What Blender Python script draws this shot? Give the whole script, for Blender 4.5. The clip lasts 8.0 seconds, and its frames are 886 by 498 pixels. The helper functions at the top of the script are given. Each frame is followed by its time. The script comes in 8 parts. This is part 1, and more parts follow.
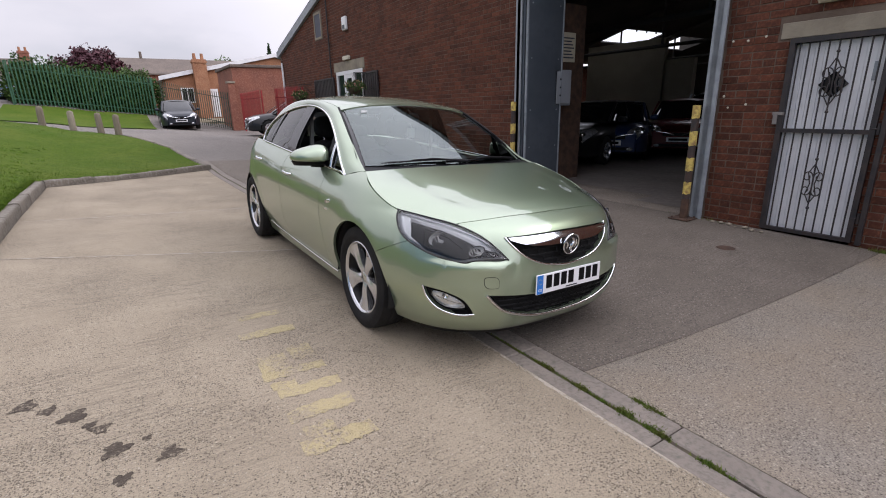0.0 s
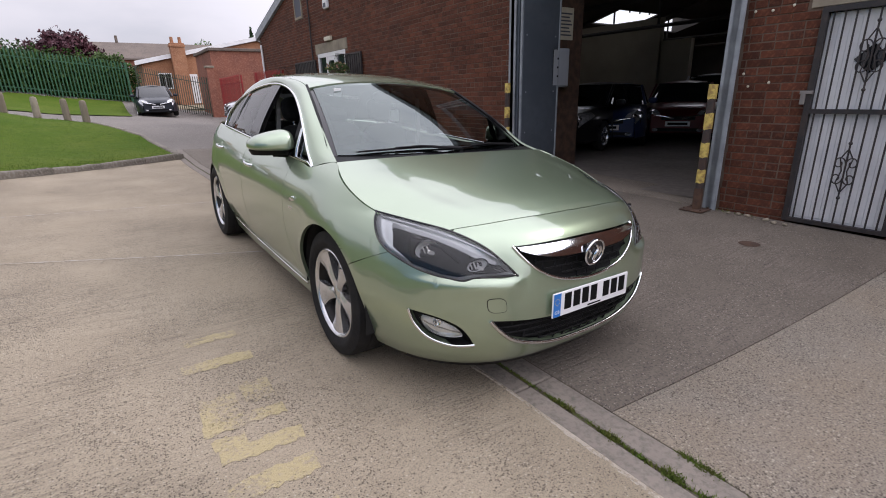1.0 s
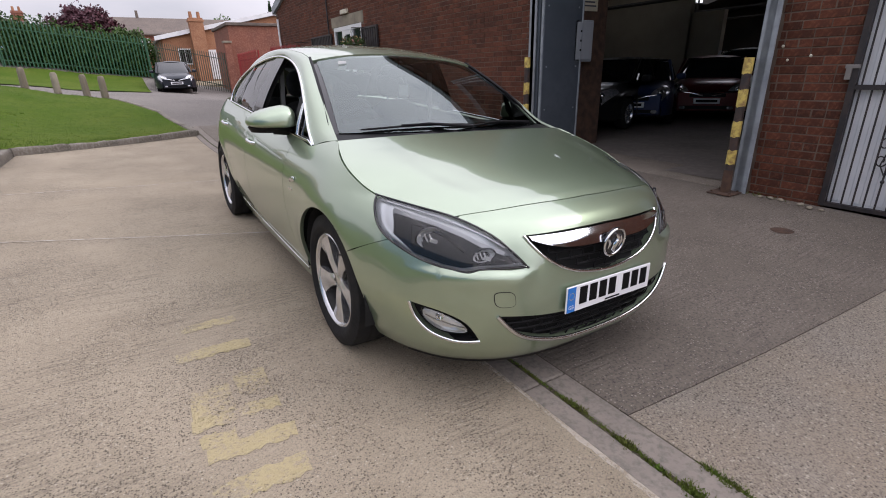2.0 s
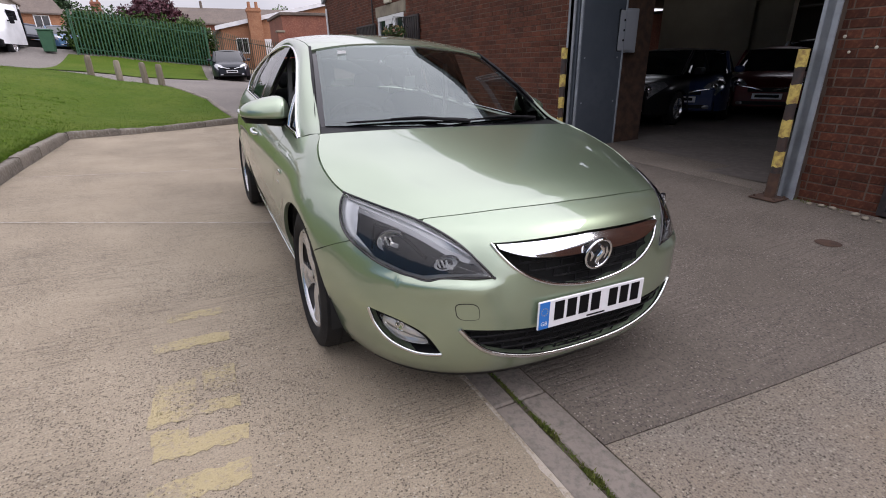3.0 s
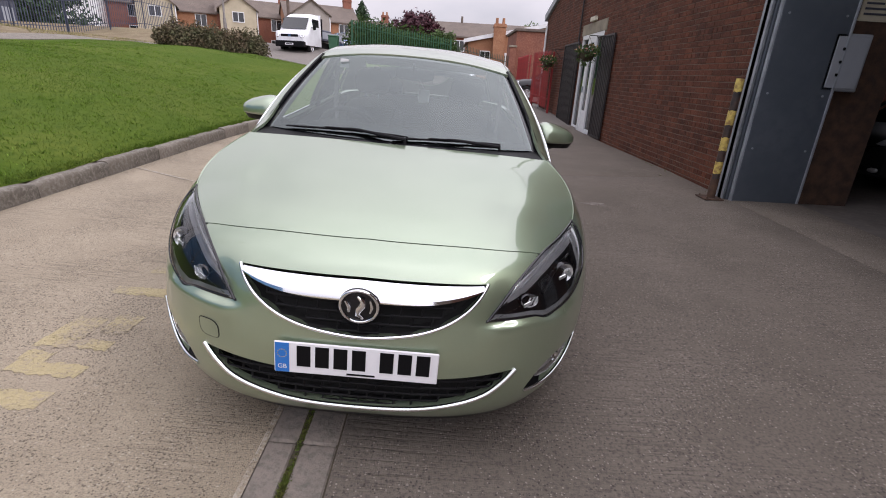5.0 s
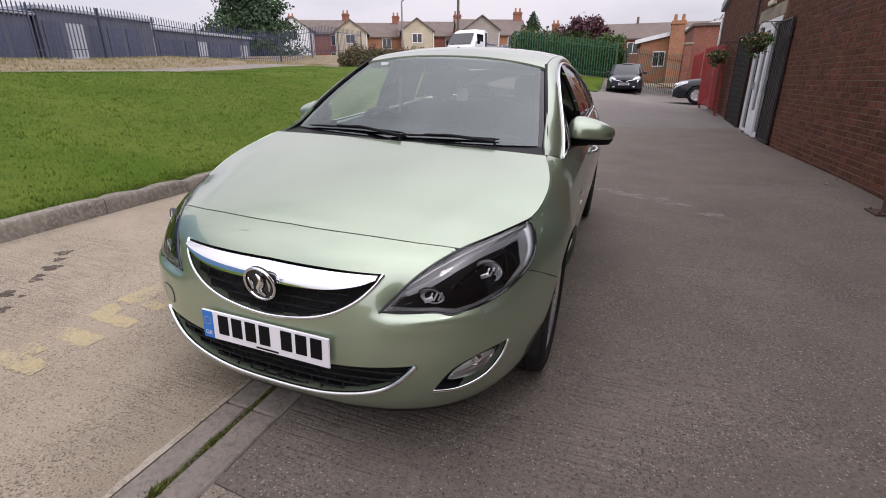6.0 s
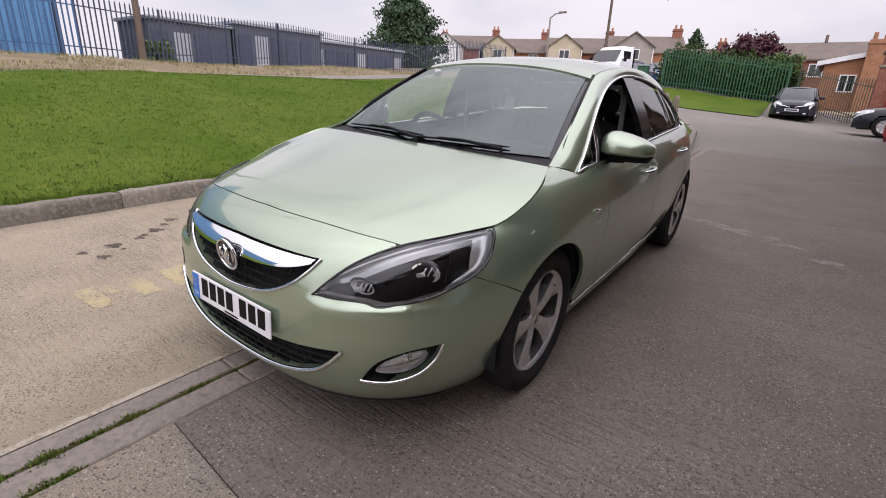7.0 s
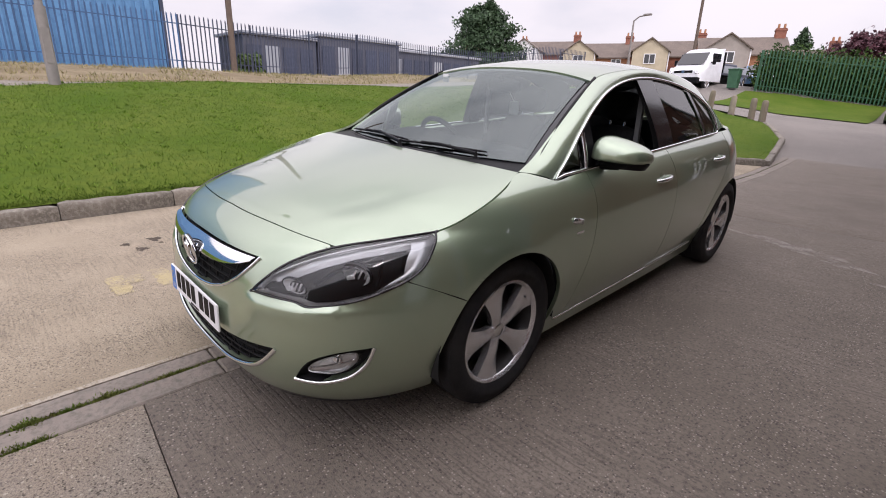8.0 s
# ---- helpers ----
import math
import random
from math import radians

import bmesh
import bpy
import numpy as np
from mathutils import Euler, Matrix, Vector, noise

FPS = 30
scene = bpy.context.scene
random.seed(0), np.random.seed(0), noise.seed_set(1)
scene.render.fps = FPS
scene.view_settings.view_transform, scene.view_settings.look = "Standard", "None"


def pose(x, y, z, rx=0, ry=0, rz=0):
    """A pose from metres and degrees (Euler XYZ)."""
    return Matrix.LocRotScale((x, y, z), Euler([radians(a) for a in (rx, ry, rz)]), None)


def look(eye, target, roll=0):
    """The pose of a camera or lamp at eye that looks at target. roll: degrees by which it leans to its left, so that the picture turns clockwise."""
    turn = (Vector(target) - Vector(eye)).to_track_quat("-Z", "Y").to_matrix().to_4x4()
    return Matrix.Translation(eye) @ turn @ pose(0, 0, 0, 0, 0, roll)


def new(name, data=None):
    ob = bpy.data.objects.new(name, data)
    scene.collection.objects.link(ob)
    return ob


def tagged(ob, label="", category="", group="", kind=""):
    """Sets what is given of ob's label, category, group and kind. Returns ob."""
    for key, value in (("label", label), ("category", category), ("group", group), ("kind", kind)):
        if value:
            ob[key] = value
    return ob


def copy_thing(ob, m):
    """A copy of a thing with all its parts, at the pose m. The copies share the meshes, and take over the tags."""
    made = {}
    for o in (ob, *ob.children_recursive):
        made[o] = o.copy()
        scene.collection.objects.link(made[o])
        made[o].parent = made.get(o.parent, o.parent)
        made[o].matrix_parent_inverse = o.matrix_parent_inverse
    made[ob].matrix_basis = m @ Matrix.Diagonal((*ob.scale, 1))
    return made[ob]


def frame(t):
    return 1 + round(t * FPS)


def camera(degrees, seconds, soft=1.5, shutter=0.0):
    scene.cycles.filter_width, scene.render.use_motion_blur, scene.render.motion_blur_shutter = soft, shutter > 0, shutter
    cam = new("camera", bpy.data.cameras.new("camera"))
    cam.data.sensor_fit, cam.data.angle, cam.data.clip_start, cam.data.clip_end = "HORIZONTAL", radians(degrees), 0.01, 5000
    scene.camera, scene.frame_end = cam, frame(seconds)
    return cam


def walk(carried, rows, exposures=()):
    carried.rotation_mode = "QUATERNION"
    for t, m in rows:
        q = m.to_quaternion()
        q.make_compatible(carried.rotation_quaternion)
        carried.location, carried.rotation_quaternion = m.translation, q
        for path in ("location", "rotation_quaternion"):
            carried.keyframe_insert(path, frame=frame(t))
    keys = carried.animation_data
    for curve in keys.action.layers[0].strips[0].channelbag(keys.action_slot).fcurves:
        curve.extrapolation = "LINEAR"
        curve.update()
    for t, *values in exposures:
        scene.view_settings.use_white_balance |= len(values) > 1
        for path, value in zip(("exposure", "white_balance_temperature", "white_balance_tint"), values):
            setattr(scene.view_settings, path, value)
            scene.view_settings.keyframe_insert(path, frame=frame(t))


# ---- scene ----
cam = camera(86.0, 8.0, soft=1.0)
# seconds, eye, yaw to the left of +y, pitch, lean to the left
ROWS = [
    (0, (-1.950, -2.631, 1.368), -33.60, -16.55, -1.32),
    (0.5, (-1.790, -2.382, 1.348), -35.24, -17.34, -1.55),
    (1, (-1.642, -2.165, 1.314), -34.85, -18.13, -1.57),
    (1.5, (-1.577, -2.060, 1.303), -34.72, -20.38, -0.71),
    (2.8, (-1.271, -2.080, 1.289), -27.39, -20.70, -2.21),
    (3, (-1.180, -2.094, 1.292), -26.63, -21.52, -1.20),
    (3.5, (-0.871, -2.135, 1.295), -22.26, -20.72, -1.50),
    (4, (-0.474, -2.171, 1.311), -16.80, -20.43, -0.72),
    (4.5, (-0.136, -2.228, 1.314), -9.50, -21.52, 1.21),
    (4.7, (0.015, -2.231, 1.312), -6.57, -20.28, 2.77),
    (5.8, (0.965, -2.088, 1.300), 17.45, -20.17, -0.41),
    (6, (1.094, -2.051, 1.260), 20.11, -19.63, -0.03),
    (6.5, (1.413, -1.904, 1.238), 29.02, -19.31, 0.95),
    (7, (1.640, -1.779, 1.224), 35.98, -18.30, 2.30),
    (7.5, (1.817, -1.598, 1.230), 41.73, -18.63, 1.11),
    (8, (1.976, -1.450, 1.225), 45.33, -17.82, 1.81),
]


def aim(eye, yaw, pitch, lean):
    a, b = radians(yaw), radians(pitch)
    way = Vector((-math.sin(a) * math.cos(b), math.cos(a) * math.cos(b), math.sin(b)))
    return look(eye, Vector(eye) + way, lean)


walk(cam, [(t, aim(eye, yaw, pitch, lean)) for t, eye, yaw, pitch, lean in ROWS],
     exposures=[(0.0, -0.45, 6250, 20), (4.5, -0.46, 6350, 22), (6.5, -0.42, 6420, 22), (8.0, -0.27, 6480, 23)])

# ---- sky and sun: bright broken cloud ----
SUN_HEIGHT, SUN_BEARING = 41.0, 118.0
world = bpy.data.worlds.new("world")
scene.world = world
world.use_nodes = True
wn, wl = world.node_tree.nodes, world.node_tree.links
wn.clear()
sky = wn.new("ShaderNodeTexSky")
sky.sky_type, sky.sun_disc = "NISHITA", False
sky.sun_elevation, sky.sun_rotation = radians(SUN_HEIGHT), radians(SUN_BEARING)
coord = wn.new("ShaderNodeTexCoord")
squash = wn.new("ShaderNodeMapping")
squash.inputs["Scale"].default_value = (1.0, 1.0, 2.6)
puffs = wn.new("ShaderNodeTexNoise")
puffs.inputs["Scale"].default_value, puffs.inputs["Detail"].default_value, puffs.inputs["Roughness"].default_value = 2.3, 6.0, 0.55
cover = wn.new("ShaderNodeValToRGB")
cover.color_ramp.elements[0].position, cover.color_ramp.elements[0].color = 0.30, (0.7, 0.7, 0.7, 1)
cover.color_ramp.elements[1].position, cover.color_ramp.elements[1].color = 0.50, (1, 1, 1, 1)
shade = wn.new("ShaderNodeTexNoise")
shade.inputs["Scale"].default_value, shade.inputs["Detail"].default_value = 2.0, 2.5
tone = wn.new("ShaderNodeValToRGB")
tone.color_ramp.elements[0].position, tone.color_ramp.elements[0].color = 0.30, (9.0, 9.15, 9.45, 1)
tone.color_ramp.elements[1].position, tone.color_ramp.elements[1].color = 0.62, (10.6, 10.7, 10.9, 1)
blend = wn.new("ShaderNodeMixRGB")
back = wn.new("ShaderNodeBackground")
back.inputs["Strength"].default_value = 0.11
wout = wn.new("ShaderNodeOutputWorld")
wl.new(coord.outputs["Generated"], squash.inputs["Vector"])
wl.new(squash.outputs["Vector"], puffs.inputs["Vector"])
wl.new(squash.outputs["Vector"], shade.inputs["Vector"])
wl.new(puffs.outputs["Fac"], cover.inputs["Fac"])
wl.new(shade.outputs["Fac"], tone.inputs["Fac"])
wl.new(cover.outputs["Color"], blend.inputs["Fac"])
wl.new(sky.outputs["Color"], blend.inputs["Color1"])
wl.new(tone.outputs["Color"], blend.inputs["Color2"])
# an overcast dome is brighter overhead than at the horizon
height = wn.new("ShaderNodeSeparateXYZ")
wl.new(coord.outputs["Generated"], height.inputs[0])
dome = wn.new("ShaderNodeMapRange")
dome.inputs["From Min"].default_value, dome.inputs["From Max"].default_value = 0.0, 1.0
dome.inputs["To Min"].default_value, dome.inputs["To Max"].default_value = 1.24, 1.82
wl.new(height.outputs["Z"], dome.inputs["Value"])
# and brighter on the side where the sun stands behind the cloud
_b, _h = radians(SUN_BEARING), radians(SUN_HEIGHT)
TO_SUN = Vector((math.sin(_b) * math.cos(_h), math.cos(_b) * math.cos(_h), math.sin(_h)))
toward = wn.new("ShaderNodeVectorMath")
toward.operation = "DOT_PRODUCT"
toward.inputs[1].default_value = TO_SUN
wl.new(coord.outputs["Generated"], toward.inputs[0])
glow = wn.new("ShaderNodeMapRange")
glow.inputs["From Min"].default_value, glow.inputs["From Max"].default_value = -0.2, 0.95
glow.inputs["To Min"].default_value, glow.inputs["To Max"].default_value = 0.74, 1.70
wl.new(toward.outputs["Value"], glow.inputs["Value"])
both = wn.new("ShaderNodeMath")
both.operation = "MULTIPLY"
wl.new(dome.outputs["Result"], both.inputs[0])
wl.new(glow.outputs["Result"], both.inputs[1])
lit = wn.new("ShaderNodeVectorMath")
lit.operation = "SCALE"
wl.new(blend.outputs["Color"], lit.inputs[0])
wl.new(both.outputs[0], lit.inputs["Scale"])
wl.new(lit.outputs["Vector"], back.inputs["Color"])
wl.new(back.outputs["Background"], wout.inputs["Surface"])

sun = new("sun", bpy.data.lights.new("sun", "SUN"))
sun.data.energy, sun.data.angle, sun.data.color = 1.0, radians(14), (1.0, 0.95, 0.88)
# the lamp shines away from the sun's bearing (clockwise from +y) and height
sun.matrix_world = look(TO_SUN * 60, (0, 0, 0))

# ---- materials ----
def mat(name, color, rough=0.6, metal=0.0, spec=0.5, vary=None, scale=6.0, vary2=None, scale2=60.0, bump=0.0, bump_scale=80.0,
        coat=0.0, island=0.0, rough_vary=0.0, stretch=None):
    """A surface with colour varied at two scales, fine relief and uneven gloss. vary, vary2: the colour at the far end of each noise."""
    m = bpy.data.materials.new(name)
    m.use_nodes = True
    n, l = m.node_tree.nodes, m.node_tree.links
    b = n["Principled BSDF"]
    b.inputs["Roughness"].default_value, b.inputs["Metallic"].default_value = rough, metal
    b.inputs["Specular IOR Level"].default_value = spec
    b.inputs["Coat Weight"].default_value, b.inputs["Coat Roughness"].default_value = coat, 0.045
    b.inputs["Base Color"].default_value = (*color, 1)
    tc = n.new("ShaderNodeTexCoord")
    src = tc.outputs["Object"]
    if stretch:
        mp = n.new("ShaderNodeMapping")
        mp.inputs["Scale"].default_value = stretch
        l.new(src, mp.inputs["Vector"])
        src = mp.outputs["Vector"]

    def noise_of(s, detail=6.0, r=0.6):
        t = n.new("ShaderNodeTexNoise")
        t.inputs["Scale"].default_value, t.inputs["Detail"].default_value, t.inputs["Roughness"].default_value = s, detail, r
        l.new(src, t.inputs["Vector"])
        return t.outputs["Fac"]

    def ramp(fac, lo, hi):
        r = n.new("ShaderNodeMapRange")
        r.inputs["From Min"].default_value, r.inputs["From Max"].default_value = lo, hi
        l.new(fac, r.inputs["Value"])
        return r.outputs["Result"]

    def mix(a, c, fac, kind="MIX"):
        x = n.new("ShaderNodeMixRGB")
        x.blend_type = kind
        for sock, val in (("Color1", a), ("Color2", c), ("Fac", fac)):
            if isinstance(val, (int, float)):
                x.inputs[sock].default_value = val
            elif isinstance(val, tuple):
                x.inputs[sock].default_value = (*val, 1)
            else:
                l.new(val, x.inputs[sock])
        return x.outputs["Color"]

    col = color
    if vary:
        col = mix(col, vary, ramp(noise_of(scale), 0.35, 0.65))
    if vary2:
        col = mix(col, vary2, ramp(noise_of(scale2, 3.0), 0.45, 0.75))
    if island:
        oi = n.new("ShaderNodeObjectInfo")
        ge = n.new("ShaderNodeNewGeometry")
        add = n.new("ShaderNodeMath")
        l.new(oi.outputs["Random"], add.inputs[0])
        l.new(ge.outputs["Random Per Island"], add.inputs[1])
        fr = n.new("ShaderNodeMath")
        fr.operation = "FRACT"
        l.new(add.outputs[0], fr.inputs[0])
        mr = n.new("ShaderNodeMapRange")
        mr.inputs["To Min"].default_value, mr.inputs["To Max"].default_value = 1 - island, 1 + island * 0.6
        l.new(fr.outputs[0], mr.inputs["Value"])
        hsv = n.new("ShaderNodeHueSaturation")
        if isinstance(col, tuple):
            hsv.inputs["Color"].default_value = (*col, 1)
        else:
            l.new(col, hsv.inputs["Color"])
        l.new(mr.outputs["Result"], hsv.inputs["Value"])
        col = hsv.outputs["Color"]
    if not isinstance(col, tuple):
        l.new(col, b.inputs["Base Color"])
    if rough_vary:
        rr = n.new("ShaderNodeMapRange")
        rr.inputs["To Min"].default_value, rr.inputs["To Max"].default_value = max(rough - rough_vary, 0.02), min(rough + rough_vary, 1)
        l.new(noise_of(scale * 1.7), rr.inputs["Value"])
        l.new(rr.outputs["Result"], b.inputs["Roughness"])
    if bump:
        bp = n.new("ShaderNodeBump")
        bp.inputs["Strength"].default_value, bp.inputs["Distance"].default_value = bump, 0.01
        l.new(noise_of(bump_scale, 4.0), bp.inputs["Height"])
        l.new(bp.outputs["Normal"], b.inputs["Normal"])
    return m


def glass(name, tint=(0.9, 0.94, 0.92), gloss=0.02, ior=1.5, sheen=(1, 1, 1)):
    m = bpy.data.materials.new(name)
    m.use_nodes = True
    n, l = m.node_tree.nodes, m.node_tree.links
    n.clear()
    t, g, f, x, o = (n.new("ShaderNode" + k) for k in ("BsdfTransparent", "BsdfGlossy", "Fresnel", "MixShader", "OutputMaterial"))
    t.inputs["Color"].default_value = (*tint, 1)
    g.inputs["Roughness"].default_value, g.inputs["Color"].default_value = gloss, (*sheen, 1)
    f.inputs["IOR"].default_value = ior
    l.new(f.outputs[0], x.inputs[0])
    l.new(t.outputs[0], x.inputs[1])
    l.new(g.outputs[0], x.inputs[2])
    l.new(x.outputs[0], o.inputs["Surface"])
    return m


M = {}
M["concrete"] = mat("concrete", (0.360, 0.300, 0.214), 0.9, vary=(0.43, 0.362, 0.262), scale=1.5, vary2=(0.19, 0.158, 0.124), scale2=150, bump=0.8, bump_scale=240)
M["concrete_dark"] = mat("concrete_dark", (0.142, 0.119, 0.094), 0.85, vary=(0.215, 0.182, 0.148), scale=1.1, vary2=(0.085, 0.071, 0.058), scale2=70, bump=0.7, bump_scale=240)
M["silt"] = mat("silt", (0.055, 0.044, 0.032), 1.0, vary=(0.09, 0.075, 0.05), scale=9, bump=0.8, bump_scale=60)
M["concrete_edge"] = mat("concrete_edge", (0.25, 0.215, 0.182), 0.9, vary=(0.20, 0.172, 0.146), scale=3, vary2=(0.13, 0.12, 0.10), scale2=40, bump=0.5, bump_scale=90)
M["kerb"] = mat("kerb", (0.20, 0.175, 0.145), 0.95, vary=(0.12, 0.105, 0.085), scale=4, vary2=(0.28, 0.26, 0.22), scale2=30, bump=0.8, bump_scale=60, island=0.2)
M["tarmac"] = mat("tarmac", (0.175, 0.155, 0.135), 0.9, vary=(0.13, 0.114, 0.10), scale=0.5, vary2=(0.25, 0.235, 0.22), scale2=70, bump=0.5, bump_scale=140)
M["soil"] = mat("soil", (0.16, 0.115, 0.065), 1.0, vary=(0.25, 0.20, 0.12), scale=1.5, vary2=(0.09, 0.08, 0.035), scale2=12, bump=1.0, bump_scale=20)
M["turf"] = mat("turf", (0.057, 0.104, 0.009), 0.9, 0.0, 0.08, vary=(0.096, 0.130, 0.020), scale=0.7, vary2=(0.050, 0.088, 0.012), scale2=11, bump=1.0, bump_scale=60)
M["tuft"] = mat("tuft", (0.105, 0.20, 0.018), 0.8, 0.0, 0.08, vary=(0.16, 0.235, 0.045), scale=0.8, vary2=(0.09, 0.17, 0.02), scale2=5, island=0.4)
M["mortar"] = mat("mortar", (0.105, 0.074, 0.056), 0.95, vary=(0.165, 0.124, 0.094), scale=2.0, bump=0.6, bump_scale=60)
M["brick"] = mat("brick", (0.115, 0.036, 0.019), 0.88, 0.0, 0.3, vary=(0.068, 0.025, 0.016), scale=2.2, vary2=(0.165, 0.062, 0.034), scale2=35, bump=0.5, bump_scale=70, island=0.32)
M["lintel"] = mat("lintel", (0.30, 0.265, 0.20), 0.9, vary=(0.20, 0.17, 0.13), scale=3, bump=0.5, bump_scale=50)
M["steel_grey"] = mat("steel_grey", (0.062, 0.075, 0.092), 0.5, vary=(0.08, 0.094, 0.113), scale=2, vary2=(0.062, 0.075, 0.092), scale2=9, bump=0.1, rough_vary=0.15)
M["steel_edge"] = mat("steel_edge", (0.30, 0.33, 0.36), 0.45, vary=(0.20, 0.22, 0.24), scale=5, bump=0.1)
M["white_paint"] = mat("white_paint", (0.74, 0.75, 0.77), 0.45, vary=(0.62, 0.63, 0.66), scale=3, bump=0.05)
M["upvc"] = mat("upvc", (0.8, 0.81, 0.82), 0.3, vary=(0.72, 0.73, 0.74), scale=2)
M["black_iron"] = mat("black_iron", (0.015, 0.015, 0.018), 0.5, vary=(0.04, 0.03, 0.028), scale=12, bump=0.1)
M["yellow"] = mat("yellow", (0.70, 0.56, 0.14), 0.6, vary=(0.52, 0.38, 0.10), scale=9, vary2=(0.22, 0.12, 0.05), scale2=18, bump=0.2)
M["black_paint"] = mat("black_paint", (0.025, 0.023, 0.024), 0.6, vary=(0.07, 0.04, 0.03), scale=11, bump=0.2)
M["rust"] = mat("rust", (0.10, 0.055, 0.035), 0.9, vary=(0.05, 0.03, 0.022), scale=9, bump=0.5)
M["car_paint"] = mat("car_paint", (0.285, 0.362, 0.243), 0.34, 0.74, vary=(0.297, 0.373, 0.256), scale=2.0, vary2=(0.365, 0.452, 0.32), scale2=900, coat=1.0)
M["car_paint"].node_tree.nodes["Principled BSDF"].inputs["Coat IOR"].default_value = 2.0
M["car_paint"].node_tree.nodes["Principled BSDF"].inputs["Coat Roughness"].default_value = 0.02
M["chrome"] = mat("chrome", (0.82, 0.83, 0.85), 0.08, 1.0)
M["satin_chrome"] = mat("satin_chrome", (0.72, 0.74, 0.74), 0.2, 1.0)
M["alloy"] = mat("alloy", (0.70, 0.70, 0.71), 0.27, 0.8, vary=(0.62, 0.62, 0.635), scale=9, coat=0.4)
M["alloy_dark"] = mat("alloy_dark", (0.035, 0.034, 0.034), 0.55, 0.5, vary=(0.02, 0.018, 0.017), scale=12)
M["tyre"] = mat("tyre", (0.012, 0.012, 0.013), 0.8, 0.0, 0.2, vary=(0.022, 0.021, 0.02), scale=9, bump=0.25, bump_scale=60)
M["lamp_silver"] = mat("lamp_silver", (0.66, 0.67, 0.68), 0.26, 0.45, vary=(0.48, 0.49, 0.50), scale=14)
M["lamp_black"] = mat("lamp_black", (0.008, 0.008, 0.009), 0.4, 0.0, 0.15)
M["car_black"] = mat("car_black", (0.004, 0.004, 0.005), 0.42, 0.0, 0.15, vary=(0.009, 0.009, 0.01), scale=20, bump=0.08, bump_scale=300)
M["car_liner"] = mat("car_liner", (0.008, 0.008, 0.008), 0.9)
M["gloss_black"] = mat("gloss_black", (0.01, 0.01, 0.012), 0.14, coat=0.1)
M["cabin"] = mat("cabin", (0.035, 0.036, 0.038), 0.75, vary=(0.05, 0.05, 0.053), scale=8, bump=0.2, bump_scale=200)
M["cabin_grey"] = mat("cabin_grey", (0.16, 0.165, 0.165), 0.8, vary=(0.2, 0.2, 0.2), scale=8)
M["seat_cloth"] = mat("seat_cloth", (0.022, 0.022, 0.025), 0.95, vary=(0.035, 0.035, 0.038), scale=30, bump=0.3, bump_scale=250)
M["lamp_inner"] = mat("lamp_inner", (0.30, 0.30, 0.31), 0.3, 0.4, vary=(0.40, 0.40, 0.41), scale=10)
M["bowl_silver"] = mat("bowl_silver", (0.92, 0.93, 0.94), 0.18, 0.5, vary=(0.78, 0.79, 0.80), scale=45)
M["reflector"] = mat("reflector", (0.9, 0.9, 0.92), 0.06, 1.0)
M["plate_white"] = mat("plate_white", (0.82, 0.82, 0.84), 0.35, vary=(0.76, 0.76, 0.78), scale=6)
M["plate_blue"] = mat("plate_blue", (0.02, 0.17, 0.55), 0.35)
M["plate_black"] = mat("plate_black", (0.006, 0.006, 0.007), 0.5, 0.0, 0.1)
M["screen_glass"] = glass("screen_glass", (0.62, 0.69, 0.67), 0.008, 2.05, (0.90, 1.0, 0.98))
M["side_glass"] = glass("side_glass", (0.35, 0.39, 0.37), 0.01, 1.6)
M["lamp_glass"] = glass("lamp_glass", (0.95, 0.96, 0.96), 0.01, 1.5)
M["tail_red"] = mat("tail_red", (0.35, 0.01, 0.01), 0.15, coat=0.6)
M["tag"] = mat("tag", (0.75, 0.76, 0.75), 0.5)
M["concrete_rough"] = mat("concrete_rough", (0.345, 0.282, 0.208), 0.9, vary=(0.325, 0.29, 0.242), scale=0.9, vary2=(0.12, 0.10, 0.085), scale2=130, bump=0.8, bump_scale=220)
M["grass_blade"] = mat("grass_blade", (0.060, 0.122, 0.011), 0.8, 0.0, 0.08, vary=(0.116, 0.160, 0.026), scale=0.6, vary2=(0.044, 0.090, 0.014), scale2=5, island=0.3)
M["weed"] = mat("weed", (0.085, 0.145, 0.022), 0.85, 0.0, 0.1, vary=(0.12, 0.125, 0.035), scale=14, island=0.4)
M["pale_worn"] = mat("pale_worn", (0.50, 0.46, 0.41), 0.9, vary=(0.40, 0.36, 0.31), scale=6, vary2=(0.26, 0.225, 0.19), scale2=30, bump=0.4, bump_scale=120)


M["render_cream"] = mat("render_cream", (0.50, 0.44, 0.32), 0.9, vary=(0.42, 0.37, 0.27), scale=1.5, bump=0.2)
M["render_grey"] = mat("render_grey", (0.33, 0.30, 0.27), 0.9, vary=(0.27, 0.245, 0.22), scale=1.5, bump=0.2)
M["brick_orange"] = mat("brick_orange", (0.36, 0.17, 0.09), 0.9, vary=(0.27, 0.12, 0.065), scale=1.5, vary2=(0.42, 0.24, 0.14), scale2=14, bump=0.4, bump_scale=25)
M["brick_far"] = mat("brick_far", (0.25, 0.095, 0.06), 0.9, vary=(0.18, 0.07, 0.05), scale=1.2, vary2=(0.32, 0.15, 0.10), scale2=14, bump=0.5, bump_scale=25)
M["roof_tile"] = mat("roof_tile", (0.125, 0.10, 0.085), 0.85, vary=(0.17, 0.135, 0.11), scale=1.2, vary2=(0.085, 0.07, 0.06), scale2=9, bump=0.6, bump_scale=12)
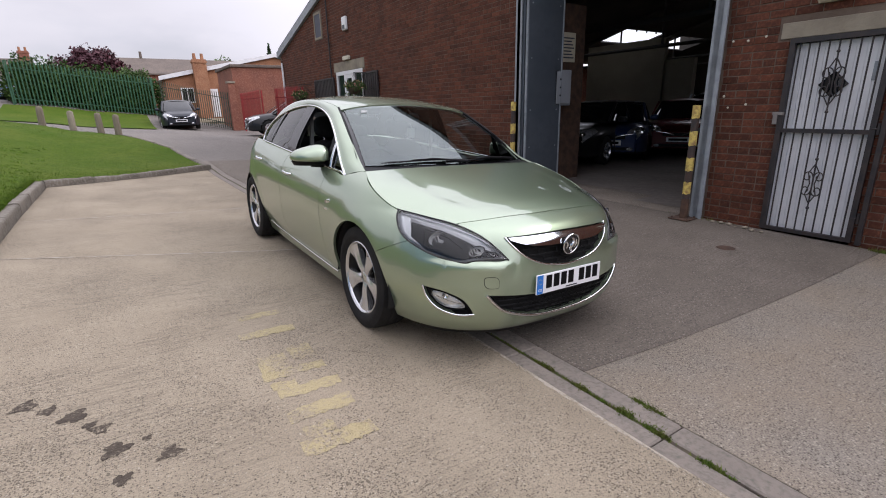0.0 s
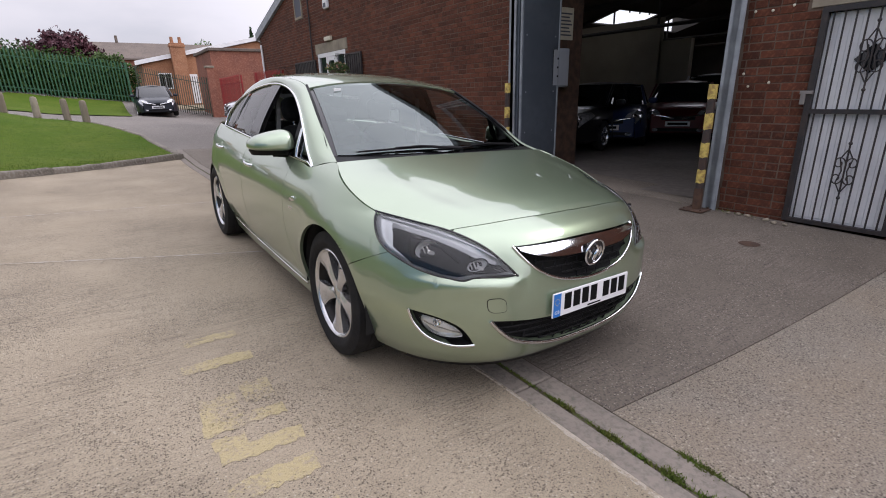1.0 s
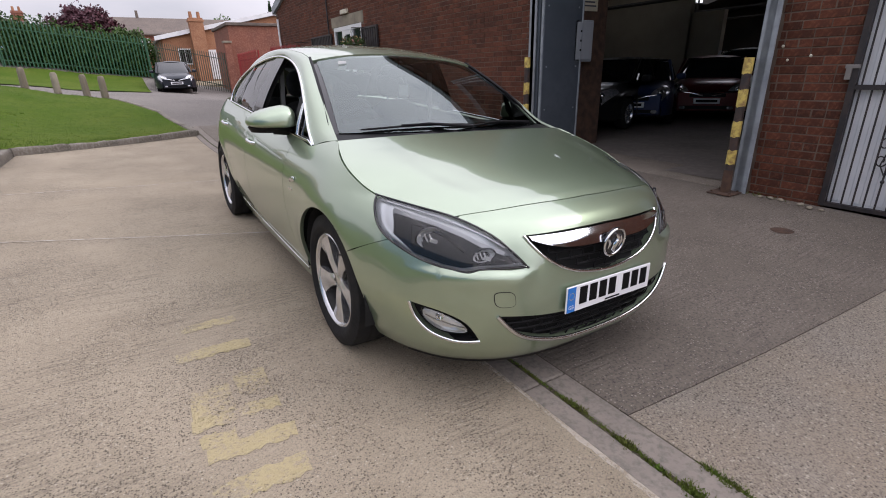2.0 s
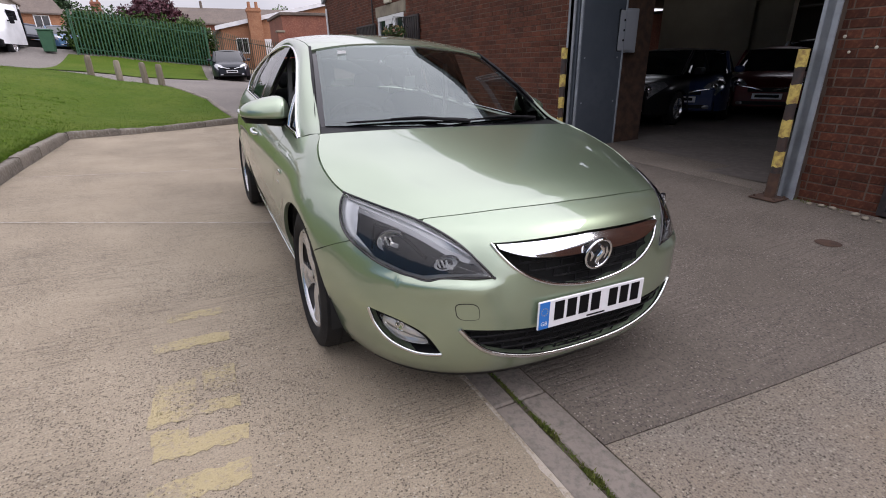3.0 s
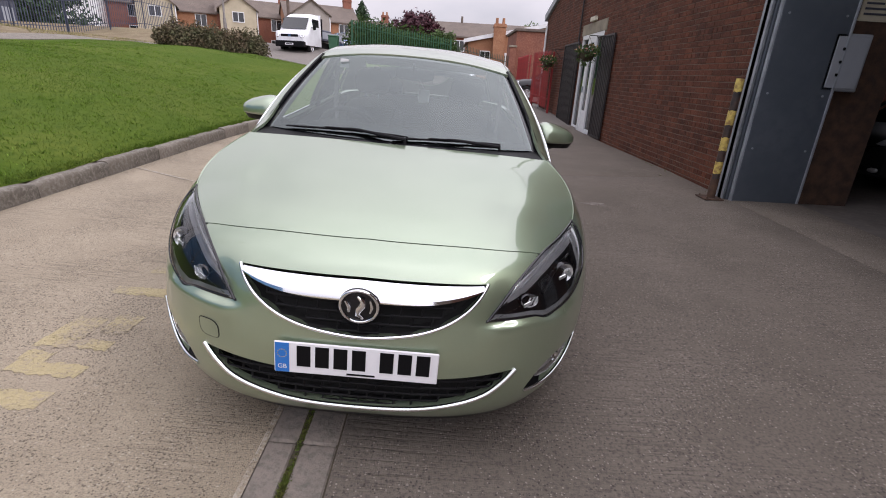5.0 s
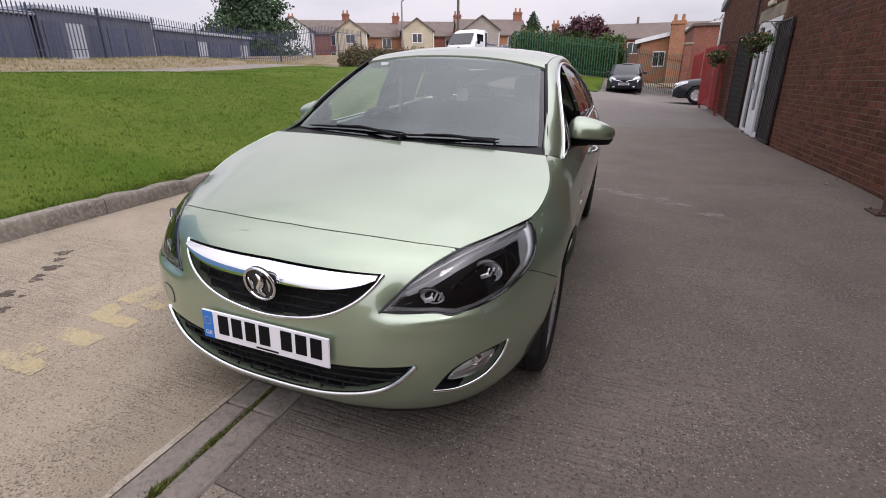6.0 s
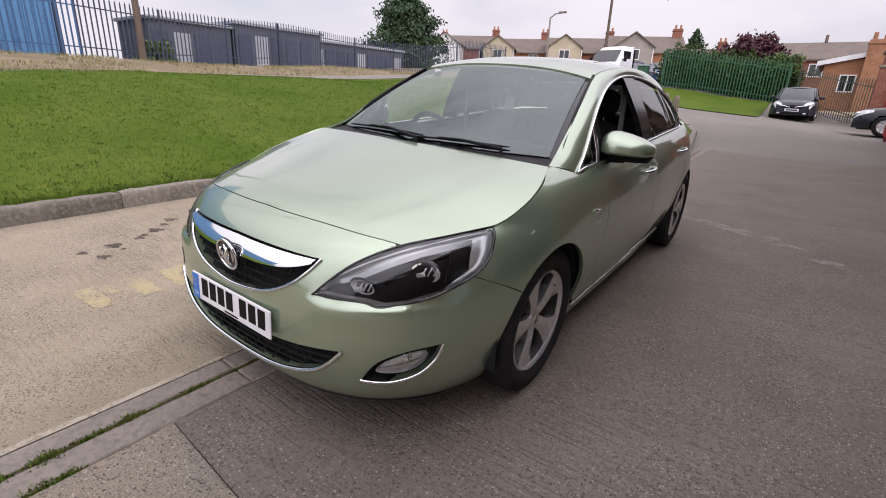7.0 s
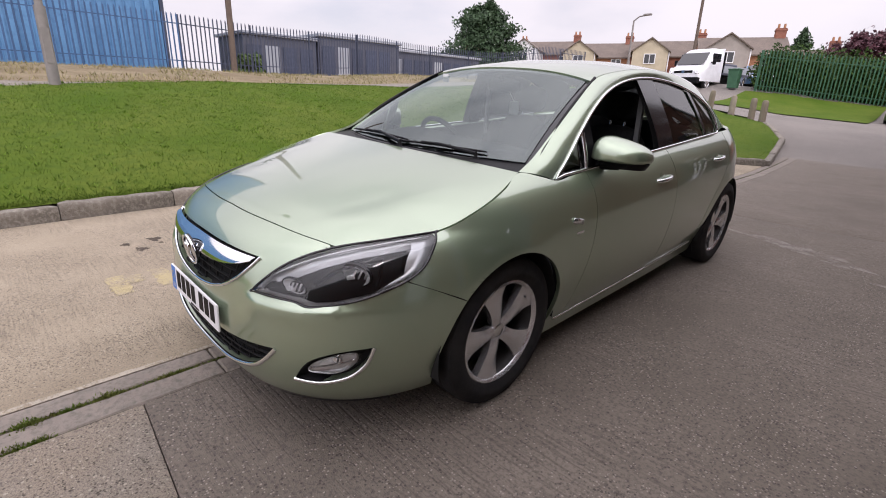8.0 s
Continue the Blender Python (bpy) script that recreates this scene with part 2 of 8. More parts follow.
M["green_steel"] = mat("green_steel", (0.030, 0.105, 0.055), 0.5, vary=(0.042, 0.13, 0.068), scale=4, island=0.15)
M["grey_green_steel"] = mat("grey_green_steel", (0.055, 0.075, 0.05), 0.55, vary=(0.085, 0.10, 0.07), scale=4, island=0.15)
M["red_steel"] = mat("red_steel", (0.32, 0.022, 0.022), 0.5, vary=(0.22, 0.02, 0.02), scale=4, island=0.15)
M["navy_steel"] = mat("navy_steel", (0.032, 0.042, 0.075), 0.5, vary=(0.05, 0.062, 0.10), scale=4, island=0.2)
M["blue_steel"] = mat("blue_steel", (0.035, 0.09, 0.20), 0.5, vary=(0.05, 0.12, 0.25), scale=4, island=0.2)
M["blue_clad"] = mat("blue_clad", (0.07, 0.20, 0.38), 0.5, vary=(0.09, 0.235, 0.42), scale=0.6, vary2=(0.06, 0.17, 0.33), scale2=5)
M["shed_dark"] = mat("shed_dark", (0.055, 0.06, 0.085), 0.6, vary=(0.08, 0.085, 0.11), scale=1.0)
M["shed_pale"] = mat("shed_pale", (0.33, 0.35, 0.38), 0.6, vary=(0.27, 0.29, 0.32), scale=1.0)
M["timber"] = mat("timber", (0.22, 0.19, 0.14), 0.95, vary=(0.15, 0.125, 0.09), scale=7, bump=0.6, bump_scale=40, stretch=(1, 1, 0.15))
M["pole_wood"] = mat("pole_wood", (0.14, 0.105, 0.08), 0.9, vary=(0.10, 0.075, 0.06), scale=4, bump=0.4)
M["galv"] = mat("galv", (0.27, 0.25, 0.235), 0.6, 0.3, vary=(0.20, 0.185, 0.175), scale=4, bump=0.15)
M["hedge_leaf"] = mat("hedge_leaf", (0.032, 0.072, 0.014), 0.6, 0.0, 0.2, vary=(0.06, 0.11, 0.022), scale=0.9, vary2=(0.018, 0.042, 0.009), scale2=4, island=0.45)
M["tree_leaf"] = mat("tree_leaf", (0.05, 0.10, 0.022), 0.6, vary=(0.085, 0.135, 0.03), scale=0.7, island=0.45)
M["red_leaf"] = mat("red_leaf", (0.075, 0.022, 0.035), 0.6, vary=(0.11, 0.035, 0.045), scale=0.7, island=0.45)
M["conifer_leaf"] = mat("conifer_leaf", (0.022, 0.055, 0.02), 0.7, vary=(0.035, 0.075, 0.025), scale=0.8, island=0.4)
M["bramble_leaf"] = mat("bramble_leaf", (0.095, 0.085, 0.04), 0.8, vary=(0.15, 0.10, 0.06), scale=0.8, vary2=(0.07, 0.09, 0.03), scale2=4, island=0.45)
M["dry_grass"] = mat("dry_grass", (0.30, 0.25, 0.13), 0.95, vary=(0.20, 0.19, 0.08), scale=0.8, island=0.4)
M["bark"] = mat("bark", (0.09, 0.07, 0.055), 0.95, vary=(0.06, 0.045, 0.035), scale=6, bump=0.6)
M["block_wall"] = mat("block_wall", (0.34, 0.30, 0.22), 0.9, vary=(0.27, 0.24, 0.18), scale=1.0, bump=0.2)
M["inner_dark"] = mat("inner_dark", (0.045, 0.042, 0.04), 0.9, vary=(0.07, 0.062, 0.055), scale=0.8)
# brick with the dimness of the workshop put into its colour
M["inner_brick_shaded"] = mat("inner_brick_shaded", (0.026, 0.015, 0.012), 0.9, vary=(0.018, 0.012, 0.010), scale=1.5, bump=0.3, bump_scale=30)
M["inner_floor"] = mat("inner_floor", (0.115, 0.10, 0.088), 0.7, vary=(0.08, 0.07, 0.062), scale=0.7, vary2=(0.15, 0.13, 0.115), scale2=12, rough_vary=0.2)
M["skylight"] = glass("skylight", (0.85, 0.88, 0.88), 0.2, 1.02)
M["win_dark"] = mat("win_dark", (0.015, 0.017, 0.02), 0.06, coat=0.3)
M["basket"] = mat("basket", (0.08, 0.06, 0.035), 0.9, vary=(0.05, 0.04, 0.025), scale=14, bump=0.6)
M["flower"] = mat("flower", (0.45, 0.18, 0.20), 0.8, vary=(0.5, 0.4, 0.12), scale=7, island=0.4)
M["off_white"] = mat("off_white", (0.62, 0.58, 0.46), 0.5, vary=(0.52, 0.48, 0.38), scale=6)
for nm, c in (("coat_navy", (0.018, 0.022, 0.03)), ("coat_black", (0.012, 0.012, 0.014)), ("coat_blue", (0.02, 0.035, 0.10)), ("coat_red", (0.09, 0.008, 0.01)), ("coat_silver", (0.42, 0.43, 0.44)), ("coat_sky", (0.10, 0.19, 0.33)), ("coat_white", (0.75, 0.76, 0.78))):
    M[nm] = mat(nm, c, 0.30, 0.1, 0.3, vary=tuple(min(v * 1.15, 1) for v in c), scale=2, coat=0.3)
M["far_lamp"] = mat("far_lamp", (0.66, 0.67, 0.69), 0.16, 0.55, vary=(0.35, 0.36, 0.38), scale=16, coat=0.6)
M["car_glass_dark"] = mat("car_glass_dark", (0.012, 0.015, 0.017), 0.04, coat=0.6)


def aggregate(name, pits, pebbles, ridges=0.0):
    """Exposed stones and small dark pits over a concrete, in uneven patches; ridges: depth of the brush marks, which run along x."""
    m = M[name]
    n, l = m.node_tree.nodes, m.node_tree.links
    b = n["Principled BSDF"]
    col, bump = b.inputs["Base Color"].links[0].from_socket, b.inputs["Normal"].links[0].from_node
    height = bump.inputs["Height"].links[0].from_socket
    co = n.new("ShaderNodeTexCoord").outputs["Object"]

    def math_(kind, a, c=0.0):
        x = n.new("ShaderNodeMath")
        x.operation = kind
        for k, v in enumerate((a, c)):
            if isinstance(v, (int, float)):
                x.inputs[k].default_value = v
            else:
                l.new(v, x.inputs[k])
        return x.outputs[0]

    def tex(kind, scale, detail=4.0):
        t = n.new("ShaderNodeTex" + kind)
        t.inputs["Scale"].default_value = scale
        if kind == "Noise":
            t.inputs["Detail"].default_value = detail
        l.new(co, t.inputs["Vector"])
        return t

    def span(v, lo, hi):
        r = n.new("ShaderNodeMapRange")
        r.inputs["From Min"].default_value, r.inputs["From Max"].default_value = lo, hi
        l.new(v, r.inputs["Value"])
        return r.outputs["Result"]

    def mix(a, c, fac):
        x = n.new("ShaderNodeMixRGB")
        l.new(fac, x.inputs["Fac"])
        l.new(a, x.inputs["Color1"])
        x.inputs["Color2"].default_value = (*c, 1)
        return x.outputs["Color"]

    patch = tex("Noise", 1.9).outputs["Fac"]
    for scale, tone, share, size, sign, spread in (pits, pebbles):
        v = tex("Voronoi", scale)
        grey = n.new("ShaderNodeSeparateColor")
        l.new(v.outputs["Color"], grey.inputs[0])
        some = math_("LESS_THAN", grey.outputs[0], math_("ADD", math_("MULTIPLY", math_("SUBTRACT", patch, 0.5), spread), share))
        mask = math_("MULTIPLY", some, span(math_("DIVIDE", v.outputs["Distance"], math_("ADD", grey.outputs[1], 0.45)), size, size * 0.6))
        col = mix(col, tone, math_("MULTIPLY", mask, 0.85))
        height = math_("ADD", height, math_("MULTIPLY", mask, sign))
    if ridges:
        stretch = n.new("ShaderNodeMapping")
        stretch.inputs["Scale"].default_value, stretch.inputs["Rotation"].default_value = (3.5, 70.0, 1.0), (0, 0, 0.05)
        l.new(co, stretch.inputs["Vector"])
        w = n.new("ShaderNodeTexNoise")
        w.inputs["Scale"].default_value, w.inputs["Detail"].default_value = 1.0, 3.0
        l.new(stretch.outputs["Vector"], w.inputs["Vector"])
        where = math_("MULTIPLY", span(tex("Noise", 1.1).outputs["Fac"], 0.42, 0.6), ridges)
        line = math_("MULTIPLY", math_("SUBTRACT", 1.0, span(w.outputs["Fac"], 0.36, 0.5)), where)
        col = mix(col, (0.085, 0.07, 0.056), math_("MULTIPLY", line, 0.6))
        height = math_("SUBTRACT", height, line)
    l.new(col, b.inputs["Base Color"])
    l.new(height, bump.inputs["Height"])


aggregate("concrete", (140, (0.105, 0.085, 0.064), 0.34, 0.50, -0.6, 2.4), (110, (0.50, 0.44, 0.345), 0.15, 0.40, 0.3, 0.9), 0.5)
aggregate("concrete_rough", (110, (0.085, 0.069, 0.056), 0.34, 0.46, -0.7, 1.6), (90, (0.48, 0.42, 0.335), 0.26, 0.42, 0.3, 0.7), 0.3)
aggregate("concrete_dark", (95, (0.06, 0.050, 0.042), 0.20, 0.45, -0.6, 1.6), (100, (0.36, 0.315, 0.265), 0.20, 0.40, 0.3, 1.2), 0.7)
aggregate("tarmac", (60, (0.07, 0.062, 0.056), 0.3, 0.4, -0.6, 0.8), (80, (0.32, 0.29, 0.26), 0.25, 0.4, 0.3, 0.5))


def worn(name, color, under, share, thin=0.22):
    """Paint worn through in flecks to the surface under it."""
    m = M[under].copy()
    m.name = name
    n, l = m.node_tree.nodes, m.node_tree.links
    b = n["Principled BSDF"]
    old = b.inputs["Base Color"].links[0].from_socket
    t, r, x = n.new("ShaderNodeTexNoise"), n.new("ShaderNodeMapRange"), n.new("ShaderNodeMixRGB")
    t2, mx = n.new("ShaderNodeTexNoise"), n.new("ShaderNodeMath")
    co = n.new("ShaderNodeTexCoord")
    l.new(co.outputs["Object"], t.inputs["Vector"])
    l.new(co.outputs["Object"], t2.inputs["Vector"])
    t.inputs["Scale"].default_value, t.inputs["Detail"].default_value, t.inputs["Roughness"].default_value = 60, 6, 0.75
    t2.inputs["Scale"].default_value, t2.inputs["Detail"].default_value = 7, 3
    mx.operation = "MULTIPLY_ADD"
    mx.inputs[1].default_value = 0.6
    l.new(t2.outputs["Fac"], mx.inputs[0])
    l.new(t.outputs["Fac"], mx.inputs[2])
    r.inputs["From Min"].default_value, r.inputs["From Max"].default_value = share + 0.3, share + 0.46
    r.inputs["To Min"].default_value, r.inputs["To Max"].default_value = thin, 1.0
    l.new(mx.outputs[0], r.inputs["Value"])
    x.inputs["Color1"].default_value = (*color, 1)
    l.new(old, x.inputs["Color2"])
    l.new(r.outputs["Result"], x.inputs["Fac"])
    l.new(x.outputs["Color"], b.inputs["Base Color"])
    return m


M["worn_yellow"] = worn("worn_yellow", (0.53, 0.44, 0.215), "concrete", 0.44, 0.40)
M["worn_oil"] = worn("worn_oil", (0.050, 0.036, 0.027), "concrete", 0.50, 0.12)
M["worn_edge"] = worn("worn_edge", (0.56, 0.50, 0.42), "concrete", 0.42)
M["worn_pale"] = worn("worn_pale", (0.31, 0.285, 0.255), "concrete_dark", 0.40)


# ---- mesh helpers ----
def part(name, bm, material, parent=None, label="", smooth=None):
    """Links a bmesh as one mesh object under a thing or a part."""
    me = bpy.data.meshes.new(name)
    bmesh.ops.recalc_face_normals(bm, faces=bm.faces)
    bm.to_mesh(me)
    bm.free()
    me.materials.append(M[material] if isinstance(material, str) else material)
    if smooth is not None:
        me.shade_smooth()
        if smooth < 179:
            me.set_sharp_from_angle(angle=radians(smooth))
    ob = new(name, me)
    ob.parent = parent
    if label:
        ob["label"] = label
    return ob


def thing(name, m, label, category, group="", kind=""):
    ob = new(name)
    ob.empty_display_size = 0.1
    ob.matrix_basis = m
    return tagged(ob, label, category, group, kind)


def box(bm, x0, x1, y0, y1, z0, z1, bevel=0.0, m=None, seg=1):
    vs = bmesh.ops.create_cube(bm, size=1)["verts"]
    bmesh.ops.scale(bm, vec=(x1 - x0, y1 - y0, z1 - z0), verts=vs)
    bmesh.ops.translate(bm, vec=((x0 + x1) / 2, (y0 + y1) / 2, (z0 + z1) / 2), verts=vs)
    if bevel:
        es = list({e for v in vs for e in v.link_edges})
        r = bmesh.ops.bevel(bm, geom=es, offset=bevel, segments=seg, profile=0.5, affect="EDGES")
        vs = list({v for f in r["faces"] for v in f.verts} | {v for v in vs if v.is_valid})
    if m is not None:
        bmesh.ops.transform(bm, matrix=m, verts=vs)
    return vs


def boxes(*rows, bevel=0.0):
    bm = bmesh.new()
    for r in rows:
        box(bm, *r, bevel=bevel)
    return bm


def tube(bm, a, b, r0, r1=None, seg=12, caps=True):
    a, b = Vector(a), Vector(b)
    r1 = r0 if r1 is None else r1
    turn = (b - a).to_track_quat("Z", "Y").to_matrix()
    rings = []
    for p, r in ((a, r0), (b, r1)):
        rings.append([bm.verts.new(p + turn @ Vector((r * math.cos(2 * math.pi * i / seg), r * math.sin(2 * math.pi * i / seg), 0))) for i in range(seg)])
    for i in range(seg):
        bm.faces.new((rings[0][i], rings[0][(i + 1) % seg], rings[1][(i + 1) % seg], rings[1][i]))
    if caps:
        bm.faces.new(rings[0][::-1])
        bm.faces.new(rings[1])


def pipe(bm, pts, r, seg=8, closed=False):
    """A round bar along points."""
    pts = [Vector(p) for p in pts]
    n = len(pts)
    rings = []
    side = None
    for i, p in enumerate(pts):
        d = (pts[(i + 1) % n] - pts[i - 1]) if closed else (pts[min(i + 1, n - 1)] - pts[max(i - 1, 0)])
        d.normalize()
        if side is None:
            side = d.orthogonal()
        side = (side - d * side.dot(d)).normalized()
        up = d.cross(side)
        rr = r[i] if isinstance(r, (list, tuple)) else r
        rings.append([bm.verts.new(p + (side * math.cos(2 * math.pi * k / seg) + up * math.sin(2 * math.pi * k / seg)) * rr) for k in range(seg)])
    for i in range(n if closed else n - 1):
        a, b = rings[i], rings[(i + 1) % n]
        for k in range(seg):
            bm.faces.new((a[k], a[(k + 1) % seg], b[(k + 1) % seg], b[k]))
    if not closed:
        bm.faces.new(rings[0][::-1])
        bm.faces.new(rings[-1])


def curve(x, pts):
    """A smooth line through a few (x, y) pairs."""
    if x <= pts[0][0]:
        return pts[0][1]
    if x >= pts[-1][0]:
        return pts[-1][1]
    for i in range(len(pts) - 1):
        if x <= pts[i + 1][0]:
            break
    (x0, y0), (x1, y1) = pts[i], pts[i + 1]
    m0 = (y1 - pts[i - 1][1]) / (x1 - pts[i - 1][0]) if i > 0 else (y1 - y0) / (x1 - x0)
    m1 = (pts[i + 2][1] - y0) / (pts[i + 2][0] - x0) if i + 2 < len(pts) else (y1 - y0) / (x1 - x0)
    h = x1 - x0
    t = (x - x0) / h
    return (2 * t**3 - 3 * t**2 + 1) * y0 + (t**3 - 2 * t**2 + t) * h * m0 + (-2 * t**3 + 3 * t**2) * y1 + (t**3 - t**2) * h * m1


def path3(t, pts):
    """A smooth line through a few points in space, t from 0 to 1 by their spacing."""
    pts = [Vector(p) for p in pts]
    ln = [0.0]
    for a, b in zip(pts, pts[1:]):
        ln.append(ln[-1] + (b - a).length)
    return Vector([curve(t * ln[-1], [(s, p[k]) for s, p in zip(ln, pts)]) for k in range(3)])


def sheet(fn, nu, nv, bm=None, keep=None):
    """A quad mesh of fn(u, v) for u and v from 0 to 1."""
    bm = bm or bmesh.new()
    g = [[bm.verts.new(fn(i / nu, j / nv)) for j in range(nv + 1)] for i in range(nu + 1)]
    for i in range(nu):
        for j in range(nv):
            bm.faces.new((g[i][j], g[i + 1][j], g[i + 1][j + 1], g[i][j + 1]))
    return bm


def smooth01(t):
    t = min(max(t, 0.0), 1.0)
    return t * t * (3 - 2 * t)


def lathe(bm, prof, seg=32, axis="x", closed=False):
    """Turns a profile of (along, radius) pairs round an axis through the origin."""
    rings = []
    for a, r in prof:
        ring = []
        for i in range(seg):
            c, s = math.cos(2 * math.pi * i / seg) * r, math.sin(2 * math.pi * i / seg) * r
            ring.append(bm.verts.new({"x": (a, c, s), "y": (c, a, s), "z": (c, s, a)}[axis]))
        rings.append(ring)
    n = len(rings)
    for k in range(n if closed else n - 1):
        a, b = rings[k], rings[(k + 1) % n]
        for i in range(seg):
            bm.faces.new((a[i], a[(i + 1) % seg], b[(i + 1) % seg], b[i]))
    return rings


# ---- the lie of the land ----
WALL = 3.74  # the workshop's front, along y


def land(x, y):
    """The height of the ground: the drive falls from the lawn towards its drain and climbs to the gates; a bank lies beyond the lawn."""
    z = curve(x, [(-3.2, 0.14), (-1.5, 0.06), (0.0, 0.0), (0.9, -0.035), (2.2, -0.03), (3.7, 0.03)]) + 0.0149 * min(max(y, -3.0), 5.0)
    z += curve(y, [(8.5, 0.0), (11, 0.13), (15, 0.55), (20, 0.66), (26, 0.75), (31, 1.45)]) * curve(x, [(-4, 1.15), (-1.5, 1.0), (1, 0.8), (3.5, 0.42), (6, 0.3)])
    bank = 1.08 - 0.5 * smooth01((y - 9) / 10)
    z += bank * min(max((-x - 3.1) / 5.2, 0.0), 1.0) ** 0.85
    return z + 0.6 * smooth01((-x - 9) / 8)


def draped(name, x0, x1, y0, y1, nx, ny, lift, material, label, category, inside=None):
    bm = sheet(lambda u, v: Vector((x0 + (x1 - x0) * u, y0 + (y1 - y0) * v, 0)), nx, ny)
    for v in bm.verts:
        v.co.z = land(v.co.x, v.co.y) + lift
    if inside:
        bmesh.ops.delete(bm, geom=[f for f in bm.faces if not inside(*f.calc_center_median().xy)], context="FACES")
    return tagged(part(name, bm, material, smooth=180), label, category, kind="structure")


def far_ground():
    bm = bmesh.new()
    edges = [-900, -300, -120, -60, -35] + [-28 + 0.7 * i for i in range(81)] + [35, 60, 120, 300, 900]
    g = [[bm.verts.new((x, y + 20, land(max(min(x, 30), -30), y + 20) - 0.14 + 0.09 * smooth01((-x - 8) / 2))) for y in edges] for x in edges]
    for i in range(len(edges) - 1):
        for j in range(len(edges) - 1):
            bm.faces.new((g[i][j], g[i + 1][j], g[i + 1][j + 1], g[i][j + 1]))
    return tagged(part("ground", bm, "soil", smooth=180), "bare brown ground that reaches the horizon", "ground", kind="structure")


far_ground()
def in_poly(x, y, poly):
    c = False
    for (x0, y0), (x1, y1) in zip(poly, poly[1:] + poly[:1]):
        if (y0 > y) != (y1 > y) and x < (x1 - x0) * (y - y0) / (y1 - y0) + x0:
            c = not c
    return c


def near_edge(x, y, poly):
    best = 1e9
    p = Vector((x, y))
    for a, b in zip(poly, poly[1:] + poly[:1]):
        a, b = Vector(a), Vector(b)
        d = b - a
        t = min(max((p - a).dot(d) / d.length_squared, 0), 1)
        best = min(best, (a + d * t - p).length)
    return best


def slab(parent, corners, material, thick=0.12, lift=0.0, step=0.45, label="", name="concrete_slab", edge=0.012):
    """A paving slab between four corners, following the lie of the land, with rounded edges."""
    a, b, c, d = (Vector(p) for p in corners)
    n = max(2, int(max((b - a).length, (c - d).length) / step))
    m = max(2, int(max((d - a).length, (c - b).length) / step))
    bm = bmesh.new()
    us = [0.0, edge / (b - a).length] + [i / n for i in range(1, n)] + [1 - edge / (b - a).length, 1.0]
    vs = [0.0, edge / (d - a).length] + [i / m for i in range(1, m)] + [1 - edge / (d - a).length, 1.0]
    g = []
    for i, u in enumerate(us):
        col = []
        for j, v in enumerate(vs):
            p = (a * (1 - u) + b * u) * (1 - v) + (d * (1 - u) + c * u) * v
            drop = 0.008 if i in (0, len(us) - 1) or j in (0, len(vs) - 1) else 0.0
            col.append(bm.verts.new((p.x, p.y, land(p.x, p.y) + lift - drop)))
        g.append(col)
    for i in range(len(us) - 1):
        for j in range(len(vs) - 1):
            bm.faces.new((g[i][j], g[i + 1][j], g[i + 1][j + 1], g[i][j + 1]))
    rim = [g[i][0] for i in range(len(us))] + g[-1][1:] + [g[i][-1] for i in range(len(us) - 2, -1, -1)] + g[0][-2:0:-1]
    low = [bm.verts.new(v.co - Vector((0, 0, thick))) for v in rim]
    for i in range(len(rim)):
        bm.faces.new((rim[i - 1], rim[i], low[i], low[i - 1]))
    return part(name, bm, material, parent, label, smooth=40)


DRIVE = thing("drive", Matrix(), "worn concrete drive in bays with a drain down its middle", "drive", kind="structure")
G = 0.004
for y0l, y0r, y1l, y1r in ((-9.0, -9.0, -3.6, -3.8), (-3.6, -3.8, 2.9, 1.8), (2.9, 1.8, 4.6, 4.3), (4.6, 4.3, 8.1, 9.6)):
    slab(DRIVE, [(-3.08, y0l + G), (-0.329, y0r + G), (-0.329, y1r), (-3.08, y1l)], "concrete", label="pebbly weathered concrete bay")
for y0, y1 in ((-9, -5.2), (-5.2, -2.6), (-2.6, -1.71), (-1.71, -0.81), (-0.81, 1.0), (1.0, 3.0), (3.0, 4.8), (4.8, 6.6), (6.6, 8.6), (8.6, 11.0)):
    slab(DRIVE, [(-0.325, y0 + 0.006), (-0.216, y0 + 0.006), (-0.216, y1), (-0.325, y1)], "concrete_edge", 0.10, -0.004, 0.6, name="channel_edging", edge=0.008)
    slab(DRIVE, [(-0.196, y0 + 0.005), (-0.064, y0 + 0.005), (-0.064, y1), (-0.196, y1)], "concrete_edge", 0.10, -0.004, 0.6, name="channel_edging", edge=0.008)
slab(DRIVE, [(-0.06, -1.145), (3.72, -1.40), (3.72, 4.6), (-0.06, 4.6)], "concrete_dark", label="dark smooth concrete bay before the workshop")
slab(DRIVE, [(-0.06, 4.604), (3.72, 4.604), (3.65, 11.2), (-0.06, 11.0)], "concrete_dark")
slab(DRIVE, [(-0.06, -2.49), (3.72, -2.62), (3.72, -1.404), (-0.06, -1.149)], "concrete_rough", label="brushed concrete bay")
slab(DRIVE, [(-0.06, -9), (3.72, -9), (3.72, -2.624), (-0.06, -2.494)], "concrete_rough")
slab(DRIVE, [(3.725, 0.36), (4.5, 0.36), (4.5, 3.44), (3.725, 3.44)], "concrete_dark", 0.1, 0.004, label="worn concrete threshold")
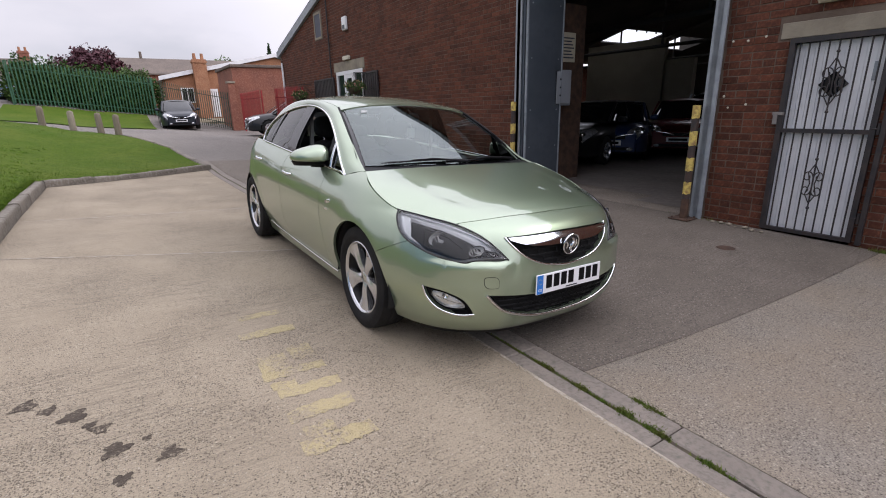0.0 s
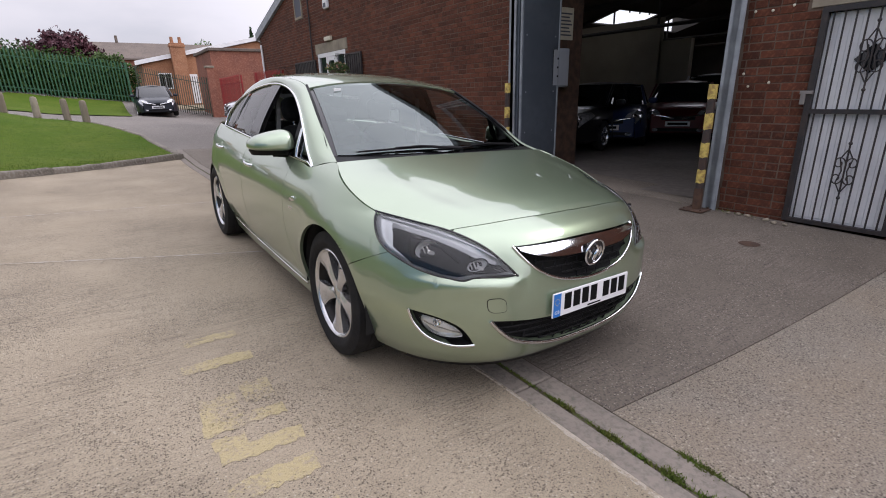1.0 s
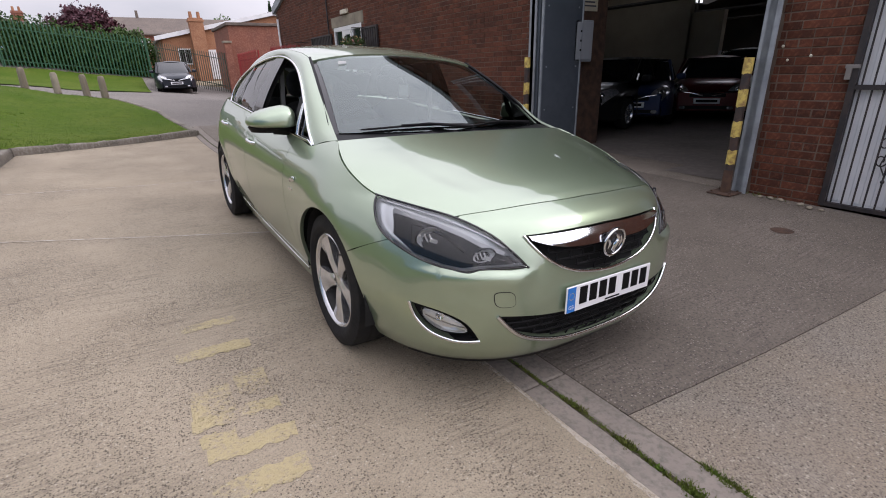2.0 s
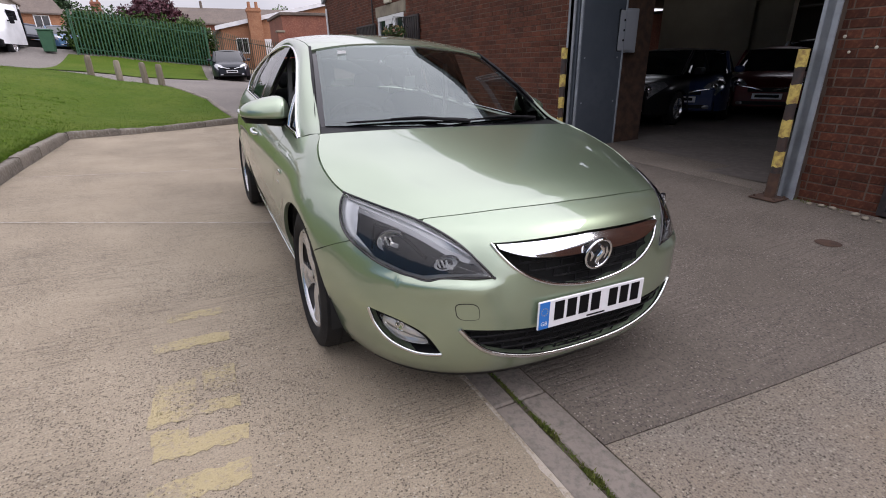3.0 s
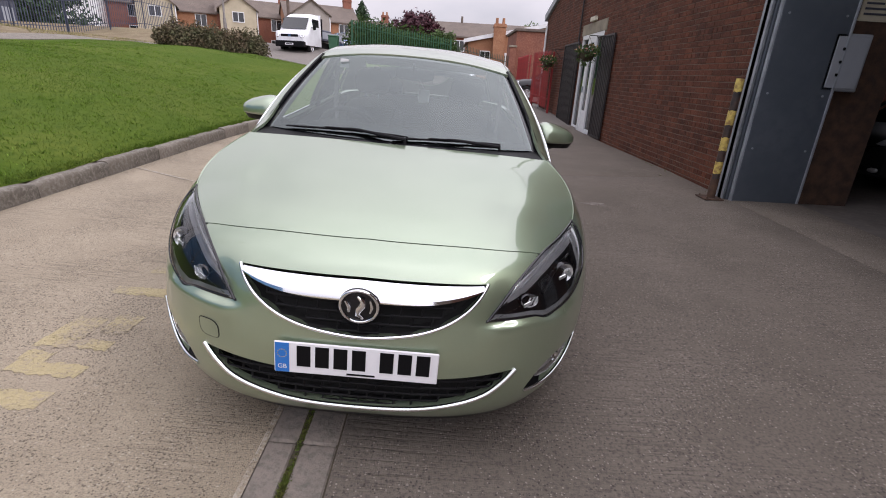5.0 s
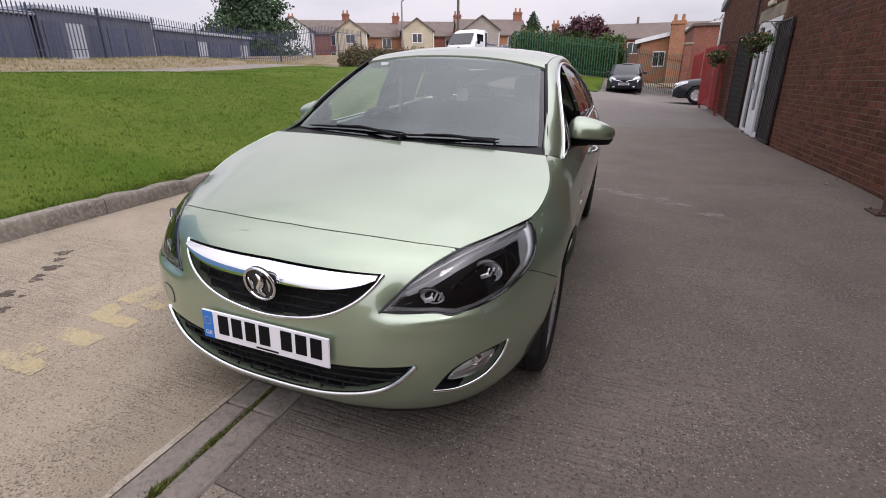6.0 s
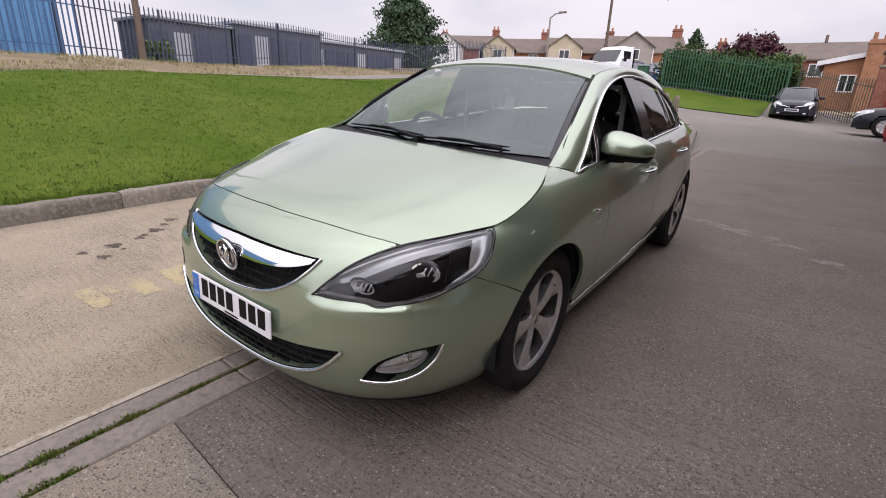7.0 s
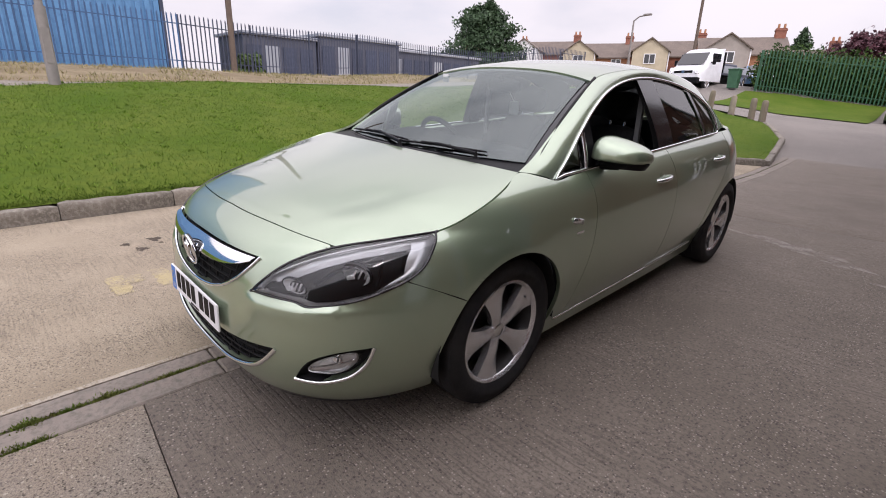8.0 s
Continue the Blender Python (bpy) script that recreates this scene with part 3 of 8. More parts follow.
# dirt in the slot of the drain, and the chipped pale edge of the left bay beside it
bm = bmesh.new()
rows = [[bm.verts.new((x, y, land(x, y) - 0.010 + 0.004 * noise.noise(Vector((x * 40, y * 14, 0))))) for x in (-0.222, -0.206, -0.190)] for y in [-1.95 + 0.06 * i for i in range(215)]]
for a, b in zip(rows, rows[1:]):
    for i in range(2):
        bm.faces.new((a[i], a[i + 1], b[i + 1], b[i]))
for y0, y1 in ((-8.9, -1.2), (-1.1, 10.9)):
    for k in range(60):
        p, q = y0 + (y1 - y0) * k / 60, y0 + (y1 - y0) * (k + 1) / 60
        bm.faces.new([bm.verts.new((x, y, land(x, y) - 0.0095)) for x, y in ((-0.07, p), (-0.056, p), (-0.056, q), (-0.07, q))])
part("slot_dirt", bm, "silt", DRIVE, "brown dirt in the drain slot", smooth=180)
bm = bmesh.new()
rows = []
for i in range(190):
    y = -4.5 + 0.03 * i
    w = 0.004 + 0.028 * max(noise.noise(Vector((y * 3.1, 2, 0))) + 0.35 * noise.noise(Vector((y * 17, 5, 0))) + 0.12, 0)
    rows.append([bm.verts.new((x, y, land(x, y) + z)) for x, z in ((-0.337 - w, 0.0005), (-0.335 - w * 0.5, 0.004), (-0.321, -0.002))])
for a, b in zip(rows, rows[1:]):
    for i in range(2):
        bm.faces.new((a[i], a[i + 1], b[i + 1], b[i]))
part("chipped_edge", bm, "worn_edge", DRIVE, "pale chipped edge of the concrete bay", smooth=30)
# pale mortar lines where the left bays meet
rj = random.Random(8)
for (xa, ya), (xb, yb) in (((-3.06, 2.9), (-0.34, 1.8)), ((-3.06, 4.6), (-0.34, 4.3))):
    bm = bmesh.new()
    rows = []
    for k in range(61):
        x, y = xa + (xb - xa) * k / 60, ya + (yb - ya) * k / 60
        w = 0.009 * rj.uniform(0.4, 1.3)
        rows.append([bm.verts.new((x, y + o, land(x, y + o) + 0.003)) for o in (-w, w)])
    for a, b in zip(rows, rows[1:]):
        bm.faces.new((a[0], b[0], b[1], a[1]))
    part("joint_line", bm, "pale_worn", DRIVE, "pale mortar joint")
tagged(draped("apron", -2.6, 9.0, 9.2, 34, 30, 60, -0.012, "tarmac", "grey asphalt yard rising to the gates", "yard", lambda x, y: y > 11.0 or (x < -0.05 and y > 9.3)), kind="structure")
draped("lane", -14, -2.4, 17.5, 36, 24, 40, -0.01, "tarmac", "grey asphalt lane beyond the lawn", "lane", lambda x, y: x < -2.6 and y > 17.6 - 0.25 * (x + 2.6))

# lawn, with its edge rounded down to the kerb
LAWN = [(-3.2, -12), (-3.2, 7.88), (-0.35, 9.55), (-0.75, 12.6), (-1.75, 15.1), (-3.8, 16.6), (-7.0, 19.6), (-9.3, 21), (-10.4, 17), (-10.9, 11), (-10.0, 6), (-8.6, 2), (-7.65, -1.2), (-7.3, -12)]


def lawn():
    bm = bmesh.new()
    xs = [-11 + 0.22 * i for i in range(51)]
    ys = [-12 + 0.25 * i for i in range(137)]
    g = [[bm.verts.new((x, y, 0)) for y in ys] for x in xs]
    for i in range(len(xs) - 1):
        for j in range(len(ys) - 1):
            bm.faces.new((g[i][j], g[i + 1][j], g[i + 1][j + 1], g[i][j + 1]))
    bmesh.ops.delete(bm, geom=[f for f in bm.faces if not in_poly(*f.calc_center_median().xy, LAWN)], context="FACES")
    edge = {v for e in bm.edges if e.is_boundary for v in e.verts}
    for v in edge:
        p, best = v.co.xy, None
        for a, b in zip(LAWN, LAWN[1:] + LAWN[:1]):
            a, b = Vector(a), Vector(b)
            d = b - a
            c = a + d * min(max((p - a).dot(d) / d.length_squared, 0), 1)
            if best is None or (c - p).length < (best - p).length:
                best = c
        v.co.x, v.co.y = best
    for v in bm.verts:
        v.co.z = land(*v.co.xy) + 0.105 + 0.03 * noise.noise(Vector((v.co.x * 0.9, v.co.y * 0.9, 0)))
        if v in edge:
            v.co.z -= 0.02
    return tagged(part("lawn", bm, "turf", smooth=180), "mown green lawn on a rising bank", "lawn", kind="structure")


lawn()


def grass(name, label, spots, hi, wide, material):
    """Blades as single tapered triangles, in one mesh."""
    rng = np.random.default_rng(4)
    n = len(spots)
    P = np.array(spots)
    a = rng.uniform(0, 2 * np.pi, n)
    h = hi * rng.uniform(0.5, 1.25, n)
    w = wide * rng.uniform(0.7, 1.3, n)
    lean = rng.normal(0, 0.5, (n, 2)) * h[:, None]
    d = np.stack([np.cos(a), np.sin(a), np.zeros(n)], 1) * w[:, None]
    top = P + np.concatenate([lean, h[:, None]], 1)
    V = np.stack([P - d, P + d, top], 1).reshape(-1, 3)
    me = bpy.data.meshes.new(name)
    me.from_pydata(V.tolist(), [], np.arange(3 * n).reshape(n, 3).tolist())
    me.materials.append(M[material])
    ob = new(name, me)
    return tagged(ob, label, "grass", kind="stuff")


def grass_spots():
    rng = random.Random(7)
    out = []
    while len(out) < 130000:
        x, y = rng.uniform(-10.5, -0.5), rng.uniform(-4.5, 20)
        keep = 1.0 if y < 9 else 0.35
        if rng.random() > keep or not in_poly(x, y, LAWN):
            continue
        if noise.noise(Vector((x * 1.3, y * 1.3, 5))) < -0.45 and rng.random() < 0.6:
            continue
        out.append((x, y, land(x, y) + 0.10 + 0.03 * noise.noise(Vector((x * 0.9, y * 0.9, 0)))))
    # a ragged fringe over the kerb
    for k in range(9000):
        y = rng.uniform(-4, 7.85)
        x = -3.2 - abs(rng.gauss(0, 0.05))
        out.append((x, y, land(x, y) + 0.09))
    return out


def tuft_spots():
    rng = random.Random(17)
    out = []
    for _ in range(2600):
        x, y = rng.uniform(-10.3, -3.3), rng.uniform(-4.5, 12)
        if not in_poly(x, y, LAWN):
            continue
        for _ in range(rng.randint(6, 18)):
            px, py = x + rng.gauss(0, 0.03), y + rng.gauss(0, 0.03)
            out.append((px, py, land(px, py) + 0.10 + 0.03 * noise.noise(Vector((px * 0.9, py * 0.9, 0)))))
    return out


grass("clover_tufts", "pale clover and coarse tufts in the lawn", tuft_spots(), 0.03, 0.007, "tuft")
grass("grass", "short mown green grass blades", grass_spots(), 0.027, 0.0036, "grass_blade")


# kerb stones
KERB = thing("kerb", Matrix(), "weathered concrete kerb stones round the lawn", "kerb", kind="structure")


def kerb_run(a, b, n, rng):
    a, b = Vector(a), Vector(b)
    d = (b - a) / n
    yaw = math.degrees(math.atan2(d.y, d.x))
    for i in range(n):
        m = a + d * (i + 0.5)
        bm = bmesh.new()
        h, n_cut = d.length / 2 - 0.004, 14
        prof = [(-0.062, -0.16), (-0.062, 0.06), (-0.060, 0.098), (-0.046, 0.113), (0.0, 0.116), (0.046, 0.112), (0.062, 0.095), (0.062, -0.16)]
        rows = []
        for j in range(n_cut + 1):
            s = -h + 2 * h * j / n_cut
            w0 = pose(m.x, m.y, 0, 0, 0, yaw) @ Vector((s, 0, 0))
            row = []
            for py, pz in prof:
                w = pose(m.x, m.y, 0, 0, 0, yaw) @ Vector((s, py, pz))
                chip = 0.0
                if pz > 0.05:
                    chip = 0.009 * noise.noise(w * 7) + 0.007 * noise.noise(w * 23) - 0.030 * max(noise.noise(w * 4.1 + Vector((9, 0, 0))) - 0.28, 0.0)
                    if j in (0, n_cut):
                        chip -= 0.010
                row.append(bm.verts.new((s, py * (1 + 0.08 * noise.noise(w * 9)), pz + chip + land(w0.x, w0.y) - land(m.x, m.y))))
            rows.append(row)
        for r0, r1 in zip(rows, rows[1:]):
            for k in range(len(prof) - 1):
                bm.faces.new((r0[k], r0[k + 1], r1[k + 1], r1[k]))
        bm.faces.new(rows[0])
        bm.faces.new(rows[-1][::-1])
        ob = part("kerb_stone", bm, "kerb", KERB, smooth=50)
        ob.matrix_basis = pose(m.x + rng.uniform(-0.006, 0.006), m.y, land(m.x, m.y) + rng.uniform(-0.012, 0.008), 0, rng.uniform(-1, 1), yaw)


_r = random.Random(3)
kerb_run((-3.15, -9.0), (-3.15, 7.83), 19, _r)
kerb_run((-3.12, 7.91), (-0.32, 9.47), 4, _r)
kerb_run((-0.30, 9.54), (-0.72, 12.6), 3, _r)
kerb_run((-0.72, 12.6), (-1.72, 15.1), 3, _r)


# thin flat shapes lying on the drive: worn paint, stains, a pale patch
def blotch(name, parent, x, y, rx, ry, material, seed, lift=0.003, wob=0.35, turn=0.0):
    rng = random.Random(seed)
    bm = bmesh.new()
    n = 22
    ph = [rng.uniform(0, 6.28) for _ in range(4)]
    pts = []
    for i in range(n):
        a = 2 * math.pi * i / n
        r = 1 + wob * (0.5 * math.sin(3 * a + ph[0]) + 0.35 * math.sin(5 * a + ph[1]) + 0.25 * math.sin(8 * a + ph[2]))
        dx, dy = rx * r * math.cos(a), ry * r * math.sin(a)
        c, s = math.cos(turn), math.sin(turn)
        px, py = x + dx * c - dy * s, y + dx * s + dy * c
        pts.append((px, py))
    top = [bm.verts.new((px, py, land(px, py) + lift)) for px, py in pts]
    mid = bm.verts.new((x, y, land(x, y) + lift))
    for i in range(n):
        bm.faces.new((mid, top[i - 1], top[i]))
    return part(name, bm, material, parent, smooth=180)


def paint_bar(parent, x0, x1, y0, y1, seed):
    rng = random.Random(seed)
    bm = bmesh.new()
    n = 14
    lo = [(x0 + (x1 - x0) * i / n + rng.uniform(-0.008, 0.008), y0 + rng.uniform(-0.012, 0.012)) for i in range(n + 1)]
    hi = [(x0 + (x1 - x0) * i / n + rng.uniform(-0.008, 0.008), y1 + rng.uniform(-0.012, 0.012)) for i in range(n + 1)]
    g = [[bm.verts.new((p[0], p[1], land(*p) + 0.0024)) for p in (a, ((a[0] + b[0]) / 2, (a[1] + b[1]) / 2), b)] for a, b in zip(lo, hi)]
    for a, b in zip(g, g[1:]):
        for k in range(2):
            bm.faces.new((a[k], b[k], b[k + 1], a[k + 1]))
    return part("paint_bar", bm, "worn_yellow", parent)


MARK = thing("road_marking", Matrix(), "worn yellow painted bars on the concrete drive", "road marking")
for k, (x0, x1, y0, y1) in enumerate(((-1.50, -1.24, 0.46, 0.54), (-1.54, -1.22, 0.17, 0.26), (-1.35, -1.22, -0.22, -0.05), (-1.53, -1.38, -0.30, -0.10), (-1.54, -1.22, -0.36, -0.28),
                                      (-1.52, -1.21, -0.56, -0.47), (-1.53, -1.40, -0.47, -0.40), (-1.53, -1.22, -0.76, -0.66), (-1.54, -1.22, -1.01, -0.91), (-1.50, -1.37, -0.90, -0.82))):
    paint_bar(MARK, x0, x1, y0, y1, k)
for k, (x, y, rx, ry) in enumerate(((-2.59, -0.13, 0.055, 0.05), (-2.50, -0.22, 0.05, 0.03), (-2.40, -0.33, 0.08, 0.035), (-2.30, -0.49, 0.05, 0.03), (-2.34, -0.44, 0.03, 0.03), (-2.25, -0.68, 0.05, 0.06), (-2.07, -0.81, 0.055, 0.04), (-2.23, -0.88, 0.05, 0.02), (-2.14, -0.66, 0.02, 0.02))):
    tagged(blotch("oil_stain", None, x + 0.08, y + 0.12, 0.45 * (rx + ry), 0.40 * (rx + ry), "worn_oil", k, 0.0025, 0.45, 0.6), "dark oil stain soaked into the concrete", "stain", "oil stains on the drive")
for k, (x, y, rx, ry) in enumerate(((0.95, 3.82, 0.22, 0.06), (1.3, 3.70, 0.30, 0.10), (1.65, 3.45, 0.16, 0.07), (2.02, 3.05, 0.13, 0.07))):
    tagged(blotch("pale_patch", None, x, y, rx, ry, "worn_pale", 30 + k, 0.0028, 0.8, -0.4), "pale worn patch on the dark concrete", "patch", "pale patches on the drive")

# iron cover in the drive
cov = tagged(part("drain_cover", (lambda b: (lathe(b, [(0.004, 0.0), (0.004, 0.07), (0.001, 0.085)], 20, "z"), b)[1])(bmesh.new()), "rust", smooth=40), "small round iron cover set in concrete", "drain cover")
cov.matrix_basis = pose(2.84, -0.45, land(2.84, -0.45))


def moss(name, label, runs, n, hi, material, cat="weeds", wide=0.004):
    rng = random.Random(11)
    out = []
    for x, y, rx, ry, k in runs:
        for _ in range(k * n):
            px, py = x + rng.gauss(0, rx), y + rng.gauss(0, ry)
            out.append((px, py, land(px, py) - 0.012))
    ob = grass(name, label, out, hi, wide, material)
    return tagged(ob, category=cat)


moss("drain_moss", "low dull moss in the slot of the drain", [(-0.204, -0.60 - 0.09 * i, 0.006, 0.035, 1 + (i * 5) % 3) for i in range(11)] + [(-0.206, -1.95 - 0.2 * i, 0.005, 0.03, 1) for i in range(5)]
     + [(-0.205, 5.5 + 0.4 * i, 0.015, 0.15, 1) for i in range(12)] + [(-0.064, -1.53, 0.014, 0.055, 4)], 60, 0.010, "weed", "moss")
moss("drain_weeds", "tufts of green weeds growing out of the drain slot", [(-0.200, -1.665, 0.013, 0.030, 5), (-0.200, -1.505, 0.014, 0.022, 5), (-0.206, -1.25, 0.011, 0.022, 3), (-0.210, -1.38, 0.007, 0.03, 1), (-0.212, -1.90, 0.010, 0.025, 3),
                                                                              (-0.20, -1.0, 0.008, 0.03, 2), (-0.066, -1.555, 0.013, 0.032, 4), (-0.066, -1.48, 0.011, 0.018, 2), (-0.05, -2.5, 0.02, 0.03, 3), (-0.2, -2.2, 0.012, 0.03, 2)], 90, 0.016, "weed", wide=0.0055)
moss("wall_weeds", "small weeds at the foot of the brick wall", [(3.68, -1.42, 0.02, 0.05, 4), (3.66, 0.2, 0.015, 0.2, 1), (3.63, 5.2, 0.015, 0.6, 1)], 60, 0.04, "weed")
rng_ = random.Random(5)
for k in range(9):
    bm = bmesh.new()
    bmesh.ops.create_icosphere(bm, subdivisions=2, radius=1)
    for v in bm.verts:
        v.co *= 1 + 0.3 * noise.noise(v.co * 2 + Vector((k, 0, 0)))
    s = rng_.uniform(0.010, 0.028)
    bmesh.ops.scale(bm, verts=bm.verts, vec=(s * 1.4, s, s * 0.6))
    x, y = (3.62, 0.1 - 0.09 * k) if k < 7 else (3.45, 4.7 + 0.15 * (k - 7))
    x += rng_.uniform(-0.06, 0.03)
    ob = tagged(part("rubble", bm, "lintel", smooth=60), "small broken piece of pale mortar by the wall", "rubble", "rubble by the wall")
    ob.matrix_basis = pose(x, y, land(x, y) + s * 0.4, 0, 0, 40 * k)


# ---- the brick workshop ----
OPEN0, OPEN1, OPEN_TOP = 0.36, 3.44, 4.3  # the vehicle doorway, along y
DOOR0, DOOR1, DOOR_TOP = -1.16, -0.36, 1.94  # the side door with its grille
ENTRY0, ENTRY1, ENTRY_TOP = 9.55, 11.35, 2.42  # the white entrance
WALL_END = 16.7
RIDGE = 6.2  # where the gable peaks


def rake(y):
    """The height of the gable wall's sloping top."""
    return 3.4 + 0.255 * (WALL_END - y) if y > RIDGE else max(3.4 + 0.255 * (WALL_END - RIDGE) - 0.255 * (RIDGE - y), 3.45)


def wall_piece(parent, name, y0, y1, z0, z1, t=0.26, x=WALL):
    bm = bmesh.new()
    n = 24
    pts = [(y0, z0), (y1, z0)] + [(y1 + (y0 - y1) * i / n, min(z1, rake(y1 + (y0 - y1) * i / n))) for i in range(n + 1)]
    a = [bm.verts.new((x, y, z)) for y, z in pts]
    b = [bm.verts.new((x + t, y, z)) for y, z in pts]
    bm.faces.new(a)
    bm.faces.new(b[::-1])
    for i in range(len(pts)):
        bm.faces.new((a[i - 1], a[i], b[i], b[i - 1]))
    return part(name, bm, "mortar", parent)


FRONT = thing("wall_front", Matrix(), "red-brown brick gable wall of the workshop", "wall", kind="structure")
for y0, y1, z0, z1 in ((-13.0, DOOR0, -0.1, 12), (DOOR0, DOOR1, DOOR_TOP, 12), (DOOR1, OPEN0, -0.1, 12), (OPEN0, OPEN1, OPEN_TOP, 12), (OPEN1, ENTRY0, -0.1, 12), (ENTRY0, ENTRY1, ENTRY_TOP, 12), (ENTRY1, WALL_END, -0.1, 12)):
    wall_piece(FRONT, "wall_core", y0, y1, z0, z1)
part("end_wall", boxes((WALL, 30.0, WALL_END - 0.26, WALL_END, -0.1, 3.4)), "brick_far", FRONT)
part("lintel_beam", boxes((WALL - 0.012, WALL + 0.2, OPEN0 - 0.2, OPEN1 + 0.2, OPEN_TOP - 0.25, OPEN_TOP)), "steel_grey", FRONT)
# barge board up the gable
bm = bmesh.new()
for y0, y1 in ((WALL_END + 0.15, RIDGE), (RIDGE, -4.1), (-4.1, -13.0)):
    vs = []
    for y in (y0, y1):
        z = rake(min(y, WALL_END)) + (0.0 if y <= WALL_END else -0.056)
        vs.append([bm.verts.new((WALL + dx, y, z + dz)) for dx, dz in ((-0.09, -0.06), (-0.09, 0.16), (0.3, 0.16), (0.3, -0.06))])
    for k in range(4):
        bm.faces.new((vs[0][k], vs[0][(k + 1) % 4], vs[1][(k + 1) % 4], vs[1][k]))
    bm.faces.new(vs[0])
    bm.faces.new(vs[1])
part("barge_board", bm, "steel_edge", FRONT, "pale grey board along the gable")

# roof, floor and inner walls of the workshop
roof_ = thing("workshop_roof", Matrix(), "dark sheeted roof with skylights, two of them added to light the inside", "roof", kind="structure")


# the last two are unseen openings, added to brighten the partition and cars
LIGHTS = [(18.5, 21.6, 12.4, 13.9), (23.2, 26.0, 12.5, 14.1), (17.4, 20.4, 7.6, 9.3), (22.6, 25.2, 7.6, 9.3), (9.8, 12.2, 8.4, 9.9), (15.0, 17.2, 1.0, 2.6)]
DEEP = 30.0  # how far back the workshop reaches


def roof_slope(y0, y1):
    bm = bmesh.new()
    holes = [h for h in LIGHTS if min(y0, y1) < h[2] < max(y0, y1)]
    xs = sorted({WALL - 0.05, DEEP} | {v for h in holes for v in h[:2]})
    ys = sorted({y0, y1} | {v for h in holes for v in h[2:]})
    for xa, xb in zip(xs, xs[1:]):
        for ya, yb in zip(ys, ys[1:]):
            if any(h[0] <= xa < h[1] and h[2] <= ya < h[3] for h in holes):
                continue
            q = [(x, y, rake(y)) for x, y in ((xa, ya), (xb, ya), (xb, yb), (xa, yb))]
            lo = [bm.verts.new((x, y, z + 0.16)) for x, y, z in q]
            hi = [bm.verts.new((x, y, z + 0.22)) for x, y, z in q]
            bm.faces.new(lo)
            bm.faces.new(hi)
            for k in range(4):
                bm.faces.new((lo[k - 1], lo[k], hi[k], hi[k - 1]))
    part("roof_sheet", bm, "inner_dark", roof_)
    for x0, x1, ya, yb in holes:
        for k in range(4):
            a, b = x0 + (x1 - x0) * k / 4 + 0.03, x0 + (x1 - x0) * (k + 1) / 4 - 0.03
            bm = bmesh.new()
            bm.faces.new([bm.verts.new((x, y, rake(y) + 0.19)) for x, y in ((a, ya), (b, ya), (b, yb), (a, yb))])
            part("skylight_pane", bm, "skylight", roof_)
            part("skylight_bar", boxes((b, b + 0.06, ya, ya + 0.05, rake(ya) + 0.1, rake(ya) + 0.2)), "inner_dark", roof_)


roof_slope(RIDGE, WALL_END)
roof_slope(RIDGE, -4.1)
roof_slope(-4.1, -13.0)
for x in (8.3, 13.0, 17.6, 21.8):
    bm = bmesh.new()
    for y0, y1 in ((WALL_END - 0.3, RIDGE), (-4.1, RIDGE)):
        tube(bm, (x, y0, rake(y0) - 0.05), (x, y1, rake(y1) - 0.05), 0.09, seg=6)
    tube(bm, (x, WALL_END - 0.3, 3.1), (x, -4.1, 3.1), 0.06, seg=6)
    for y in (-3, 0, 3, 7, 12):
        tube(bm, (x, y, 3.1), (x, y, rake(y)), 0.04, seg=6)
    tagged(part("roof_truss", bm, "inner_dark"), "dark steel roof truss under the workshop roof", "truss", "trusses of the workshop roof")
fl = draped("workshop_floor", 4.0, 30, -13, 16.5, 10, 10, 0.0, "inner_floor", "dusty grey concrete floor of the workshop", "floor")
for v in fl.data.vertices:
    v.co.z = 0.055
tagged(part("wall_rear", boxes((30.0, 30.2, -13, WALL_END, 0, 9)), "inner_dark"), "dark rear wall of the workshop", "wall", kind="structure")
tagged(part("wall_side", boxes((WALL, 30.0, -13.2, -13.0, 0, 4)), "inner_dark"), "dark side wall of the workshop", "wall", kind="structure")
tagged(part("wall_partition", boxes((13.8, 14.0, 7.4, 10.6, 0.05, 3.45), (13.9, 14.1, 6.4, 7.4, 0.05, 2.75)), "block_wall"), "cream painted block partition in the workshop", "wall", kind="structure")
# this partition's near-black brown carries the indoor shade
tagged(part("wall_office", boxes((4.0, 6.2, 7.2, 7.35, 0.05, 3.0), (4.6, 4.75, 4.4, 7.2, 0.05, 3.0)), "inner_brick_shaded"), "brick partition beside the workshop doorway, indoor shade in its colour", "wall", kind="structure")

# steel jambs and the folded door leaf
jamb = tagged(part("door_jamb", boxes((WALL - 0.10, WALL + 0.16, OPEN0 - 0.07, OPEN0, 0, 4.3), (WALL - 0.10, WALL - 0.085, OPEN0 - 0.11, OPEN0 + 0.03, 0, 4.3), bevel=0.004), "steel_edge"), "grey painted steel jamb of the vehicle doorway", "jamb", kind="structure")
jamb2 = tagged(part("door_jamb", boxes((WALL - 0.10, WALL + 0.10, OPEN1, OPEN1 + 0.07, 0, 4.3), (WALL - 0.10, WALL - 0.085, OPEN1 - 0.03, OPEN1 + 0.11, 0, 4.3), bevel=0.004), "steel_edge"), "grey painted steel jamb of the vehicle doorway", "jamb", kind="structure")
leaf = thing("folding_door", pose(0, 0, 0), "blue-grey steel folding door leaf, folded open", "door")
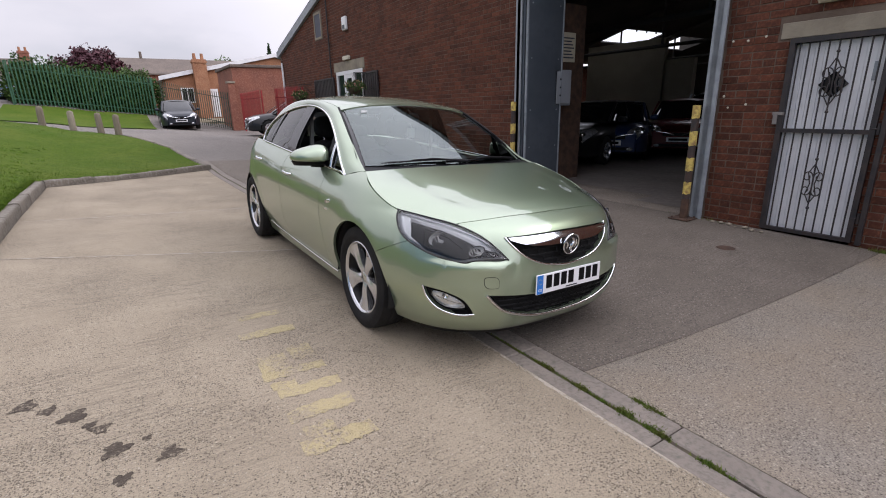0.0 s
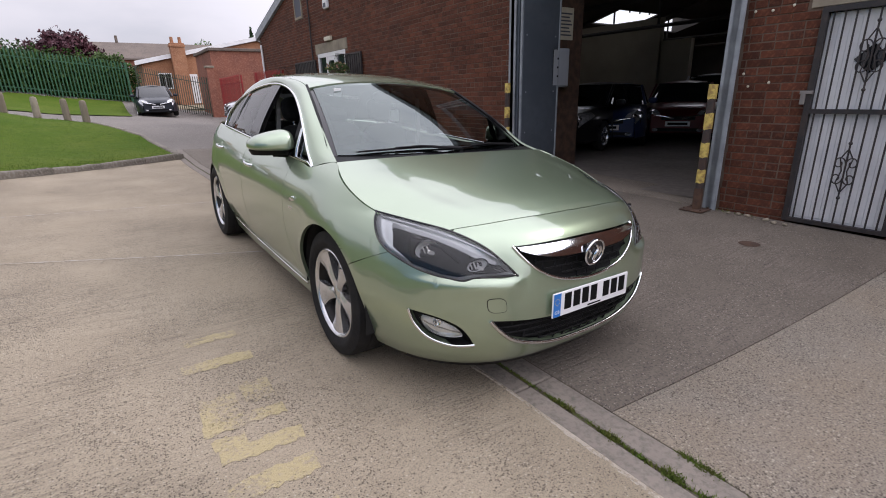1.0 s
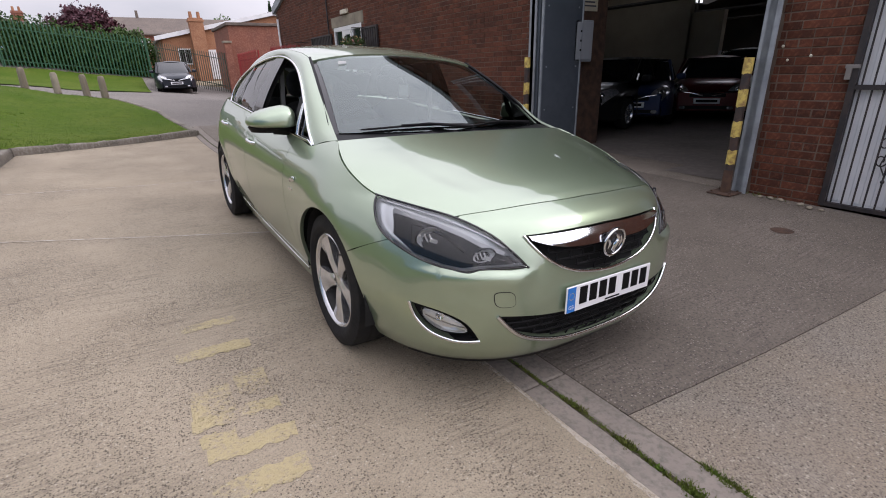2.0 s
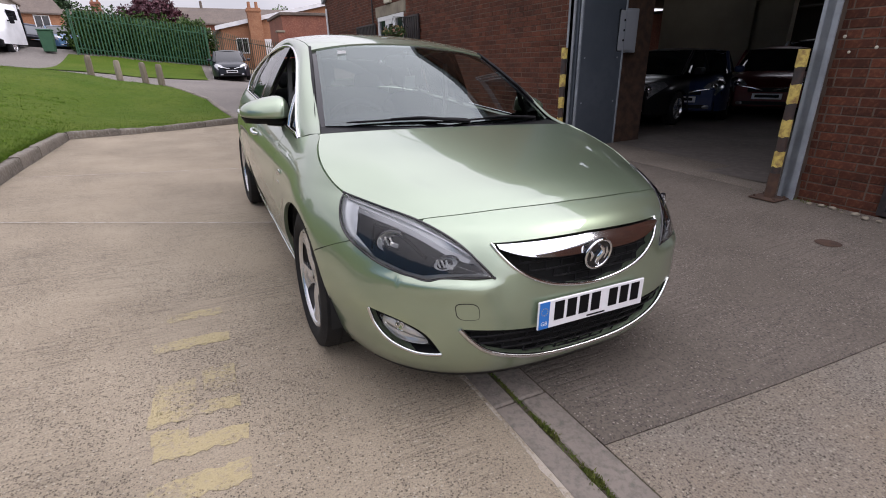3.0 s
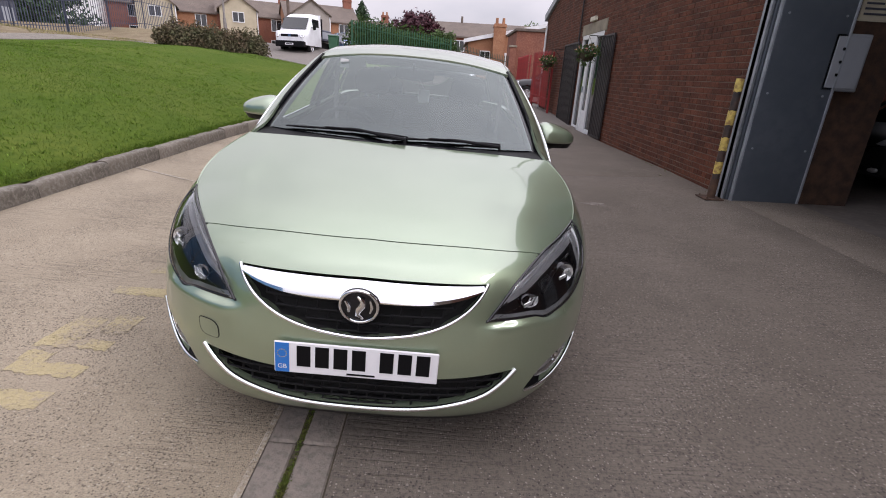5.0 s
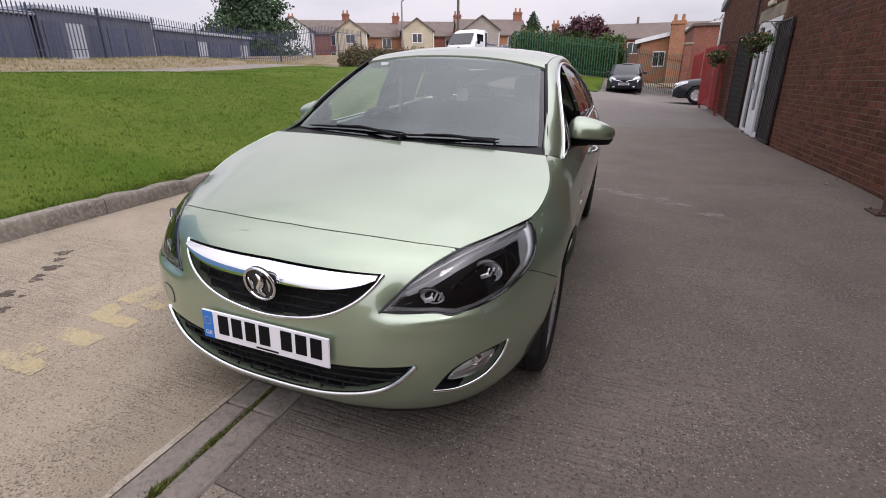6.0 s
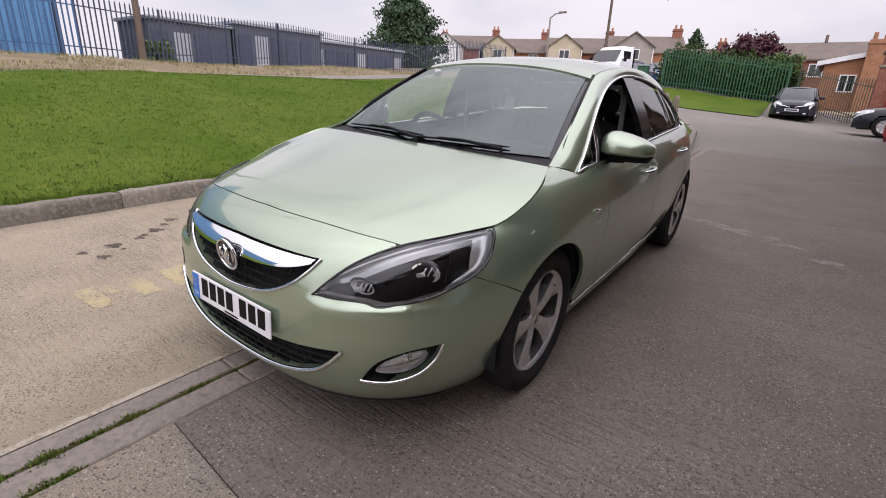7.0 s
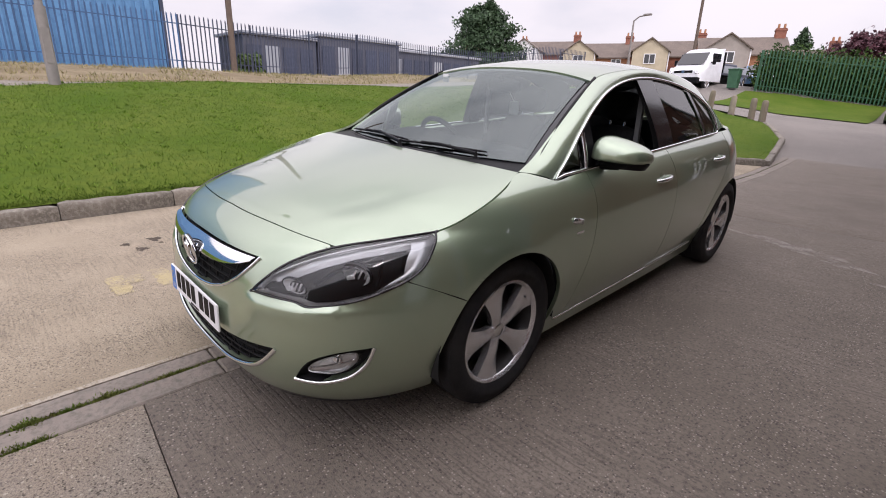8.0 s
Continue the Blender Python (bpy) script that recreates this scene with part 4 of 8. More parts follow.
part("leaf_panel", boxes((WALL - 0.06, WALL + 0.74, OPEN1 - 0.055, OPEN1 - 0.012, 0.06, 4.2), bevel=0.005), "steel_grey", leaf)
part("leaf_panel", boxes((WALL - 0.02, WALL + 0.74, OPEN1 - 0.115, OPEN1 - 0.072, 0.06, 4.2), bevel=0.005), "steel_grey", leaf)
part("leaf_edge", boxes((WALL + 0.735, WALL + 0.76, OPEN1 - 0.13, OPEN1 - 0.005, 0.06, 4.2), bevel=0.003), "steel_edge", leaf)
for z in (0.7, 1.3, 2.1, 2.9):
    bm = bmesh.new()
    for x in (0.05, 0.66):
        tube(bm, (WALL + x, OPEN1 - 0.123, z), (WALL + x, OPEN1 - 0.113, z), 0.012, seg=10)
    part("rivet_pair", bm, "steel_edge", leaf)
bm = bmesh.new()
tube(bm, (WALL - 0.03, OPEN1 - 0.09, 0.06), (WALL - 0.03, OPEN1 - 0.09, 4.2), 0.02)
part("hinge_tube", bm, "steel_edge", leaf)


# striped posts that guard the jambs
def guard_post(x, y, h):
    p = thing("guard_post", pose(x, y, land(x, y)), "black and yellow banded steel guard post, rusty at its foot", "guard post", "guard posts at the doorway")
    part("base_plate", boxes((-0.13, 0.10, -0.12, 0.12, 0, 0.014), bevel=0.003), "rust", p, "rusty base plate")
    bm = bmesh.new()
    lathe(bm, [(0.014, 0.040), (h - 0.004, 0.040), (h, 0.036), (h, 0.0)], 20, "z")
    part("tube", bm, "black_paint", p, smooth=40)
    for z0, z1 in ((0.30, 0.44), (0.57, 0.72), (0.86, 1.02), (h - 0.14, h + 0.003)):
        bm = bmesh.new()
        rows = []
        for k in range(25):
            a = 2 * math.pi * k / 24
            jag = 0.012 * noise.noise(Vector((math.cos(a) * 2, math.sin(a) * 2, z0 * 9 + x)))
            rows.append([bm.verts.new((0.0425 * math.cos(a), 0.0425 * math.sin(a), z)) for z in (z0 + jag, (z0 + z1) / 2, z1 + (0.0 if z1 > h else jag))])
        for r0, r1 in zip(rows, rows[1:]):
            for k in range(2):
                bm.faces.new((r0[k], r1[k], r1[k + 1], r0[k + 1]))
        if z1 > h:
            bm.faces.new([r[2] for r in rows[:-1]])
        part("band", bm, "yellow", p, "chipped yellow band", smooth=40)
    bm = bmesh.new()
    lathe(bm, [(0.014, 0.046), (0.20, 0.045), (0.24, 0.0415)], 20, "z")
    part("foot_sleeve", bm, "rust", p, smooth=40)
    for a, b in ((-0.09, -0.09), (-0.09, 0.09), (0.07, -0.09), (0.07, 0.09)):
        bm = bmesh.new()
        tube(bm, (a, b, 0.014), (a, b, 0.03), 0.011, seg=6)
        part("bolt", bm, "rust", p)


guard_post(3.54, 0.40, 1.30)
guard_post(3.52, 3.43, 1.36)

# side door behind an iron grille
d = thing("door_1", Matrix(), "white side door behind a black iron security grille", "door", kind="structure")
y0, y1 = DOOR0, DOOR1
part("door_leaf", boxes((WALL + 0.03, WALL + 0.07, y0 + 0.04, y1 - 0.04, 0.05, DOOR_TOP - 0.05), bevel=0.004), "white_paint", d, "white painted door leaf")
for k in range(9):
    yy = y0 + 0.08 + (y1 - y0 - 0.16) * k / 8
    part("door_board", boxes((WALL + 0.024, WALL + 0.031, yy - 0.038, yy + 0.038, 0.09, DOOR_TOP - 0.09), bevel=0.002), "white_paint", d)
bm = boxes((WALL - 0.035, WALL + 0.01, y0, y0 + 0.045, 0.04, DOOR_TOP), (WALL - 0.035, WALL + 0.01, y1 - 0.045, y1, 0.04, DOOR_TOP), (WALL - 0.035, WALL + 0.01, y0 + 0.045, y1 - 0.045, DOOR_TOP - 0.045, DOOR_TOP),
           (WALL - 0.035, WALL + 0.01, y0 + 0.045, y1 - 0.045, 0.04, 0.075), (WALL - 0.03, WALL + 0.005, y0 + 0.045, y1 - 0.045, 1.05, 1.09))
part("grille_frame", bm, "black_iron", d, "black iron frame")
for k in range(9):
    yy = y0 + 0.045 + (y1 - y0 - 0.09) * (k + 0.5) / 9
    bm = bmesh.new()
    tube(bm, (WALL - 0.012, yy, 0.07), (WALL - 0.012, yy, DOOR_TOP - 0.04), 0.0075, seg=8)
    part("grille_bar", bm, "black_iron", d)
yc = (y0 + y1) / 2
for zc, s in ((1.52, 1.0), (0.56, 0.9)):
    bm = bmesh.new()
    for sg in (-1, 1):
        for dz in (-1, 1):
            pts = []
            for k in range(22):
                a = k / 21 * 2.2 * math.pi
                r = 0.050 * (1 - 0.62 * k / 21) * s
                pts.append((WALL - 0.02, yc + sg * (0.052 * s - r * math.cos(a)), zc + dz * (0.075 * s + r * math.sin(a) * 1.25)))
            pipe(bm, pts, 0.0055, 6)
        pipe(bm, [(WALL - 0.02, yc + sg * 0.003, zc + 0.21 * s), (WALL - 0.02, yc + sg * 0.05 * s, zc + 0.12 * s), (WALL - 0.02, yc + sg * 0.02, zc), (WALL - 0.02, yc + sg * 0.05 * s, zc - 0.12 * s), (WALL - 0.02, yc + sg * 0.003, zc - 0.21 * s)], 0.0055, 6)
    for dz in (0.27, -0.27):
        bmesh.ops.create_uvsphere(bm, u_segments=10, v_segments=6, radius=0.016, matrix=Matrix.Translation((WALL - 0.014, yc, zc + dz * s)))
    part("scrollwork", bm, "black_iron", d, "curled black iron scrollwork", smooth=60)
bm = boxes((WALL + 0.010, WALL + 0.022, yc - 0.085, yc + 0.085, -0.085, 0.085))
bmesh.ops.transform(bm, matrix=Matrix.Translation((0, yc, 1.50)) @ pose(0, 0, 0, 45) @ Matrix.Translation((0, -yc, 0)), verts=bm.verts)
part("diamond_window", bm, "win_dark", d, "small diamond-shaped window")
part("handle_plate", boxes((WALL + 0.012, WALL + 0.024, y0 + 0.09, y0 + 0.125, 1.52, 1.68), bevel=0.003), "steel_edge", d)
for z in (0.28, 1.1, 1.75):
    bm = bmesh.new()
    tube(bm, (WALL - 0.03, y0 - 0.02, z - 0.05), (WALL - 0.03, y0 - 0.02, z + 0.05), 0.014, seg=10)
    tube(bm, (WALL - 0.03, y0 - 0.02, z), (WALL - 0.03, y0 + 0.03, z), 0.009, seg=8)
    part("hinge", bm, "black_iron", d)
part("hasp", boxes((WALL - 0.05, WALL - 0.02, y1 - 0.05, y1 + 0.05, 1.22, 1.25), (WALL - 0.05, WALL - 0.03, y1 + 0.0, y1 + 0.04, 1.13, 1.23), bevel=0.003), "galv", d)
part("wall_post", boxes((WALL - 0.05, WALL - 0.003, y0 - 0.075, y0 - 0.035, 0.03, DOOR_TOP - 0.02), bevel=0.003), "black_iron", d)
tagged(part("door_lintel", boxes((WALL - 0.014, WALL + 0.1, DOOR0 - 0.16, DOOR1 + 0.10, DOOR_TOP + 0.004, DOOR_TOP + 0.15), bevel=0.004), "lintel"), "stained concrete lintel over the side door", "lintel", kind="structure")
bl = thing("bulkhead_light", pose(WALL - 0.003, (DOOR0 + DOOR1) / 2 + 0.06, 2.27), "cream plastic bulkhead light over the side door", "wall light")
part("light_base", boxes((-0.02, 0, -0.17, 0.17, -0.045, 0.045), bevel=0.004), "off_white", bl)
part("light_cover", boxes((-0.075, -0.02, -0.165, 0.165, -0.04, 0.04), bevel=0.015), "off_white", bl)
for k, (y, z) in enumerate(((0.20, 1.98), (0.05, 1.97), (-0.12, 1.99), (0.16, 1.30), (-0.02, 1.33), (0.22, 1.42))):
    bm = bmesh.new()
    lathe(bm, [(-0.005, 0.0), (-0.004, 0.010), (0.0, 0.014)], 12, "x")
    ob = tagged(part("wall_fixing", bm, "off_white", smooth=60), "small pale plug set in the brick wall", "wall fixing", "wall fixings by the side door")
    ob.matrix_basis = pose(WALL - 0.004, y, z)

# white entrance, its lintel and folded-back black gates
e = thing("door_2", Matrix(), "white plastic entrance door with dark glass side panels", "door", kind="structure")
w = (ENTRY1 - ENTRY0) / 3
part("door_frame", boxes((WALL - 0.01, WALL + 0.07, ENTRY0, ENTRY0 + 0.06, 0.08, ENTRY_TOP), (WALL - 0.01, WALL + 0.07, ENTRY1 - 0.06, ENTRY1, 0.08, ENTRY_TOP), (WALL - 0.01, WALL + 0.07, ENTRY0 + 0.06, ENTRY1 - 0.06, ENTRY_TOP - 0.10, ENTRY_TOP),
                         (WALL - 0.01, WALL + 0.07, ENTRY0 + w - 0.04, ENTRY0 + w + 0.04, 0.08, ENTRY_TOP - 0.1), (WALL - 0.01, WALL + 0.07, ENTRY1 - w - 0.04, ENTRY1 - w + 0.04, 0.08, ENTRY_TOP - 0.1), bevel=0.004), "upvc", e, "white plastic frame")
for k in range(3):
    a, b = ENTRY0 + w * k + 0.04, ENTRY0 + w * (k + 1) - 0.04
    part("lower_panel", boxes((WALL + 0.02, WALL + 0.05, a, b, 0.09, 0.20 if k != 1 else 0.62), bevel=0.003), "upvc", e)
    part("pane", boxes((WALL + 0.03, WALL + 0.04, a, b, 0.20 if k != 1 else 0.62, ENTRY_TOP - 0.1)), "win_dark", e, "dark glass pane")
a, b = ENTRY0 + w + 0.04, ENTRY1 - w - 0.04
part("door_stile", boxes((WALL - 0.002, WALL + 0.05, a, a + 0.09, 0.1, ENTRY_TOP - 0.1), (WALL - 0.002, WALL + 0.05, b - 0.09, b, 0.1, ENTRY_TOP - 0.1), (WALL - 0.002, WALL + 0.05, a + 0.09, b - 0.09, ENTRY_TOP - 0.2, ENTRY_TOP - 0.1)), "upvc", e)
part("door_handle", boxes((WALL - 0.05, WALL - 0.01, b - 0.06, b - 0.03, 1.05, 1.2), bevel=0.004), "steel_edge", e)
tagged(part("entrance_lintel", boxes((WALL - 0.014, WALL + 0.1, ENTRY0 - 0.15, ENTRY1 + 0.12, ENTRY_TOP + 0.004, ENTRY_TOP + 0.25), bevel=0.004), "lintel"), "grey concrete lintel over the white entrance", "lintel", kind="structure")
tagged(part("entrance_light", boxes((WALL - 0.08, WALL - 0.003, 10.25, 10.65, ENTRY_TOP + 0.27, ENTRY_TOP + 0.37), bevel=0.012), "off_white"), "small pale light fitting over the entrance", "wall light")
for y0, y1 in ((ENTRY0 - 0.95, ENTRY0 - 0.10), (ENTRY1 + 0.12, ENTRY1 + 1.75)):
    g = thing("security_gate", Matrix(), "black steel mesh gate folded back on the wall", "gate", "gates beside the white entrance")
    part("gate_frame", boxes((WALL - 0.07, WALL - 0.03, y0, y0 + 0.04, 0.12, 2.3), (WALL - 0.07, WALL - 0.03, y1 - 0.04, y1, 0.12, 2.3), (WALL - 0.07, WALL - 0.03, y0 + 0.04, y1 - 0.04, 2.26, 2.3), (WALL - 0.07, WALL - 0.03, y0 + 0.04, y1 - 0.04, 0.12, 0.16)), "black_iron", g)
    part("gate_sheet", boxes((WALL - 0.05, WALL - 0.04, y0 + 0.04, y1 - 0.04, 0.16, 2.26)), "black_iron", g)
    n = int((y1 - y0) / 0.12)
    for k in range(1, n):
        yy = y0 + (y1 - y0) * k / n
        part("gate_bar", boxes((WALL - 0.062, WALL - 0.05, yy - 0.006, yy + 0.006, 0.16, 2.26)), "black_iron", g)


def leaves(n, centre, radii, size, seed, shell=0.5, squash=1.0):
    """Vertices and faces of n small leaf quads spread through an ellipsoid, denser towards its skin."""
    rng = np.random.default_rng(seed)
    d = rng.normal(size=(n, 3))
    d /= np.linalg.norm(d, axis=1)[:, None]
    r = shell + (1 - shell) * rng.random(n) ** 0.6
    r *= 1 + 0.22 * np.sin(3.1 * d[:, 0] * 2 + seed) * np.cos(2.7 * d[:, 1] * 2 + seed) + 0.12 * np.sin(7 * d[:, 2] + 5 * d[:, 0])
    p = np.array(centre) + d * r[:, None] * np.array(radii)
    a = rng.normal(size=(n, 3))
    a /= np.linalg.norm(a, axis=1)[:, None]
    b = np.cross(a, rng.normal(size=(n, 3)))
    b /= np.linalg.norm(b, axis=1)[:, None]
    s = size * rng.uniform(0.6, 1.3, n)[:, None]
    return np.stack([p - a * s, p + b * s * 0.55, p + a * s, p - b * s * 0.55], 1)


def leaf_mesh(name, quads, material):
    q = np.concatenate(quads)
    me = bpy.data.meshes.new(name)
    me.from_pydata(q.reshape(-1, 3).tolist(), [], np.arange(4 * len(q)).reshape(-1, 4).tolist())
    me.materials.append(M[material])
    return new(name, me)


def hanging_basket(y, z, out=0.42):
    h = thing("hanging_basket", pose(WALL, y, z), "hanging flower basket on an iron bracket", "hanging basket", "hanging baskets by the entrance")
    bm = bmesh.new()
    pipe(bm, [(-0.003, 0, 0.45), (-out, 0, 0.45), (-out, 0, 0.42)], 0.008, 6)
    pipe(bm, [(-0.003, 0, 0.15), (-out * 0.6, 0, 0.44)], 0.007, 6)
    part("bracket", bm, "black_iron", h)
    bm = bmesh.new()
    lathe(bm, [(-0.16, 0.02), (-0.14, 0.10), (-0.07, 0.155), (0.0, 0.175), (0.01, 0.15)], 20, "z")
    bmesh.ops.translate(bm, verts=bm.verts, vec=(-out, 0, 0.08))
    part("bowl", bm, "basket", h, smooth=60)
    bm = bmesh.new()
    for k in range(3):
        a = 2.1 * k
        tube(bm, (-out + 0.17 * math.cos(a), 0.17 * math.sin(a), 0.08), (-out, 0, 0.43), 0.003, seg=5)
    part("chains", bm, "black_iron", h)
    ob = leaf_mesh("foliage", [leaves(500, (-out, 0, 0.12), (0.25, 0.27, 0.14), 0.035, 3), leaves(160, (-out, 0.05, -0.04), (0.22, 0.22, 0.16), 0.03, 4)], "tree_leaf")
    ob.parent = h
    ob = leaf_mesh("flowers", [leaves(60, (-out, 0, 0.14), (0.26, 0.27, 0.13), 0.03, 8, 0.85)], "flower")
    ob.parent = h
    tagged(ob, kind="stuff")


hanging_basket(9.2, 1.82)
hanging_basket(13.6, 1.75)
al = thing("alarm_box", pose(WALL - 0.003, 10.4, 3.6), "white burglar alarm box high on the brick wall", "alarm box")
part("alarm_case", boxes((-0.08, 0, -0.13, 0.13, -0.17, 0.17), bevel=0.02), "upvc", al)
part("alarm_panel", boxes((-0.084, -0.079, -0.08, 0.08, -0.14, -0.04), bevel=0.002), "steel_grey", al)
w2 = thing("window_1", Matrix(), "small boarded window with a pale frame high in the gable", "window", kind="structure")
part("window_frame", boxes((WALL - 0.02, WALL + 0.02, 12.2, 12.26, 3.45, 4.2), (WALL - 0.02, WALL + 0.02, 12.74, 12.8, 3.45, 4.2), (WALL - 0.02, WALL + 0.02, 12.26, 12.74, 4.14, 4.2), (WALL - 0.02, WALL + 0.02, 12.26, 12.74, 3.45, 3.51)), "lintel", w2)
part("pane", boxes((WALL - 0.008, WALL + 0.0, 12.26, 12.74, 3.51, 4.14)), "shed_dark", w2)
bm = bmesh.new()
pipe(bm, [(WALL - 0.05, 11.62, 0.1), (WALL - 0.05, 11.62, 2.9), (WALL - 0.05, 11.62, 5.0)], 0.022, 8)
tagged(part("cable_pipe", bm, "black_iron", smooth=60), "thin black conduit up the brick wall", "conduit")
bm = bmesh.new()
pipe(bm, [(WALL - 0.06, 16.4, 0.3), (WALL - 0.06, 16.4, 3.1)], 0.035, 8)
tagged(part("drain_pipe", bm, "upvc", smooth=60), "white plastic drain pipe at the wall's end", "drain pipe")

# inside the doorway: switch box, notice, tyres
sb = thing("switch_box", pose(4.35, OPEN1 - 0.005 + 0.03, 1.36), "pale grey electric switch box by the doorway", "switch box")
part("case", boxes((0.0, 0.40, -0.14, 0, 0.0, 0.58), bevel=0.012), "shed_pale", sb)
part("case_door", boxes((0.03, 0.37, -0.152, -0.141, 0.03, 0.55), bevel=0.004), "shed_pale", sb)
for k in range(3):
    part("button", boxes((0.10, 0.13, -0.162, -0.153, 0.15 + 0.13 * k, 0.18 + 0.13 * k), bevel=0.004), "car_black", sb)
tagged(part("back_board", boxes((4.30, 5.2, OPEN1 + 0.03, OPEN1 + 0.10, 0.055, 3.0)), "rust"), "dark red board behind the switch box", "board", kind="structure")
nt = tagged(part("notice", boxes((4.62, 4.95, OPEN1 + 0.016, OPEN1 + 0.024, 2.08, 2.55)), "off_white"), "hanging paper notice with faded lines", "notice")
for k in range(7):
    part("text_bar", boxes((4.66, 4.91 - 0.03 * (k % 3), OPEN1 + 0.010, OPEN1 + 0.015, 2.14 + 0.052 * k, 2.16 + 0.052 * k)), "shed_dark", nt)



# ---- the green hatchback: built in its own frame, nose towards -y, wheels on z = 0, front axle at y = 0 ----
AXLE, HUB, TYRE_R, ARCH_R = 2.685, 0.326, 0.328, 0.363
YC = 0.1  # where the nose's rounding begins


def nose(z):
    return curve(z, [(0.15, -0.80), (0.21, -0.865), (0.30, -0.90), (0.44, -0.908), (0.55, -0.90), (0.64, -0.885), (0.70, -0.86), (0.75, -0.820), (0.785, -0.765), (0.81, -0.71)])


def belt(y):
    return curve(y, [(-1.0, 0.875), (-0.3, 0.89), (0.2, 0.925), (0.5, 0.937), (1.5, 0.985), (2.43, 1.035), (3.4, 1.06)])


def girth(y, z):
    """Half the body's width, by height."""
    w = curve(z / belt(y), [(0.17, 0.79), (0.22, 0.815), (0.30, 0.85), (0.45, 0.883), (0.62, 0.90), (0.78, 0.894), (0.88, 0.868), (0.95, 0.83), (1.0, 0.788), (1.06, 0.715)])
    for yc in (0.0, AXLE):
        d = math.hypot(y - yc, z - HUB)
        if d > 0.30:
            w += 0.010 * math.exp(-((d - ARCH_R) / 0.075) ** 2) * smooth01((z - 0.28) / 0.2)
    return w * (1 - 0.02 * smooth01((y - 1.6) / 1.0))


def roundness(z):
    return curve(z, [(0.2, 3.0), (0.45, 2.95), (0.6, 2.7), (0.7, 2.5), (0.8, 2.3)])


def side_x(y, z):
    w = girth(y, z)
    if y < YC:
        n = roundness(z)
        q = min((YC - y) / (YC - nose(z)), 1.0)
        return w * max(1 - q**n, 0.0) ** (1 / n)
    if y > 2.5:
        q = min((y - 2.5) / (curve(z, [(0.2, 0.90), (0.5, 0.95), (0.85, 0.92), (1.06, 0.80)])), 1.0)
        return w * max(1 - q**2.3, 0.0) ** (1 / 2.3)
    return w


def nose_y(x, z):
    y = -0.5
    for _ in range(3):
        w = girth(y, z)
        n = roundness(z)
        y = YC - (YC - nose(z)) * max(1 - min(abs(x) / w, 1.0) ** n, 0.0) ** (1 / n)
    return y


class Skin:
    """A quad mesh over a surface fn(a, b), from which outlines in (a, b) can be cut with clean edges."""

    def __init__(self, fn, grid):
        self.fn, self.bm, self.ab = fn, bmesh.new(), {}
        rows = [[self._vert(a, b) for a, b in row] for row in grid]
        for r0, r1 in zip(rows, rows[1:]):
            for k in range(len(r0) - 1):
                self.bm.faces.new((r0[k], r0[k + 1], r1[k + 1], r1[k]))

    def _vert(self, a, b):
        v = self.bm.verts.new(self.fn(a, b))
        self.ab[v] = (a, b)
        return v

    def cut(self, poly, reach=0.012):
        gone = []
        for f in self.bm.faces:
            a = sum(self.ab[v][0] for v in f.verts) / 4
            b = sum(self.ab[v][1] for v in f.verts) / 4
            if in_poly(a, b, poly):
                gone.append(f)
        rim_verts = {v for f in gone for v in f.verts}
        bmesh.ops.delete(self.bm, geom=gone, context="FACES")
        for v in rim_verts:
            if v.is_valid and v.link_faces:
                p, best = Vector(self.ab[v]), None
                for q0, q1 in zip(poly, poly[1:] + poly[:1]):
                    q0, q1 = Vector(q0), Vector(q1)
                    d = q1 - q0
                    t = min(max((p - q0).dot(d) / max(d.length_squared, 1e-9), 0), 1)
                    c = q0 + d * t
                    if best is None or (c - p).length < (best - p).length:
                        best = c
                if (best - p).length < reach * 2.5:
                    self.ab[v] = (best.x, best.y)
                    v.co = self.fn(best.x, best.y)
        for v in [v for v in self.bm.verts if not v.link_faces]:
            self.bm.verts.remove(v)
        return self

    def rim(self, depth=0.014, inward=Vector((0, 1.2, 0.62))):
        """Folds the open edges inward, so that the panel has thickness."""
        bm = self.bm
        bm.normal_update()
        edges = [e for e in bm.edges if e.is_boundary]
        h, norm = 0.002, {}
        for v in {v for e in edges for v in e.verts}:
            a, b = self.ab[v]
            n = (self.fn(a + h, b) - self.fn(a - h, b)).cross(self.fn(a, b + h) - self.fn(a, b - h))
            norm[v] = n.normalized() if n.length > 1e-12 else v.normal.copy()
        mid = sum(((v.co - inward).dot(n) for v, n in norm.items()), 0.0)
        sgn = -1 if mid > 0 else 1
        pairs = {v: bm.verts.new(v.co + n * sgn * depth) for v, n in norm.items()}
        for e in edges:
            a, b = e.verts
            bm.faces.new((a, b, pairs[b], pairs[a]))
        return bm


def smooth_poly(pts, n=8, closed=True):
    """Rounds a polygon of a few corners by a spline through them."""
    out = []
    m = len(pts)
    for i in range(m if closed else m - 1):
        p0, p1, p2, p3 = (Vector(pts[(i + k) % m] if closed else pts[min(max(i + k, 0), m - 1)]) for k in (-1, 0, 1, 2))
        for j in range(n):
            t = j / n
            out.append(tuple(0.5 * ((2 * p1) + (p2 - p0) * t + (2 * p0 - 5 * p1 + 4 * p2 - p3) * t * t + (3 * p1 - p0 - 3 * p2 + p3) * t**3)))
    if not closed:
        out.append(tuple(pts[-1]))
    return out


CAR = thing("hatchback_car", Matrix(((0.99918, 0, 0.04042, 0.015), (0.0006, 0.99989, -0.01486, 0), (-0.04042, 0.01487, 0.99907, 0), (0, 0, 0, 1))),
            "pale green metallic hatchback, front windows down, parked on the drive", "car")

